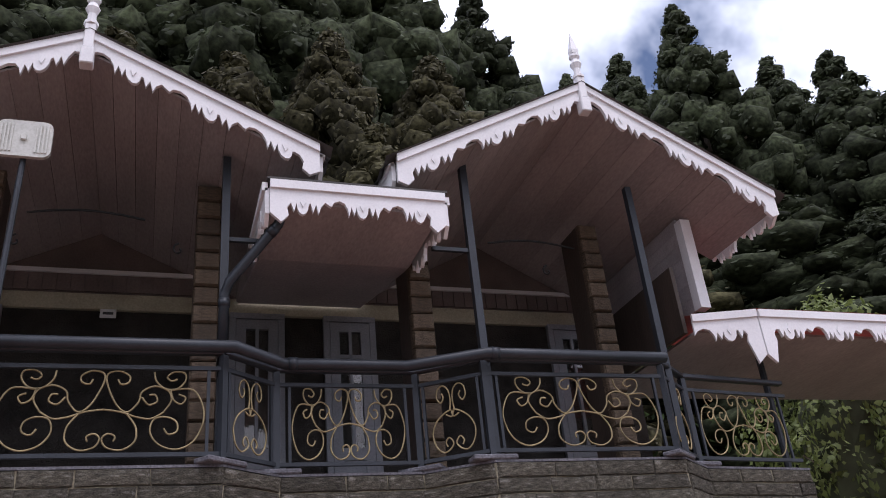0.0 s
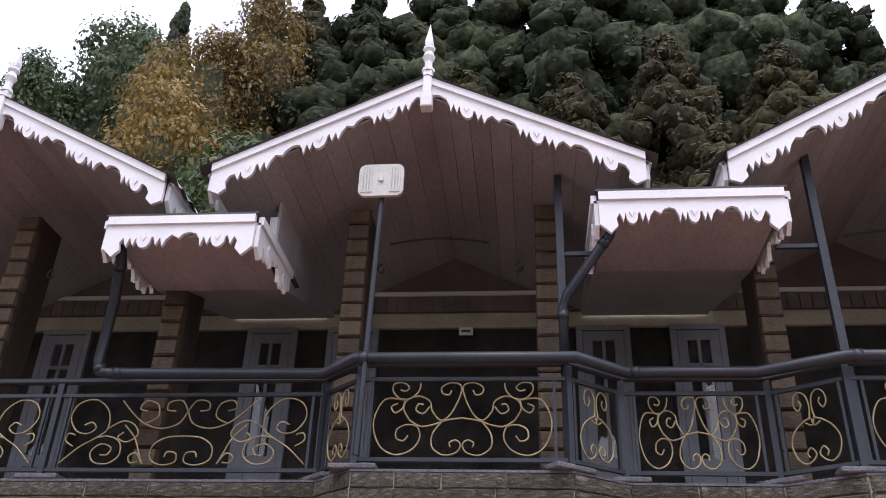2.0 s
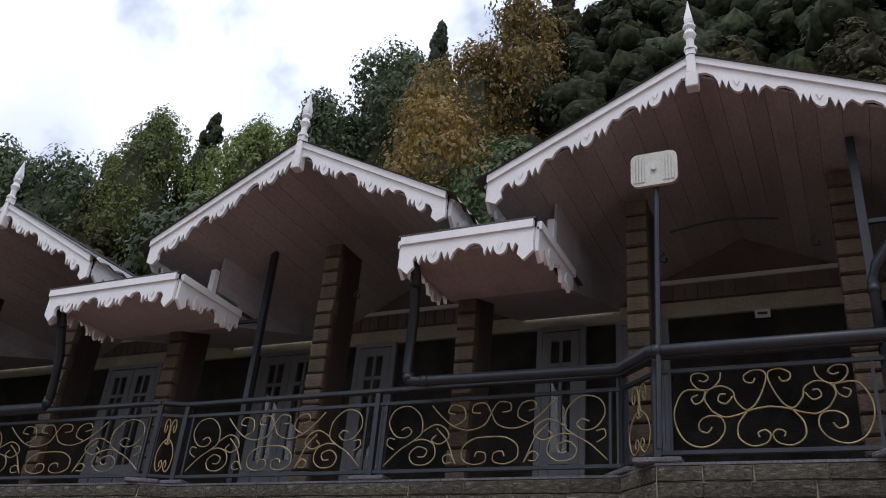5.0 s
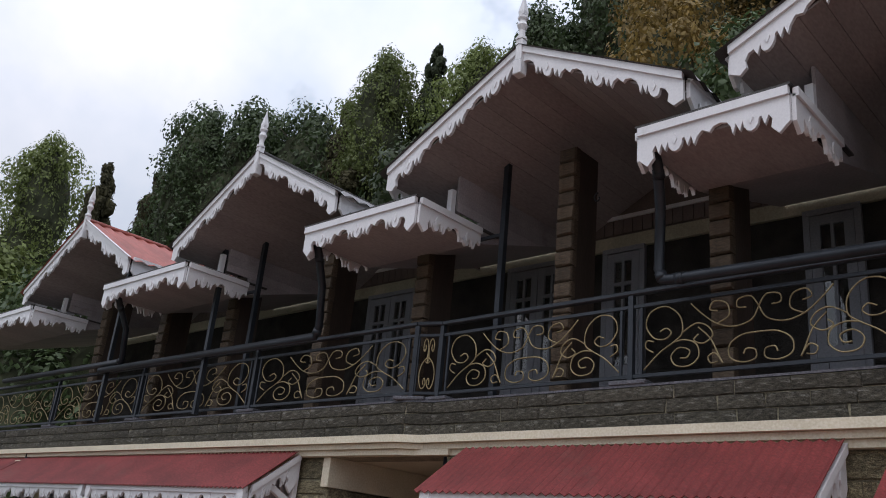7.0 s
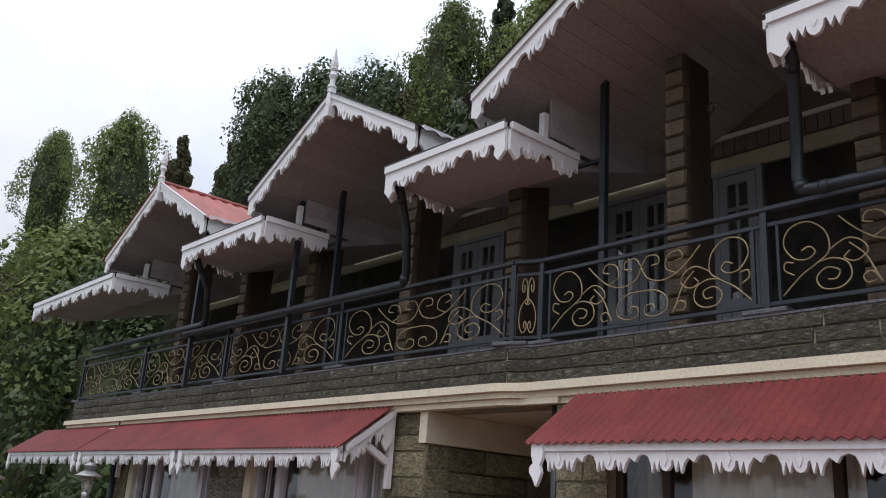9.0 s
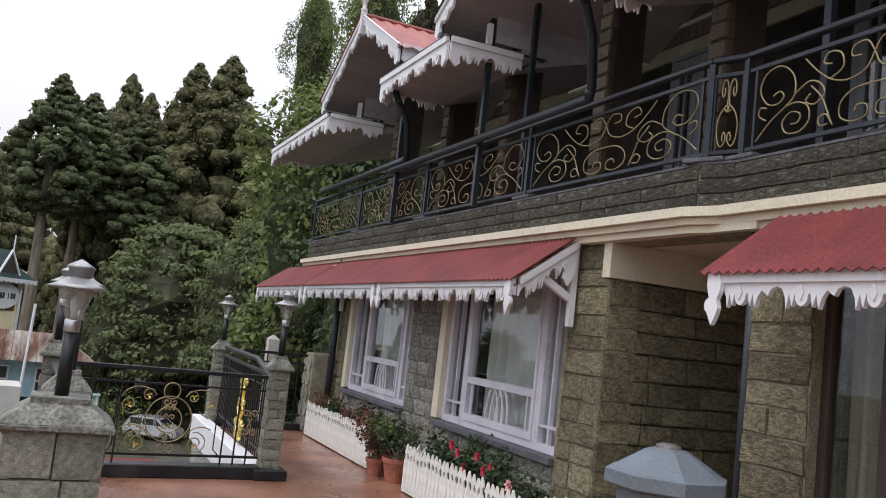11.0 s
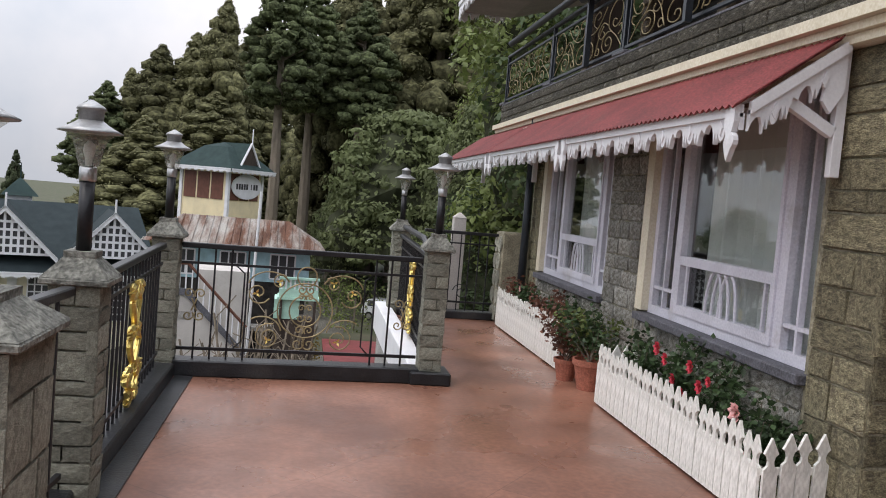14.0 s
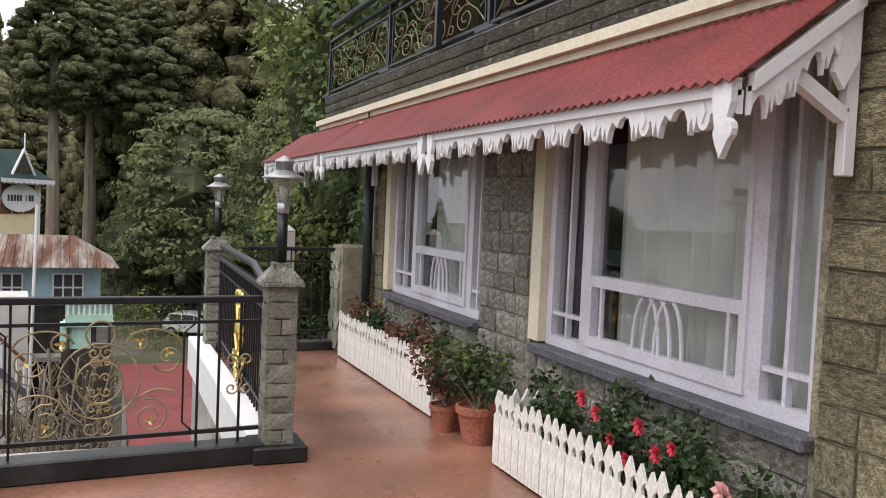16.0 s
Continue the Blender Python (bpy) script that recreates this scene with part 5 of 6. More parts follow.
# end gate of the walk and its stone pier
g, L = low_railing((-14.35, 4.20), (-14.35, 5.20), "narrow black iron gate at the end of the walk", top=1.15)
scroll_panel(g, [[(0.25 + x, z) for x, z in spiral(0, 0.35, 0.12, 1.5, 0, 1)], [(0.55 + x, z) for x, z in spiral(0, 0.35, 0.12, 1.5, 3, -1)]], BLACK, label="black curls")
part("kerb", B(-0.3, L, -0.12, 0.1, 0.0, 0.10, 0.01), KERB, g)
t = thing("gate_post", "weathered grey-white gate post with a pointed top", "post", (-14.75, 4.72, 0))
bm = B(-0.085, 0.085, -0.085, 0.085, 0, 1.33, 0.006)
lathe(bm, [(0.125, 1.332), (0.02, 1.40)], 4, (0, 0), math.pi / 4)
part("shaft", bm, PLASTER, t)
t = thing("garden_pier", "crazy-paved stone pier against the house", "pier", (-14.35, 5.42, 0))
bm = bmesh.new()
box(bm, -0.12, 0.3, -0.22, 0.16, 0, 1.2, 0.02)
part("core", bm, MORTAR, t)
rr = random.Random(5)
for k in range(5):
    for j in range(2):
        b2 = bmesh.new()
        cx, cz = 0.09 + (j - 0.5) * 0.2 + rr.uniform(-0.02, 0.02), 0.12 + k * 0.23
        n = 6
        extrude(b2, [(cx + 0.115 * rr.uniform(0.8, 1.05) * math.cos(a * 2 * math.pi / n), cz + 0.125 * rr.uniform(0.8, 1.05) * math.sin(a * 2 * math.pi / n)) for a in range(n)], lambda u, v, w: Vector((u, -0.222 - 0.018 + w, v)), 0.017)
        part("stone", b2, STONE_GREY, t)


# ---- picket fences ----
def picket_mesh(h, w=0.085):
    bm = bmesh.new()
    a = w / 2
    pts = [(-a, 0.02), (a, 0.02), (a, h - 0.17), (a - 0.022, h - 0.15), (a - 0.026, h - 0.125), (a - 0.018, h - 0.10), (a, h - 0.085), (0, h), (-a, h - 0.085), (-a + 0.018, h - 0.10), (-a + 0.026, h - 0.125), (-a + 0.022, h - 0.15), (-a, h - 0.17)]
    extrude(bm, pts, lambda u, v, w2: Vector((u, w2 - 0.009, v)), 0.018)
    return mesh_of(bm, PICKET, "picket")


PK = [picket_mesh(0.50), picket_mesh(0.485), picket_mesh(0.51)]


def picket_fence(p, q, label):
    p, q = Vector((*p, 0)), Vector((*q, 0))
    d = q - p
    L = d.length
    f = thing("picket_fence", label, "fence", (p.x, p.y, 0), math.degrees(math.atan2(d.y, d.x)), "flower bed fences")
    n = round(L / 0.093)
    for k in range(n):
        part("picket", PK[piece_rnd.randrange(3)], None, f, at=Matrix.Translation(((k + 0.5) * L / n, 0, 0)) @ Matrix.Rotation(radians(piece_rnd.uniform(-1.4, 1.4)), 4, "Y"))
    for z in (0.13, 0.30):
        part("back_rail", B(0, L, 0.012, 0.03, z - 0.02, z + 0.02), PICKET, f)
    return f


picket_fence((-13.85, 5.15), (-11.07, 5.17), "white picket fence with mould stains round a flower bed")
picket_fence((-9.83, 5.13), (-7.24, 5.13), "white picket fence with worn paint round the rose bed")
picket_fence((-7.23, 5.14), (-7.27, 5.54), "short white picket fence closing the rose bed")
picket_fence((-9.84, 5.50), (-9.84, 5.14), "short white picket fence closing the rose bed")
picket_fence((-11.06, 5.18), (-11.06, 5.50), "short white picket fence closing the flower bed")
soil = bmesh.new()
box(soil, -13.8, -11.12, 5.19, 5.54, 0.001, 0.12)
box(soil, -9.8, -7.30, 5.19, 5.54, 0.001, 0.12)
part("flower_bed", soil, GROUND, None, "dark soil of the flower beds", "structure", "soil")


# ---- plants ----
def leaves_mesh(name, centres, size, mat, seed, flat=0.6, outs=None):
    """Folded leaves, two triangles each, at the given centres."""
    rng = np.random.default_rng(seed)
    c = np.asarray(centres, dtype=float)
    n = len(c)
    d = rng.normal(size=(n, 3))
    d[:, 2] *= flat
    if outs is not None:
        o = outs + 0.22 * rng.normal(size=(n, 3))
        o /= np.linalg.norm(o, axis=1)[:, None]
        d -= o * np.sum(d * o, axis=1)[:, None]
    d /= np.linalg.norm(d, axis=1)[:, None]
    e = np.cross(d, rng.normal(size=(n, 3)) if outs is None else o)
    e /= np.linalg.norm(e, axis=1)[:, None]
    s = size * rng.uniform(0.6, 1.3, n)[:, None]
    nrm = np.cross(d, e)
    v = np.empty((n, 4, 3))
    v[:, 0] = c - d * s * 0.5
    v[:, 1] = c + e * s * 0.32 + nrm * s * 0.1
    v[:, 2] = c + d * s * 0.6
    v[:, 3] = c - e * s * 0.32 + nrm * s * 0.1
    base = np.arange(n)[:, None] * 4
    f = np.concatenate([base + [0, 1, 2], base + [0, 2, 3]], axis=1).reshape(-1, 3)
    me = bpy.data.meshes.new(name)
    me.vertices.add(n * 4)
    me.vertices.foreach_set("co", v.ravel())
    me.loops.add(len(f) * 3)
    me.loops.foreach_set("vertex_index", f.ravel().astype(np.int32))
    me.polygons.add(len(f))
    me.polygons.foreach_set("loop_start", np.arange(0, len(f) * 3, 3, dtype=np.int32))
    me.update(calc_edges=True)
    me.materials.append(mat)
    return me


def bush(x, y, z, w, h, mat, label, seed, name="rose_bush", blooms=(), n=700, depth=0.16):
    b = thing(name, label, "plant", (x, y, z), 0, "flower bed plants")
    rng = np.random.default_rng(seed)
    bm = bmesh.new()
    tips = []
    for k in range(7):
        a = rng.uniform(0, 6.28)
        tip = (rng.uniform(-w / 2, w / 2), rng.uniform(-depth, depth), h * rng.uniform(0.6, 1.0))
        bm = bmesh.new()
        tube(bm, [(0.02 * math.cos(a), 0.02 * math.sin(a), 0), (tip[0] * 0.4, tip[1] * 0.5, tip[2] * 0.5), tip], 0.006, 4, [0.007, 0.005, 0.003])
        tips.append(tip)
        part("stem", bm, BARK, b)
    t = np.array(tips)
    pick = rng.integers(0, len(t), n)
    f = rng.uniform(0.35, 1.05, n)[:, None]
    cen = t[pick] * f + rng.normal(0, 0.05, (n, 3)) * [1.2, 0.8, 0.9]
    cen[:, 2] = np.maximum(cen[:, 2], 0.02)
    part("foliage", leaves_mesh("foliage", cen, 0.05, mat, seed), None, b)
    for k, (dx, dz, m, r) in enumerate(blooms):
        pts = []
        b2 = bmesh.new()
        for ring, cnt in ((0.35, 5), (0.7, 7), (1.0, 8)):
            for j in range(cnt):
                a = j * 2 * math.pi / cnt + ring * 3
                o = Vector((dx, -depth * 0.7, dz))
                u = Vector((math.cos(a), -0.6 * (1.1 - ring), math.sin(a)))
                side = Vector((-math.sin(a), 0, math.cos(a)))
                vs = [b2.verts.new(o + u * r * ring * 0.2), b2.verts.new(o + u * r * ring * 0.8 + side * r * 0.4), b2.verts.new(o + u * r * ring * 1.1 + Vector((0, -0.3 * r, 0))), b2.verts.new(o + u * r * ring * 0.8 - side * r * 0.4)]
                b2.faces.new(vs)
        part("bloom", b2, m, b, "open rose bloom")
    return b


bush(-9.45, 5.36, 0.12, 0.75, 0.52, LEAF_ROSE, "leafy rose bush behind the picket fence", 1)
bush(-8.85, 5.36, 0.12, 0.75, 0.64, LEAF_ROSE, "rose bush with red blooms behind the fence", 2, blooms=((-0.1, 0.52, ROSE_RED, 0.05), (0.05, 0.47, ROSE_RED, 0.045), (0.2, 0.36, ROSE_RED, 0.04)))
bush(-8.25, 5.36, 0.12, 0.75, 0.6, LEAF_ROSE, "rose bush with red blooms behind the fence", 3, blooms=((-0.15, 0.50, ROSE_RED, 0.045), (0.0, 0.40, ROSE_RED, 0.045), (0.12, 0.46, ROSE_RED, 0.035), (-0.25, 0.30, ROSE_RED, 0.04)))
bush(-7.68, 5.36, 0.12, 0.5, 0.46, LEAF_ROSE, "rose bush with one pink bloom behind the fence", 4, blooms=((-0.08, 0.36, ROSE_PINK, 0.062), (0.1, 0.16, ROSE_PINK, 0.04)))
for k, (x, m) in enumerate(((-13.7, LEAF_RED), (-13.1, LEAF_ROSE), (-12.5, LEAF_RED), (-11.9, LEAF_RED), (-11.5, LEAF_ROSE))):
    bush(x, 5.36, 0.12, 0.7, 0.5, m, "%s bushy plant behind the picket fence" % ("reddish" if m == LEAF_RED else "green"), 10 + k, "garden_plant", blooms=((0.0, 0.45, ROSE_PINK, 0.035),) if k == 1 else ())


def flower_pot(x, y, r, h, label):
    p = thing("flower_pot", label, "flower pot", (x, y, 0), 0, "terracotta pots")
    bm = lathe(bmesh.new(), [(r * 0.7, 0), (r * 0.98, h * 0.8), (r * 1.08, h * 0.81), (r * 1.1, h), (r * 0.98, h), (r * 0.95, h * 0.88), (0.01, h * 0.87)], 20)
    part("pot", bm, TERRACOTTA, p, smooth=False)
    return p


for x, y, r, h, m, s in ((-10.36, 5.25, 0.15, 0.27, LEAF_ROSE, 31), (-10.82, 5.36, 0.14, 0.25, LEAF_LIGHT, 32), (-10.72, 5.14, 0.11, 0.2, LEAF_RED, 33)):
    flower_pot(x, y, r, h, "terracotta flower pot standing on the terrace")
    bush(x, y, h * 0.87, 0.75, 0.46, m, "bushy potted plant spilling over its pot", s, "potted_plant", n=620, depth=0.24)

# litter bin
t = thing("litter_bin", "blue-grey octagonal litter bin with a hipped lid", "litter bin", (-4.66, 4.33, -0.10))
bm = bmesh.new()
lathe(bm, [(0.22, 0.10), (0.22, 1.02), (0.235, 1.03), (0.235, 1.17), (0.22, 1.18)], 8, (0, 0), math.pi / 8)
part("body", bm, BINGREY, t)
for k in range(8):
    a = k * math.pi / 4
    part("slot", B(-0.06, 0.06, 0.206, 0.212, 0.62, 0.98), DARKWOOD, t, at=Matrix.Rotation(a, 4, "Z"))
bm = bmesh.new()
lathe(bm, [(0.285, 1.18), (0.30, 1.19), (0.30, 1.25), (0.275, 1.26), (0.11, 1.36), (0.07, 1.37)], 8, (0, 0), math.pi / 8)
part("lid", bm, BINGREY, t, "hipped blue-grey lid")
part("knob", lathe(bmesh.new(), [(0.06, 1.37), (0.06, 1.385), (0.04, 1.395), (0.002, 1.397)], 12), STEEL, t)
# ---- trees ----
def crown_points(rng, kind, clumps, per):
    """Leaf centres and outward directions of a crown of unit height and unit half-width, gathered in rounded clumps."""
    pts, outs, cores, radii = [], [], [], []
    for k in range(clumps):
        a = rng.uniform(0, 2 * math.pi)
        if kind == "conifer":
            h = rng.uniform(0.0, 1.0) ** 1.1
            wide = min(1.0, (1.02 - h) / 0.62) ** 0.9 * min(1, 0.6 + h * 4)
            rad = wide * rng.uniform(0.35, 0.95)
            c = np.array((rad * math.cos(a), rad * math.sin(a), h * 0.95))
            size = np.array((0.21, 0.21, 0.044)) * rng.uniform(0.6, 1.3) * (0.3 + 0.7 * min(1.0, (1 - h) * 2.6))
        elif kind == "layered":
            h = rng.uniform(0.0, 1.0)
            wide = math.sqrt(max(0.02, 1 - (h * 0.98) ** 2)) * (0.8 + 0.2 * math.sin(3 * a + 5 * h))
            rad = wide * rng.uniform(0.55, 1.0)
            c = np.array((rad * math.cos(a), rad * math.sin(a), h * 0.96))
            size = np.array((0.19, 0.19, 0.035)) * rng.uniform(0.7, 1.4)
        else:
            h = rng.uniform(0.0, 1.0)
            wide = math.sqrt(max(0.03, 1 - (2 * h - 0.9) ** 2 * 0.85)) * (0.8 + 0.25 * math.sin(2 * a + 7 * h))
            rad = wide * rng.uniform(0.3, 0.88)
            c = np.array((rad * math.cos(a), rad * math.sin(a), h * 0.93))
            size = np.array((0.17, 0.17, 0.075)) * rng.uniform(0.7, 1.3)
        q = rng.normal(size=(per, 3))
        q[:, 2] += 0.35
        q /= np.linalg.norm(q, axis=1)[:, None]
        p = c + q * size * rng.uniform(0.75, 1.05, per)[:, None]
        if kind == "conifer":
            p[:, 2] -= 0.05 * np.maximum(0, np.hypot(p[:, 0], p[:, 1]) - rad)
        pts.append(p)
        outs.append(q + [0, 0, 0.25])
        cores.append(c)
        radii.append(size)
    return np.concatenate(pts), np.concatenate(outs), cores, radii


def clump_mesh(name, balls, mat, seed):
    """Lumpy rounded masses, one for each centre and its three radii."""
    rng = np.random.default_rng(seed + 50)
    unit = bmesh.new()
    bmesh.ops.create_icosphere(unit, subdivisions=1, radius=1.0)
    v0 = np.array([v.co for v in unit.verts])
    f0 = np.array([[v.index for v in f.verts] for f in unit.faces])
    unit.free()
    vs, fs = [], []
    for k, (c, r) in enumerate(balls):
        wave = rng.normal(size=(3, 3)) * 3.2
        bump = 1 + 0.13 * np.sin(v0 @ wave[0] + rng.uniform(0, 6)) + 0.13 * np.sin(1.6 * v0 @ wave[1] + rng.uniform(0, 6)) + 0.16 * rng.normal(size=len(v0))
        vs.append(c + v0 * bump[:, None] * r * 0.86)
        fs.append(f0 + k * len(v0))
    v, f = np.concatenate(vs), np.concatenate(fs)
    me = bpy.data.meshes.new(name)
    me.vertices.add(len(v))
    me.vertices.foreach_set("co", v.ravel())
    me.loops.add(len(f) * 3)
    me.loops.foreach_set("vertex_index", f.ravel().astype(np.int32))
    me.polygons.add(len(f))
    me.polygons.foreach_set("loop_start", np.arange(0, len(f) * 3, 3, dtype=np.int32))
    me.update(calc_edges=True)
    me.materials.append(mat)
    return me


def tree_master(kind, mat, seed, height, half, trunk_h, clumps, per, leaf, dense=0.8, lumps=None):
    """A tree at the origin: trunk with limbs, crown of leaf clumps."""
    rng = np.random.default_rng(seed)
    t = thing({"conifer": "cedar_tree", "layered": "broadleaf_tree", "broad": "broadleaf_tree"}[kind])
    pts, outs, cores, radii = crown_points(rng, kind, clumps, per)
    ch = height - trunk_h
    pts = pts * [half, half, ch] + [0, 0, trunk_h]
    crown = part("crown", leaves_mesh("crown", pts, leaf, mat, seed, 0.7, outs), None, t)
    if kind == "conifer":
        part("clump", clump_mesh("clump", [(c * [half, half, ch] + [0, 0, trunk_h], r * [half, half, ch]) for c, r in zip(cores, radii)], lumps, seed), None, crown, "rounded clump filler with leaf-gap shade in its colour", smooth=True)
    bm = bmesh.new()
    tube(bm, [(0, 0, 0), (0.08, 0.03, height * 0.35), (0.0, 0.1, height * 0.65), (0.02, 0, height * 0.93)], 0.3, 8, [0.022 * height, 0.017 * height, 0.010 * height, 0.002 * height])
    for k in range(0, len(cores), max(1, len(cores) // 34)):
        c = cores[k] * [half, half, ch] + [0, 0, trunk_h]
        z0 = max(trunk_h * 0.6, c[2] - 0.35 * math.hypot(c[0], c[1]))
        tube(bm, [(0, 0, z0), (c[0] * 0.5, c[1] * 0.5, z0 + 0.6 * (c[2] - z0)), tuple(c)], 0.05, 4, [0.007 * height, 0.004 * height, 0.0015 * height])
    part("trunk", bm, BARK, t)
    # dark core added inside broadleaf crowns; their inner shade is in its colour
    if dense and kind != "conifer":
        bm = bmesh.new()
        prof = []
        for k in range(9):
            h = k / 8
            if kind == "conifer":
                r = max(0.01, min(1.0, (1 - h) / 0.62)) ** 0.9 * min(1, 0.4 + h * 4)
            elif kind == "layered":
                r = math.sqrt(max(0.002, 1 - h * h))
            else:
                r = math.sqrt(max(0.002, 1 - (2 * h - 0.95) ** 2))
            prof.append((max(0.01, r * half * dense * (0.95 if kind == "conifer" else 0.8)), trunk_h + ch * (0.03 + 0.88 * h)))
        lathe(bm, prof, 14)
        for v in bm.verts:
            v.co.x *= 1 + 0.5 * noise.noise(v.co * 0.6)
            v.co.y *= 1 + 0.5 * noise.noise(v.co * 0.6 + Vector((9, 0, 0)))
        part("inner_crown", bm, CORE, t, "dark core added to the crown for its inner shade")
    return t


FULL = {"c1": (24, 4.2), "c2": (24, 4.6), "c3": (24, 3.2), "c4": (24, 4.6), "l1": (10, 5.0), "b1": (12, 4.5), "b2": (12, 4.5), "b3": (12, 4.5)}
MASTERS = {
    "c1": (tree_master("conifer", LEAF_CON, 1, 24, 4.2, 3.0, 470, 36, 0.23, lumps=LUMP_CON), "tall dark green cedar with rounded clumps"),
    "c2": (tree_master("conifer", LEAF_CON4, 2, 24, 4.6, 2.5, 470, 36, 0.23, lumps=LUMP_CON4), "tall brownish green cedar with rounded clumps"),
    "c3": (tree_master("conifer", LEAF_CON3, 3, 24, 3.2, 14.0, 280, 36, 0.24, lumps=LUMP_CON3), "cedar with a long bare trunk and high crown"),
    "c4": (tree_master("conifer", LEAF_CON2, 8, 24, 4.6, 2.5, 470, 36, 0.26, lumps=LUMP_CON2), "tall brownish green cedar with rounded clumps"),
    "l1": (tree_master("layered", LEAF_DOME, 4, 10, 5.0, 2.8, 520, 46, 0.27, 0.9), "broad dark green tree with layered sprays"),
    "b1": (tree_master("broad", LEAF_LIGHT, 5, 12, 4.5, 2.5, 300, 52, 0.22, 0.55), "leafy light green hillside tree"),
    "b2": (tree_master("broad", LEAF_AUTUMN, 6, 12, 4.5, 2.5, 300, 52, 0.20, 0.42), "thinning autumn-brown hillside tree"),
    "b3": (tree_master("broad", LEAF_BROAD, 7, 12, 4.5, 2.5, 300, 52, 0.22, 0.58), "dense dark green hillside tree"),
}
# kind, bearing and height of its top as seen from the terrace, distance, half-width in degrees
TREES = [
    # behind the house, east to west
    ("c1", 20.1, 24.8, 28, 6), ("c2", 26.1, 27.8, 28, 6), ("c1", 31.0, 29.7, 28, 5), ("c1", 35.4, 31.6, 30, 4.5), ("c1", 39.7, 33.6, 29, 4.5), ("c1", 43.6, 34.6, 31, 4), ("c1", 49.0, 39.6, 29, 4.2), ("c1", 54.1, 37.6, 31, 4),
    ("c1", 58.4, 37.2, 34, 3), ("c1", 32.9, 20.8, 22, 6), ("c1", 40.8, 23.8, 22, 6), ("c1", 47.6, 27.8, 23, 6), ("b1", 45.7, 19.1, 12, 4.5), ("c2", 53.5, 27.8, 24, 6), ("c1", 59.3, 28.9, 24, 5), ("c1", 26.0, 19.8, 24, 7),
    ("c1", 65.4, 43.8, 26, 4.5), ("c2", 69.6, 40.0, 19, 5.5), ("c1", 72.9, 47.7, 25, 6), ("c2", 65.4, 31.1, 15, 5), ("c1", 79.0, 48.3, 24, 6), ("c1", 83.8, 49.4, 22, 6.5), ("c2", 78.0, 42.0, 18, 5.5), ("c2", 74.4, 36.0, 15, 6),
    ("c1", 90.3, 48.8, 23, 6.5), ("c2", 86.1, 40.6, 16, 6.5), ("c1", 97.0, 46.9, 23, 6.5), ("c2", 95.1, 41.0, 17, 6.5), ("c1", 103.6, 45.5, 22, 6), ("c2", 108.8, 44.5, 24, 5.5), ("c2", 103.5, 37.1, 16, 6), ("b2", 112.0, 43.1, 22, 4.5),
    ("b2", 115.9, 40.2, 21, 4.5), ("c1", 119.2, 42.2, 34, 3), ("b2", 118.4, 36.3, 19, 5), ("b3", 122.1, 39.5, 27, 4), ("b3", 120.5, 38.3, 30, 4), ("b3", 111.5, 34.2, 17, 6), ("b2", 120.0, 31.6, 19, 5), ("b3", 125.8, 34.7, 27, 4),
    ("b3", 125.1, 28.7, 21, 6), ("b3", 128, 35.5, 27, 3.2), ("b1", 132.3, 33, 27, 3), ("c1", 135.8, 33.6, 30, 3), ("b1", 139.6, 31.8, 29, 2.6), ("c2", 142, 29.5, 31, 2.8), ("b3", 144.6, 27.6, 33, 3.6), ("b3", 148.4, 27, 35, 3.4),
    ("b3", 151.8, 26.2, 36, 2.6), ("c2", 154.2, 22.4, 40, 2.2), ("c2", 157.5, 22.2, 42, 2.2), ("b1", 160.8, 22, 46, 2.2), ("b1", 164.9, 20, 50, 1.5), ("b3", 127, 29, 21, 6), ("b3", 135, 27, 24, 6), ("c2", 141, 25, 28, 5),
    ("b3", 149, 20, 33, 5), ("b3", 155, 17, 36, 5), ("b1", 162, 15, 40, 5), ("b3", 158, 15, 36, 5), ("c2", 167.0, 14.5, 70, 1.8),
    # the grove to the west
    ("c2", 167.0, 14.0, 77, 3), ("c2", 169.6, 12, 82, 3), ("c2", 172.2, 16.6, 74, 3.2), ("c2", 174.3, 15.7, 77, 3), ("c2", 178.3, 14.2, 75, 2.2), ("c2", 177.0, 13.2, 79, 2.2), ("c3", 180.4, 12.2, 70, 1.7), ("c3", 182.4, 13.0, 66, 1.8),
    ("c3", 177.2, 11.5, 68, 1.8), ("c2", 184.0, 9.6, 95, 2.5), ("c2", 186.1, 10.9, 92, 2.1), ("c2", 187.8, 8.6, 98, 2.3), ("c2", 189.9, 7.6, 98, 2.3), ("c2", 191.5, 5.9, 100, 1.7), ("c3", 192.9, 4.7, 98, 1.2), ("c3", 194.0, 3.3, 100, 1.0),
    ("c2", 190.5, 3, 87, 2.6), ("c2", 186.5, 5, 87, 2.8), ("c1", 176, 7, 87, 3.2), ("c2", 170.5, 8, 71, 3.4), ("c1", 197.7, 0.1, 95, 0.8), ("b3", 205, 0.2, 110, 2), ("b3", 210, -0.2, 120, 2), ("l1", 173.6, 4.6, 61, 5.8),
    ("l1", 168.6, 5.5, 55, 4.5), ("b1", 168.3, 8.0, 60, 2.4), ("l1", 178.0, -1.0, 66, 2.0), ("b3", 167.5, 1.0, 40, 3),
]
tree_rnd = random.Random(8)
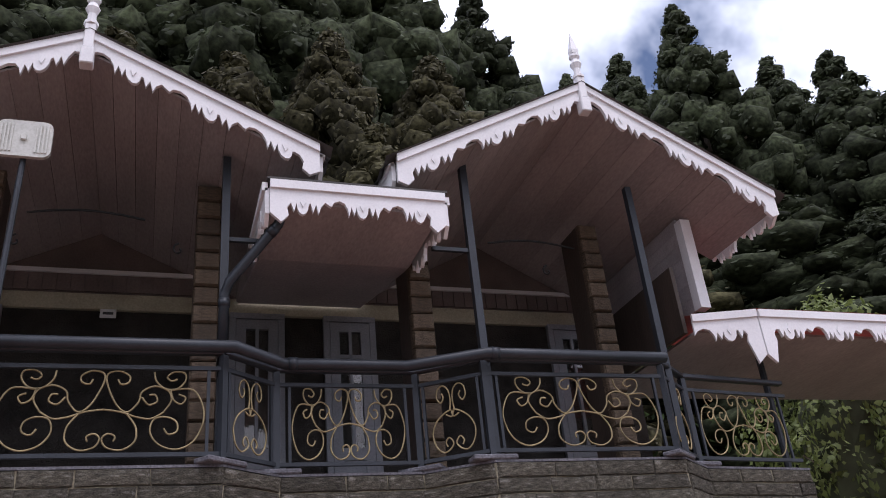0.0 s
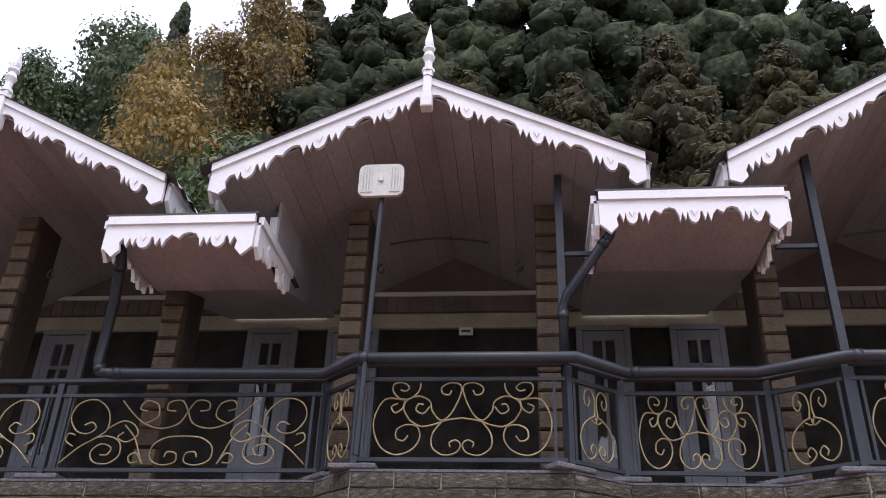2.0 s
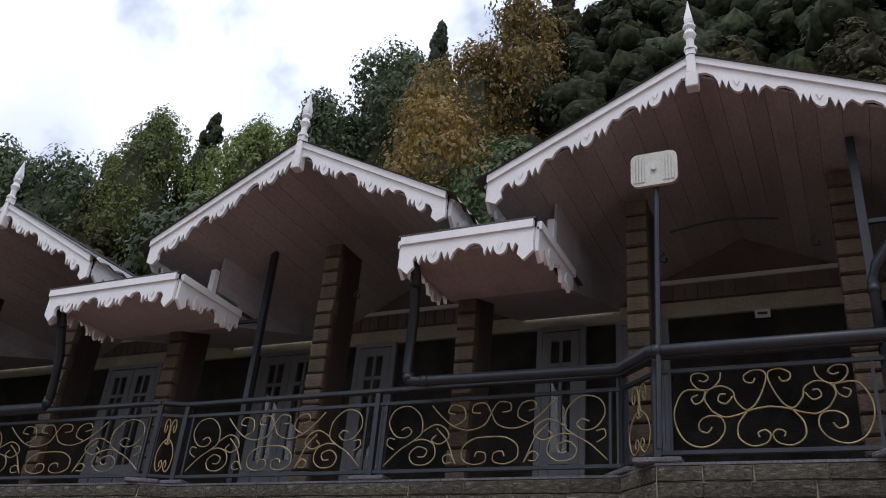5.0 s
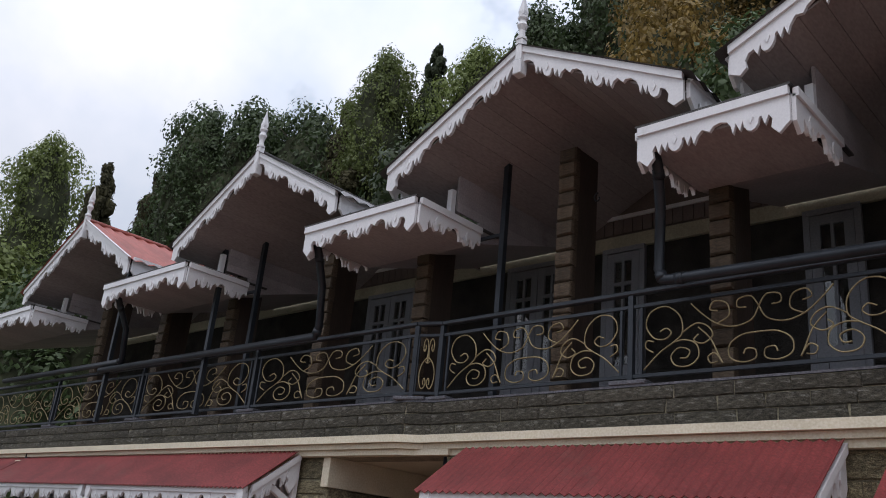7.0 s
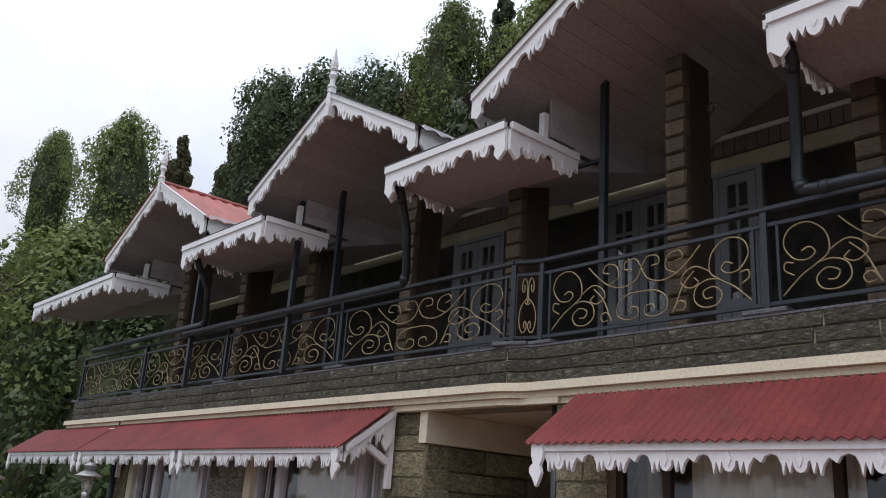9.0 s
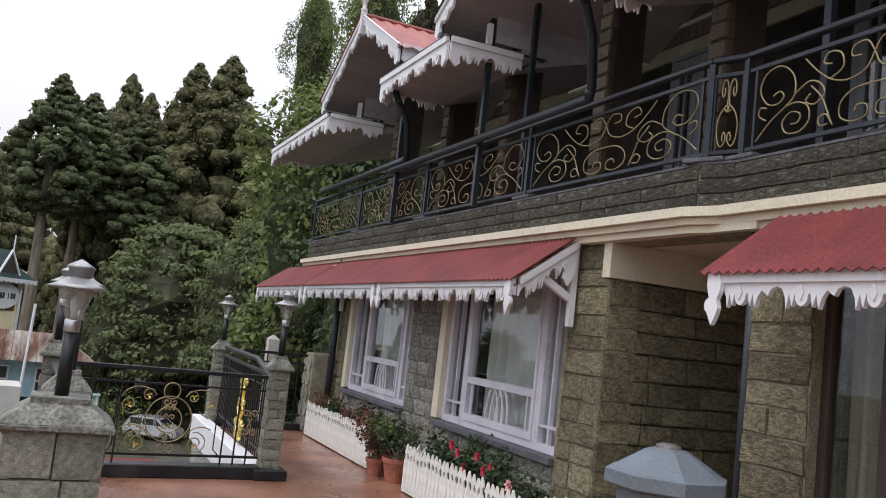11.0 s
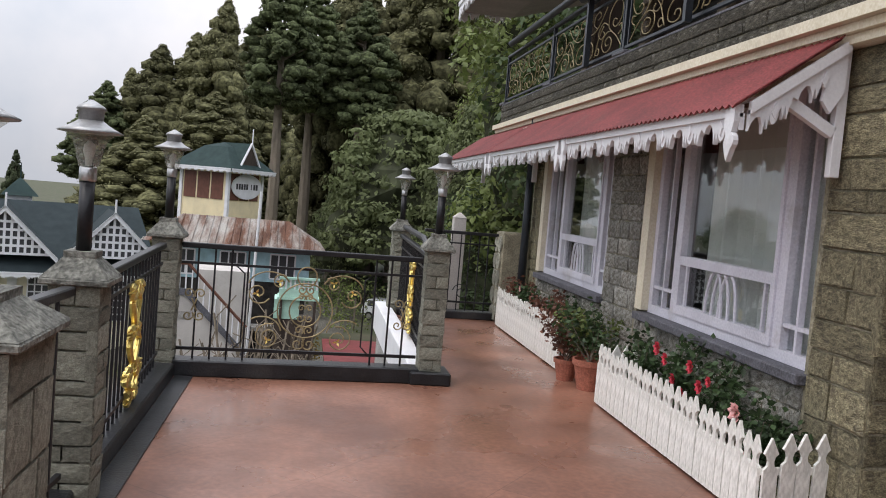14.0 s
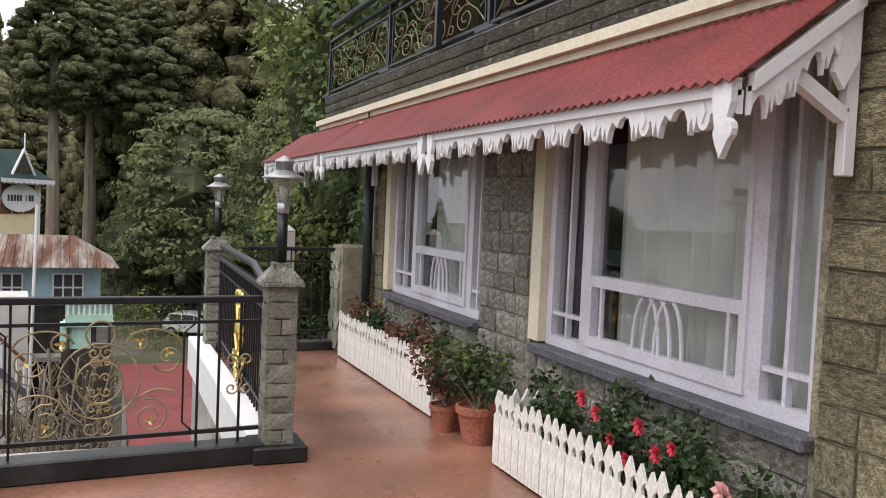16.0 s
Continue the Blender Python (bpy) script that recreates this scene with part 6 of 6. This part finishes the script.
for key, az, el, dist, ha in TREES:
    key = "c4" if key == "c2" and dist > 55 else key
    src, label = MASTERS[key]
    o = (-0.25, -0.15, 1.70) if az < 166 else (-2.47, 2.45, 1.66)
    x, y = o[0] + dist * math.cos(radians(az)), o[1] + dist * math.sin(radians(az))
    top = o[2] + dist * math.tan(radians(el + (0.8 if az > 166 else 0.9)))
    full, mhalf = FULL[key]
    half = dist * math.tan(radians(ha)) * (1.6 if key[0] == "c" else 1.7 if key[0] == "b" else 1.1)
    base = hill(x, y) - 0.2
    sz = min((top - base) / full, 1.45)
    if key[0] == "b":
        sz = min(sz, 1.55 * half / mhalf)
    base = top - full * sz
    sx = half / mhalf
    ob = copy_thing(src, Matrix.Translation((x, y, base)) @ Matrix.Rotation(tree_rnd.uniform(0, 6.28), 4, "Z") @ Matrix.Diagonal((sx, sx, sz, 1)))
    tagged(ob, label, "tree", "hillside trees")
for src, label in MASTERS.values():
    for o in (*src.children_recursive, src):
        bpy.data.objects.remove(o)

# understorey that closes the wood
rng = np.random.default_rng(77)
cen = []
for k in range(200):
    az = radians(rng.uniform(10, 172))
    d = rng.uniform(13, 34)
    x, y = d * math.cos(az), d * math.sin(az)
    if y < 10.5:
        continue
    z = hill(x, y)
    cen.append(np.array((x, y, z + 1.2)) + rng.normal(size=(160, 3)) * (1.6, 1.6, 0.9))
for k in range(70):
    az, d = radians(rng.uniform(168, 181)), rng.uniform(44, 68)
    x, y = -2.46 + d * math.cos(az), 2.38 + d * math.sin(az)
    if y < 11.5 and d < 63:
        continue
    cen.append(np.array((x, y, hill(x, y) + 0.9)) + rng.normal(size=(150, 3)) * (1.7, 1.7, 0.8))
part("undergrowth", leaves_mesh("undergrowth", np.concatenate(cen), 0.2, LEAF_BROAD, 9), None, None, "dense dark undergrowth on the hillside", "stuff", "undergrowth")

# ---- far buildings ----
def polar(az, d, o=(-2.9, 2.45)):
    return o[0] + d * math.cos(radians(az)), o[1] + d * math.sin(radians(az))


def window_grid(parent, x, y, z, w, h, nx, nz, rz):
    m = Matrix.Translation((x, y, z)) @ Matrix.Rotation(rz, 4, "Z")
    wd = part("window", B(-w / 2, w / 2, -0.055, -0.005, -0.03, 0.03), WHITE, parent, at=m)
    for k in range(nx + 1):
        part("glazing_bar", B(-w / 2 + w * k / nx - 0.03, -w / 2 + w * k / nx + 0.03, -0.06, 0.0, 0.031, h), WHITE, wd)
    for k in range(1, nz + 1):
        part("glazing_bar", B(-w / 2, w / 2, -0.055, -0.005, h * k / nz - 0.03, h * k / nz + 0.03), WHITE, wd)
    part("pane", B(-w / 2, w / 2, -0.02, -0.01, 0, h), SIGNINK, wd)
    return wd


# the tower with the oval sign
tx, ty = polar(185.6, 55)
tw = thing("tower_house", "cream tower with brown shutters, green roof and an oval sign", "tower", (tx, ty, -7.7), 97 - 38)
tw.scale = (0.74, 0.74, 1.0)
part("wall", B(-2.3, 2.3, -2.3, 2.3, 0, 6.3), TOWERCREAM, tw, "cream plastered tower wall")
part("upper_wall", B(-2.3, 2.3, -2.3, 2.3, 6.303, 9.7), TOWERCREAM, tw)
for k in range(3):
    part("shutter", B(-2.0 + k * 1.35, -0.85 + k * 1.35, -2.36, -2.305, 8.0, 9.6), SHUTTER, tw, "brown louvred shutter")
    part("shutter", B(2.305, 2.36, -2.0 + k * 1.35, -0.85 + k * 1.35, 8.0, 9.6), SHUTTER, tw, "brown louvred shutter")
for s in (-2.3, 2.3):
    for q in (-2.3, 2.3):
        part("corner_post", B(s - 0.14, s + 0.14, q - 0.14, q + 0.14, 0, 9.75), WHITE, tw)
for k in range(3):
    window_grid(tw, -1.4 + k * 1.4, -2.31, 5.5, 0.8, 0.65, 3, 2, 0)
    window_grid(tw, 2.31, -1.4 + k * 1.4, 5.5, 0.8, 0.65, 3, 2, math.pi / 2)
bm = bmesh.new()
lathe(bm, [(3.15 * 1.414, 9.75), (3.15 * 1.414, 9.85), (1.6, 11.2), (0.05, 11.5)], 4, (0, 0), math.pi / 4)
part("roof", bm, GREENROOF, tw, "green hipped roof")
bm = bmesh.new()
for s in (0, math.pi / 2, math.pi, 3 * math.pi / 2):
    b2 = fretboard(bmesh.new(), (-3.1, -3.16, 9.85), (3.1, -3.16, 9.85), band=0.15, unit=0.6)
    bmesh.ops.transform(b2, matrix=Matrix.Rotation(s, 4, "Z"), verts=b2.verts)
    part("eaves_board", b2, WHITE, tw, "white fretwork eaves")
bm = bmesh.new()
extrude(bm, [(-1.3, 10.0), (1.3, 10.0), (0, 11.4)], lambda u, v, w: Vector((2.6 + w, u, v)), 0.06)
part("gable", bm, DARKWOOD, tw)
for s in (-1, 1):
    part("bargeboard", tube(bmesh.new(), [(2.7, s * 1.5, 9.9), (2.7, 0, 11.5)], 0.09, 5), WHITE, tw)
    bm = bmesh.new()
    vs = [bm.verts.new(p) for p in ((2.75, s * 1.55, 9.9), (2.75, 0, 11.5), (0, 0, 11.5), (0, s * 1.55, 10.2))]
    bm.faces.new(vs)
    part("gable_roof", bm, GREENROOF, tw)
part("finial", tube(bmesh.new(), [(2.75, 0, 11.4), (2.75, 0, 12.4)], 0.05, 5), WHITE, tw)
sg = thing("oval_sign", "white oval signboard with dark lettering on the tower", "sign", (0, 0, 0))
ang = radians(59)
sg.matrix_basis = Matrix.Translation((tx, ty, 1.15)) @ Matrix.Rotation(ang + math.pi / 2, 4, "Z")
bm = bmesh.new()
extrude(bm, [(0.0 + 1.5 * math.cos(a * math.pi / 16), 0.76 * math.sin(a * math.pi / 16)) for a in range(32)], lambda u, v, w: Vector((u, -1.86 + w, v)), 0.06)
part("board", bm, WHITE, sg)
for k, w in enumerate((0.13, 0.15, 0.15, 0.16, 0.15, 0.0, 0.06, 0.16, 0.16)):
    if w:
        x = -1.1 + k * 0.25
        part("letter", B(x, x + w * 1.2, -1.875, -1.862, -0.17, 0.17), SIGNINK, sg)

# rust-roofed house below the tower
hx, hy = polar(184.0, 38)
rh = thing("rusty_roofed_house", "pale blue house with a rust-streaked sheet roof", "house", (hx, hy, -7), 92)
part("wall", B(-3.2, 2.9, -2.2, 2.2, 4.5, 5.9), BLUEPAINT, rh, "pale blue wall")
# very dark wall colour stands for the shade below the blue storey
part("lower_wall", B(-3.1, 2.8, -2.1, 2.2, 0, 4.497), DARKWALL, rh, "lower storey with shade put into its dark colour")
bm = bmesh.new()
vs = [bm.verts.new(p) for p in ((-3.7, -3.2, 5.95), (3.5, -3.2, 5.95), (3.5, 2.9, 5.95), (-3.7, 2.9, 5.95), (-2.5, 0, 6.95), (2.0, 0, 6.95))]
for f in ((0, 1, 5, 4), (2, 3, 4, 5), (1, 2, 5), (3, 0, 4), (3, 2, 1, 0)):
    bm.faces.new([vs[i] for i in f])
part("roof", bm, RUST, rh, "rust-streaked sheet roof")
bm = bmesh.new()
for k in range(24):
    x = -3.6 + k * 0.3
    f = min(1, max(0, 1 - max(0, (-2.5 - x) / 1.2, (x - 2.0) / 1.5)))
    tube(bm, [(x, -3.2, 5.97), (x, -3.2 + 3.1 * f, 5.97 + 0.98 * f)], 0.025, 4)
part("roof_rib", bm, RUST, rh)
for x in (-2.2, -0.2, 1.8):
    window_grid(rh, x, -2.21, 4.65, 1.0, 1.0, 3, 2, 0)
part("veranda", B(-3.4, 3.2, -3.1, -2.21, 2.6, 2.75), CONC, rh)
t = thing("water_tank", "black plastic water tank on the veranda", "tank", polar(184.2, 34) + (-3.6,))
part("tank", lathe(bmesh.new(), [(0.6, 0), (0.62, 0.1), (0.62, 0.9), (0.45, 1.05), (0.2, 1.1)], 14), BLACK, t)
part("stand", B(-0.6, 0.6, -0.6, 0.6, -3.3, -0.002), CONC, t)

# white house with an outside stair
sx, sy = polar(185.9, 28)
wh = thing("stair_house", "white plastered outbuilding with an outside stair", "house", (sx, sy, -7), 95)
part("wall", B(-0.3, 1.35, 0.2, 2.0, 0, 5.65), PLASTER, wh, "stained white wall")
part("front_wall", extrude(bmesh.new(), [(-1.5, 0), (1.3, 0), (1.3, 3.1), (-0.55, 5.0), (-1.5, 5.0)], lambda u, v, w: Vector((u, -1.2 + w, v)), 1.35), PLASTER, wh, "stained white wall")
part("stair_string", extrude(bmesh.new(), [(-1.55, 5.0), (-0.55, 5.0), (1.32, 3.1), (1.32, 3.35), (-0.5, 5.2), (-1.55, 5.2)], lambda u, v, w: Vector((u, -1.27 + w, v)), 0.1), SLATE, wh, "dark stair string")
part("stair_rail", tube(bmesh.new(), [(-1.5, -1.22, 5.95), (-0.5, -1.22, 5.95), (1.3, -1.22, 4.1)], 0.05, 6), SHUTTER, wh)
for k in range(16):
    x = -1.45 + k * 0.18
    z = 5.2 if x < -0.5 else 5.2 - (x + 0.5) * 1.02
    part("baluster", tube(bmesh.new(), [(x, -1.22, z), (x, -1.22, z + 0.72)], 0.025, 5), WHITE, wh)
part("vent", B(-0.75, -0.35, -1.23, -1.203, 4.3, 4.5), CONC, wh)
part("ledge", B(-1.6, 1.4, -1.4, -1.203, 2.6, 2.72), CONC, wh)
t = thing("balcony_hut", "mint green hut with a small balustraded balcony", "hut", polar(179.9, 26) + (-7,), 92)
part("wall", B(-0.70, 0.05, 0.06, 1.1, 4.55, 5.136), MINT, t, "mint green wall")
part("lower_wall", B(-0.66, 0.5, 0.08, 1.1, 0, 4.547), DARKWOOD, t, "dark timber lower wall")
part("balcony_front", B(-0.58, 0.58, -0.04, 0.04, 5.22, 5.46), MINT, t)
part("balcony_rail", B(-0.60, 0.60, -0.05, 0.05, 5.75, 5.82), MINT, t)
part("floor_board", B(-0.62, 0.62, -0.06, 0.9, 5.14, 5.215), MINT, t)
for k in range(9):
    part("baluster", B(-0.54 + 0.13 * k, -0.49 + 0.13 * k, -0.02, 0.02, 5.462, 5.748), WHITE, t)
part("back_board", B(-0.58, 0.58, 0.06, 0.1, 5.22, 5.8), MINT, t)
for s in (-0.5, 0.5):
    part("post", B(s - 0.04, s + 0.04, -0.03, 0.04, 0, 5.138), DARKWOOD, t)


def bare_shrub(x, y, top, spread, seed):
    """A leafless bush: forking twigs from one base."""
    rnd = random.Random(seed)
    z = hill(x, y) - 0.1
    t = thing("bare_shrub", "leafless grey-brown shrub below the terrace", "shrub", (x, y, z), 0, "bare shrubs")
    h = top - z
    part("stem", tube(bmesh.new(), [(0, 0, 0), (0.08, 0.05, 0.3 * h), (-0.05, 0, 0.55 * h)], 0.06, 6), TWIG, t)
    for k in range(16):
        a = rnd.uniform(0, 6.28)
        bm = bmesh.new()
        p = Vector((-0.05 * rnd.random(), 0, h * rnd.uniform(0.42, 0.55)))
        q = p + Vector((math.cos(a) * spread * 0.5, math.sin(a) * spread * 0.5, h * rnd.uniform(0.1, 0.2)))
        e = q + Vector((math.cos(a) * spread * rnd.uniform(0.2, 0.5), math.sin(a) * spread * rnd.uniform(0.2, 0.5), h * rnd.uniform(0.1, 0.26)))
        tube(bm, [p, q, e], 0.022, 5)
        for n in range(9):
            o = q.lerp(e, rnd.random()) if n > 3 else p.lerp(q, rnd.uniform(0.3, 1))
            d = Vector((rnd.gauss(0, 0.28), rnd.gauss(0, 0.28), rnd.uniform(0.15, 0.55)))
            tube(bm, [o, o + d * 0.5 + Vector((rnd.gauss(0, 0.05), 0, 0)), o + d], 0.010, 4)
        part("branch", bm, TWIG, t)


for az, d, top, spread in ((182.6, 15.0, -0.3, 1.0), (184.2, 17.0, -0.6, 1.0), (181.0, 18.5, -0.9, 1.1), (180.6, 16.0, -0.8, 0.8)):
    bare_shrub(*polar(az, d), top, spread, int(az * 10))

# the long green-roofed house
gx, gy = polar(196.4, 46)
gh = thing("green_roofed_house", "cream lodge with grey-green roofs and white lattice gables", "house", (gx, gy, -7.6), 107)
part("wall", B(-9, 4.9, -2.5, 6, 0, 4.3), CREAM, gh, "cream wall")
bm = bmesh.new()
vs = [bm.verts.new(p) for p in ((-9.8, -3.4, 4.15), (5.6, -3.4, 4.15), (5.6, 6.6, 4.15), (-9.8, 6.6, 4.15), (-9.0, 1.6, 7.25), (4.9, 1.6, 7.25))]
for f in ((0, 1, 5, 4), (2, 3, 4, 5), (1, 2, 5), (3, 0, 4), (3, 2, 1, 0)):
    bm.faces.new([vs[i] for i in f])
part("roof", bm, SLATEROOF, gh, "grey-green sheet roof")
part("eaves_board", fretboard(bmesh.new(), (-9.8, -3.42, 4.17), (5.6, -3.42, 4.17), band=0.16, unit=0.5), WHITE, gh, "white fretwork eaves")
for cx in (3.4, -1.2, -6.0):
    hw, z0, z1 = 1.95, 5.0, 7.05
    bm = bmesh.new()
    extrude(bm, [(cx - hw, z0), (cx + hw, z0), (cx, z1)], lambda u, v, w: Vector((u, -3.0 + w, v)), 0.1)
    dm = part("gable", bm, SIGNINK, gh, "white lattice gable")
    for s in (-1, 1):
        part("bargeboard", extrude(bmesh.new(), [(0, z1 + 0.12), (0, z1 - 0.14), (s * (hw + 0.3), z0 - 0.40), (s * (hw + 0.3), z0 - 0.14)], lambda u, v, w: Vector((cx + u, -3.25 + w, v)), 0.06), WHITE, dm)
        bm = bmesh.new()
        vs = [bm.verts.new(p) for p in ((cx + s * (hw + 0.35), -3.3, z0 - 0.22), (cx, -3.3, z1 + 0.1), (cx, 1.0, z1 + 0.1), (cx + s * (hw + 0.35), -1.0, z0 - 0.22))]
        bm.faces.new(vs)
        part("dormer_roof", bm, SLATEROOF, dm)
    bm = bmesh.new()
    for k in range(-7, 8):
        x = cx + k * 0.29
        top = z1 - 0.1 - abs(k * 0.29) * (z1 - z0) / hw
        if top > z0 + 0.1:
            box(bm, x - 0.055, x + 0.055, -3.06, -3.0, z0, top)
    for k in range(5):
        z = z0 + k * 0.36
        w = hw * (1 - (z - z0) / (z1 - z0))
        box(bm, cx - w, cx + w, -3.055, -3.005, z - 0.055, z + 0.055)
    part("lattice", bm, WHITE, dm, "white timber lattice")
    part("finial", tube(bmesh.new(), [(cx, -3.2, z1), (cx, -3.2, z1 + 0.7)], 0.05, 5), WHITE, dm)
for x in (-7.4, -4.8, -2.2, 0.6, 3.4):
    window_grid(gh, x, -2.52, 1.9, 1.5, 2.0, 5, 6, 0)
for x in (-6.1, -3.5, -0.8, 2.0, 4.7):
    part("pilaster", B(x - 0.2, x + 0.2, -2.62, -2.504, 0, 4.4), WHITE, gh)
t = thing("roof_lantern", "small lattice roof lantern with a hipped roof", "lantern", polar(197.3, 50) + (-1.3,), 107)
part("body", B(-0.6, 0.6, -0.6, 0.6, 0, 1.1), WHITE, t)
part("roof", lathe(bmesh.new(), [(1.25, 1.1), (0.5, 1.7), (0.06, 2.0), (0.03, 2.8)], 4, (0, 0), math.pi / 4), GREENROOF, t)
# low green roof close below the terrace
t = thing("lower_roof", "dark green sheet roof below the terrace", "roof", polar(201, 26) + (-3.2,), 107)
part("sheet", B(-4, 4, -2, 4, 0, 0.12), SLATEROOF, t)
part("wall", B(-3.7, 3.7, -1.7, 3.7, -3.8, -0.002), CREAM, t)
part("eaves_board", fretboard(bmesh.new(), (-4, -2.03, 0.1), (4, -2.03, 0.1), band=0.12, unit=0.5), WHITE, t)
# red roof beside the walk
t = thing("lower_red_roof", "dark red sheet roof below the walk", "roof", (-33.0, 4.65, -4.2))
part("sheet", extrude(bmesh.new(), [(-3.2, -0.15), (3, 0.1), (9, -0.35), (9, -0.27), (3, 0.18), (-3.2, -0.07)], lambda u, v, w: Vector((u, -1.2 + w, v)), 2.4), REDROOF, t)
part("wall", B(-2.8, 2.8, -1.1, 1.1, -2.75, -0.16), CONC, t)

# ---- parked car ----
cx, cy = -58.9, 8.26
car = thing("parked_car", "small white hatchback parked in the yard", "car", (cx, cy, -6.93), 60)
prof = [(-1.75, 0.30), (-1.78, 0.75), (-1.6, 0.95), (-1.35, 1.42), (-0.2, 1.5), (0.45, 1.42), (0.95, 0.98), (1.65, 0.85), (1.78, 0.6), (1.75, 0.30)]
bm = bmesh.new()
extrude(bm, prof, lambda u, v, w: Vector((u, -0.75 + w, v)), 1.5)
bmesh.ops.bevel(bm, geom=bm.edges[:], offset=0.06, segments=2, affect="EDGES")
part("body", bm, CARWHITE, car, smooth=False)
for s in (-1, 1):
    y = s * 0.752
    for a, b in ((-1.30, -0.55), (-0.48, 0.25)):
        part("side_window", B(a, b, min(y, y + 0.006 * s), max(y, y + 0.006 * s), 0.98, 1.36), SIGNINK, car)
    part("side_window", extrude(bmesh.new(), [(0.30, 0.98), (0.80, 0.98), (0.40, 1.34), (0.30, 1.36)], lambda u, v, w: Vector((u, y + s * w, v)), 0.006), SIGNINK, car)
    for x in (-1.15, 1.12):
        wl = part("wheel", tube(bmesh.new(), [(x, s * 0.60, 0.30), (x, s * 0.78, 0.30)], 0.30, 16), TYRE, car)
        part("rim", tube(bmesh.new(), [(x, s * 0.781, 0.30), (x, s * 0.80, 0.30)], 0.18, 10), STEEL, wl)
part("windscreen", B(-0.02, 0.0, -0.6, 0.6, 0, 0.5), SIGNINK, car, at=Matrix.Translation((0.93, 0, 1.02)) @ Matrix.Rotation(radians(-50), 4, "Y"))
part("rear_window", B(-0.01, 0.01, -0.55, 0.55, 0, 0.4), SIGNINK, car, at=Matrix.Translation((-1.60, 0, 1.0)) @ Matrix.Rotation(radians(28), 4, "Y"))
for s in (-0.55, 0.55):
    part("headlight", B(1.74, 1.80, s - 0.12, s + 0.12, 0.62, 0.74), STEEL, car)

# flag pole and shrubs of the yard
t = thing("flag_pole", "thin white prayer-flag pole", "pole", polar(183.2, 32) + (-7,))
part("pole", tube(bmesh.new(), [(0, 0, 0), (0.35, 0.2, 8.2)], 0.05, 6), WHITE, t)
for k, (az, d, r) in enumerate(((176.4, 52, 2.0), (177.6, 56, 1.5), (180.0, 40, 1.2), (182.0, 26, 1.2), (183.4, 24, 1.1))):
    x, y = polar(az, d)
    b = thing("yard_shrub", "round yellow-green garden shrub" if k < 2 else "bare brown garden shrub", "shrub", (x, y, -7), 0, "yard shrubs")
    c = rng.normal(size=(700, 3))
    c /= np.linalg.norm(c, axis=1)[:, None]
    c = c * r * rng.uniform(0.6, 1.05, 700)[:, None] + [0, 0, r * 0.8]
    part("foliage", leaves_mesh("foliage", c, 0.16, LEAF_LIGHT if k < 2 else LEAF_AUTUMN, k), None, b)
    part("stem", tube(bmesh.new(), [(0, 0, 0), (0, 0, r)], 0.06, 6), BARK, b)

# ---- stones of the house walls ----
for x0, w, z0, h in ((-14.0, 0.38, 0, 2.58), (-13.56, 2.44, 0, 0.69), (-11.07, 0.82, 0, 2.58), (-10.2, 2.6, 0, 0.69), (-7.56, 0.56, 0, 2.58), (-5.45, 0.5, 0, 2.58), (-2.4, 1.0, 0, 2.58)):
    rubble = x0 in (-11.07, -10.2, -13.56)
    coursed(ground_wall, "stone", STONES_RUBBLE if rubble else STONES, (x0, WALL_Y + 0.02, z0), "x", w, h, 0.15 if rubble else 0.185, 0.24 if rubble else 0.34, 0.06)
coursed(ground_wall, "stone", STONES, (-7.02, WALL_Y - 0.01, 0), "y", 1.6, 2.29, 0.185, 0.36, 0.06)
for i in range(len(EDGE) - 1):
    a, b = offset_edge(-0.015)[i], offset_edge(-0.015)[i + 1]
    d = Vector((b[0] - a[0], b[1] - a[1], 0))
    m = Matrix.Translation((a[0], a[1], 2.758)) @ Matrix.Rotation(math.atan2(d.y, d.x), 4, "Z")
    for r in range(3):
        s = 0.0
        while s < d.length - 0.01:
            w = 0.36 * piece_rnd.uniform(0.7, 1.4)
            if d.length - s - w < 0.15:
                w = d.length - s
            ob = new("stone", piece_rnd.choice(STONES_DARK))
            ob.parent = parapet
            ob.matrix_basis = m @ Matrix.LocRotScale((s + w / 2, 0, (r + 0.5) * 0.1035), None, (w - 0.006, 0.05, 0.099))
            s += w
